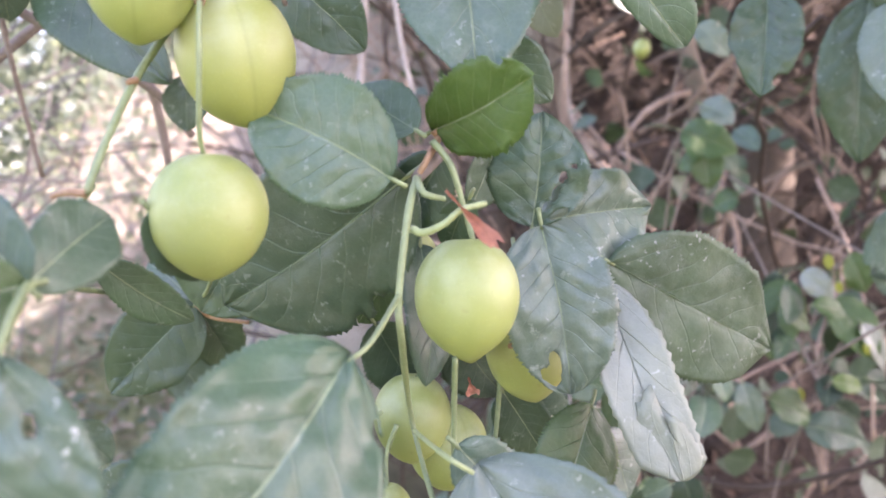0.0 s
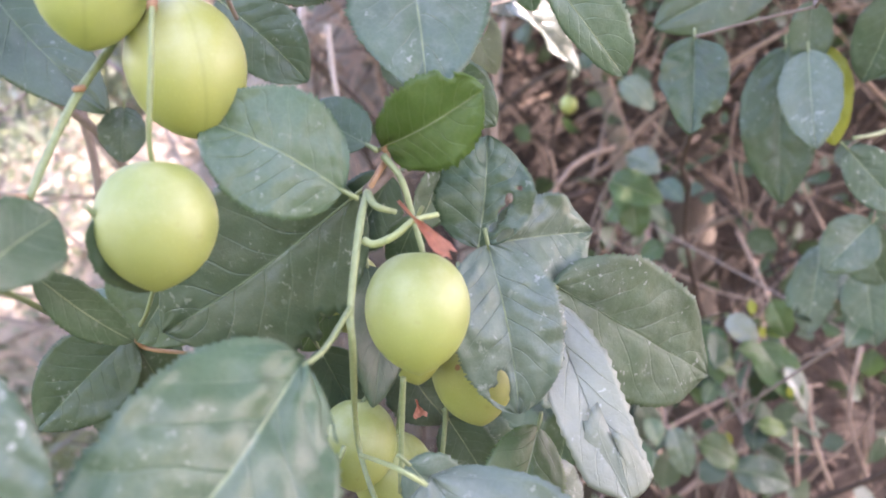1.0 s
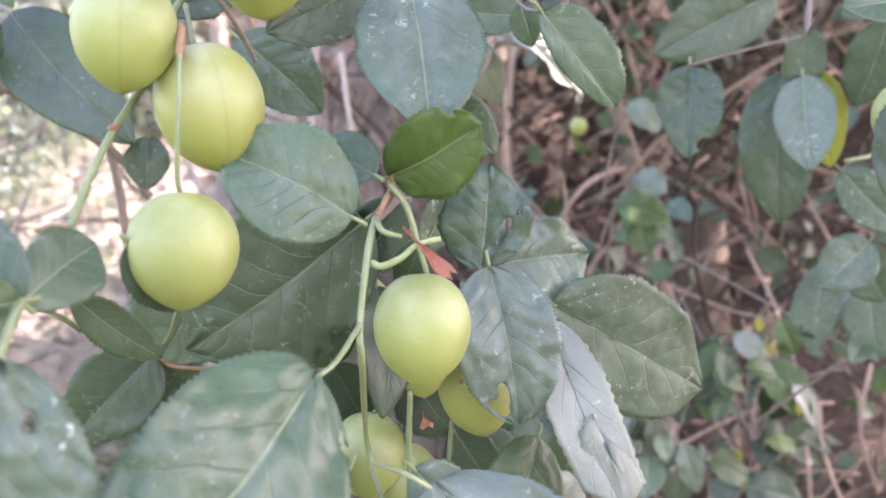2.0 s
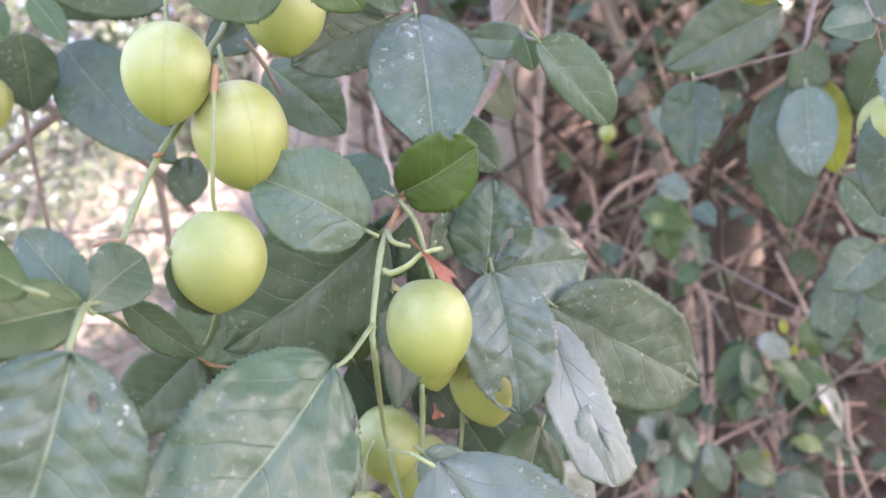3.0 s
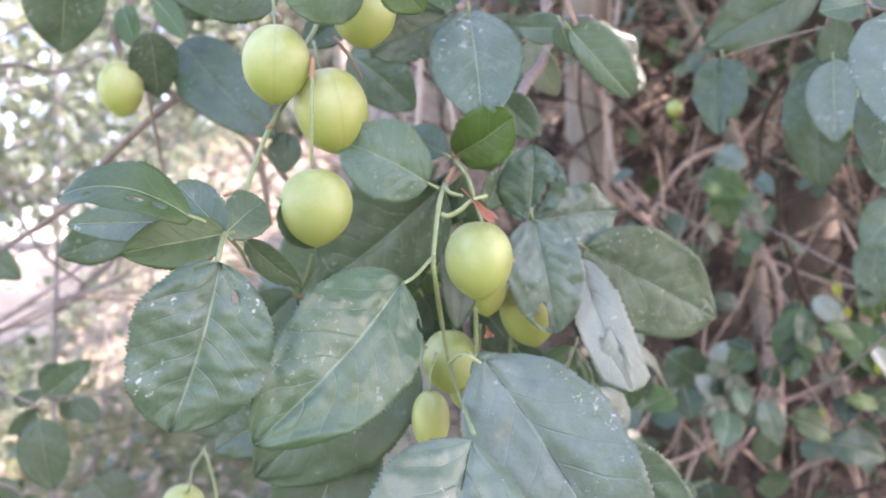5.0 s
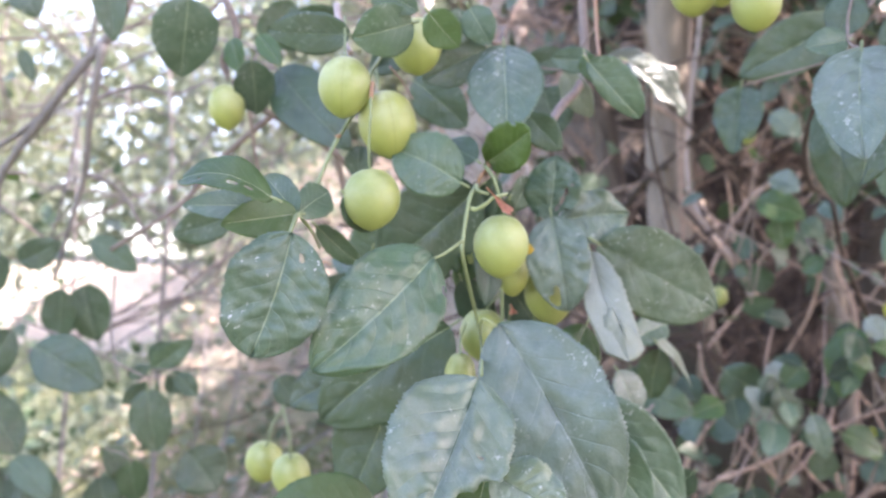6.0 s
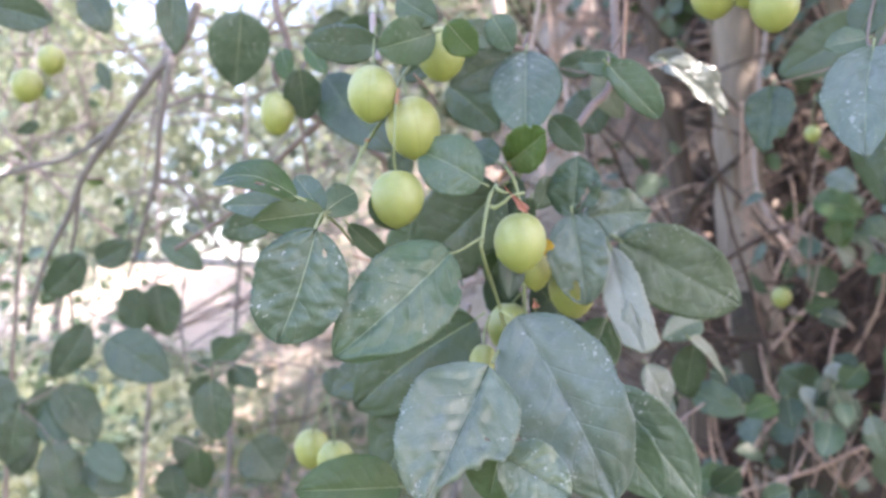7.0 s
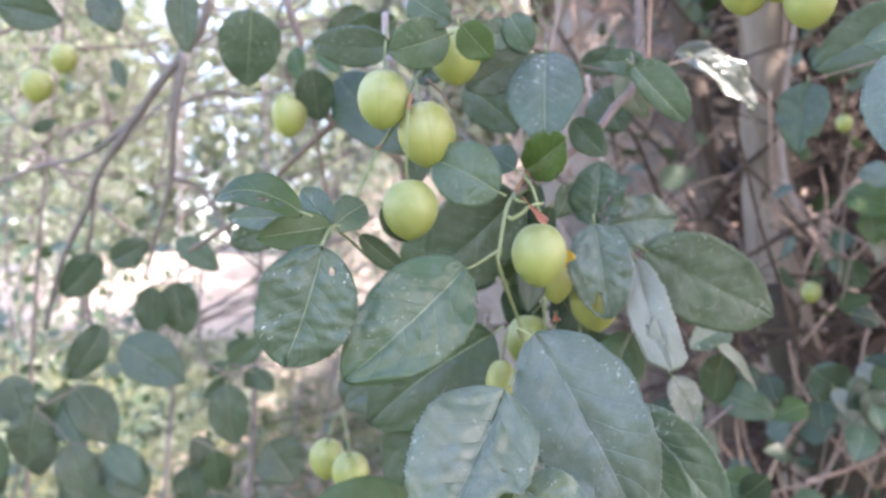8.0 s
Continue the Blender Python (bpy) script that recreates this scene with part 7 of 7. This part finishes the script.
stem(grey_branch, [(-0.5592, 0.7327, 1.4408), (-0.5322, 0.7699, 1.4233), (-0.4954, 0.7983, 1.3511), (-0.4775, 0.8617, 1.3158)], (0.0030, 0.0016), BARK_GREY, "side_branch")
stem(grey_branch, [(-0.2061, 0.5136, 1.4793), (-0.2408, 0.5044, 1.4494), (-0.2930, 0.5183, 1.4116), (-0.3320, 0.5361, 1.3793), (-0.4056, 0.5437, 1.3368)], (0.0036, 0.0022), BARK, "side_branch")
stem(grey_branch, [(-0.8054, 0.9025, 1.4742), (-0.6843, 0.8768, 1.5669), (-0.5837, 0.8640, 1.6179), (-0.4940, 0.8509, 1.6432)], (0.0024, 0.0014), BARK_GREY, "side_branch")
stem(grey_branch, [(-0.5300, 0.8709, 1.6585), (-0.4097, 0.8236, 1.6625), (-0.2855, 0.7789, 1.6360), (-0.1736, 0.7307, 1.6297)], (0.0028, 0.0018), BARK, "side_branch")
stem(grey_branch, [(-0.6638, 0.9077, 1.7164), (-0.6816, 0.9102, 1.6061), (-0.6993, 0.9134, 1.4800), (-0.7420, 0.9399, 1.3712)], (0.0030, 0.0016), BARK_GREY, "side_branch")
stem(grey_branch, [(-0.5716, 0.8329, 1.3207), (-0.5741, 0.8354, 1.2421), (-0.5640, 0.8412, 1.1796)], (0.0022, 0.0014), BARK_GREY, "side_branch")
# -- pale stems before the thicket
stem(vine, [(0.6010, 1.8400, 1.4840), (0.5860, 1.8500, 1.3970), (0.6260, 1.8600, 1.3020), (0.6330, 1.8700, 1.1080), (0.6210, 1.8800, 0.8590)], (0.0075, 0.0050), DRY, "stem")
stem(vine, [(0.2471, 1.1872, 1.0348), (0.3124, 1.2132, 1.0549), (0.3942, 1.2380, 1.0961), (0.4899, 1.2766, 1.1329), (0.5847, 1.3023, 1.1596), (0.7119, 1.3432, 1.1593)], (0.0034, 0.0022), DRY, "stem")
stem(vine, [(0.4178, 1.2623, 1.3765), (0.4159, 1.3346, 1.2968), (0.3909, 1.4066, 1.2192), (0.3672, 1.4780, 1.1546)], (0.0030, 0.0022), DRY, "stem")
stem(vine, [(0.2392, 1.6573, 1.5540), (0.2839, 1.5938, 1.4846), (0.3244, 1.5300, 1.4200), (0.3701, 1.4675, 1.3351)], (0.0030, 0.0020), DRY, "stem")
stem(vine, [(0.2670, 1.8322, 2.0352), (0.2640, 1.8432, 1.8455), (0.2514, 1.8564, 1.6181), (0.2541, 1.8653, 1.4662), (0.2740, 1.8756, 1.2889)], (0.0040, 0.0030), DRY, "stem")
stem(vine, [(0.3588, 1.6359, 1.9263), (0.4138, 1.6427, 1.8121), (0.4519, 1.6487, 1.7094), (0.5118, 1.6581, 1.5497)], (0.0030, 0.0020), DRY, "stem")
stem(vine, [(0.5480, 1.0702, 1.1960), (0.5544, 1.0737, 1.1366), (0.5815, 1.0781, 1.0620)], (0.0034, 0.0024), DRY, "stem")
stem(vine, [(0.5958, 1.3961, 1.4078), (0.6223, 1.3352, 1.2935), (0.6260, 1.2746, 1.1726), (0.6409, 1.2838, 1.0154)], (0.0030, 0.0024), DRY, "stem")
stem(vine, [(0.5356, 1.2497, 1.0239), (0.5438, 1.2456, 1.0985), (0.5485, 1.2693, 1.1612), (0.5986, 1.3012, 1.2604)], (0.0026, 0.0020), DRY, "stem")
stem(vine, [(0.6714, 1.1607, 1.2364), (0.6559, 1.1665, 1.1421), (0.6874, 1.1687, 1.0400)], (0.0030, 0.0020), DRY, "stem")
stem(vine, [(0.6984, 1.5635, 1.2765), (0.7714, 1.5540, 1.3496), (0.8549, 1.5432, 1.4332), (0.9384, 1.5343, 1.4749)], (0.0030, 0.0022), DRY, "stem")
stem(vine, [(0.2172, 1.5824, 1.7175), (0.2195, 1.5877, 1.6023), (0.2280, 1.5948, 1.4348)], (0.0030, 0.0022), DRY, "stem")
stem(vine, [(-0.0851, 0.9759, 1.6321), (-0.0899, 0.9808, 1.5484), (-0.0946, 0.9852, 1.4718)], (0.0045, 0.0040), BARK_PALE, "stem")
stem(vine, [(-0.0534, 0.9106, 1.5932), (-0.0446, 0.9145, 1.5276), (-0.0293, 0.9183, 1.4620)], (0.0030, 0.0024), BARK_PALE, "stem")
stem(vine, [(-0.1061, 0.6001, 1.5471), (-0.0943, 0.6007, 1.5117), (-0.0864, 0.6016, 1.4803), (-0.0754, 0.6013, 1.4677)], (0.0015, 0.0010), STEM_RED, "stem")
stem(vine, [(0.2392, 1.6362, 1.5133), (0.2980, 1.5870, 1.4305), (0.3518, 1.5364, 1.3433), (0.4081, 1.4864, 1.2630)], (0.0030, 0.0022), DRY, "stem")
stem(vine, [(0.2636, 1.5151, 1.2148), (0.3521, 1.5374, 1.3223), (0.4313, 1.5588, 1.3876)], (0.0030, 0.0022), DRY, "stem")
stem(vine, [(0.3050, 1.9000, 2.1000), (0.2950, 1.9100, 1.9700), (0.2770, 1.9200, 1.8130), (0.2700, 1.9300, 1.6290), (0.3040, 1.9400, 1.5170), (0.3690, 1.9500, 1.4310), (0.4310, 1.9600, 1.3110)], (0.0065, 0.0050), BARK_PALE, "stem", "pale bare stem beside the trunk")
stem(vine, [(-0.1330, 1.2000, 1.8540), (-0.1440, 1.2100, 1.7810), (-0.1580, 1.2200, 1.7150)], (0.0045, 0.0030), BARK_PALE, "stem", "bleached dead stick")
stem(vine, [(-0.2020, 1.7000, 2.0200), (-0.1890, 1.7100, 1.8920), (-0.1660, 1.7200, 1.7780), (-0.1690, 1.7300, 1.6380)], (0.0050, 0.0036), DRY, "stem")
stem(central, [(-0.0430, 0.3450, 1.2870), (-0.0480, 0.3550, 1.2690), (-0.0540, 0.3650, 1.2520), (-0.0600, 0.3750, 1.2330)], (0.0016, 0.0012), BARK_PALE, "twig", "dry pale twig stub")
# dark blemish on one plum
blemish((0.0242, 0.3095, 1.3029))
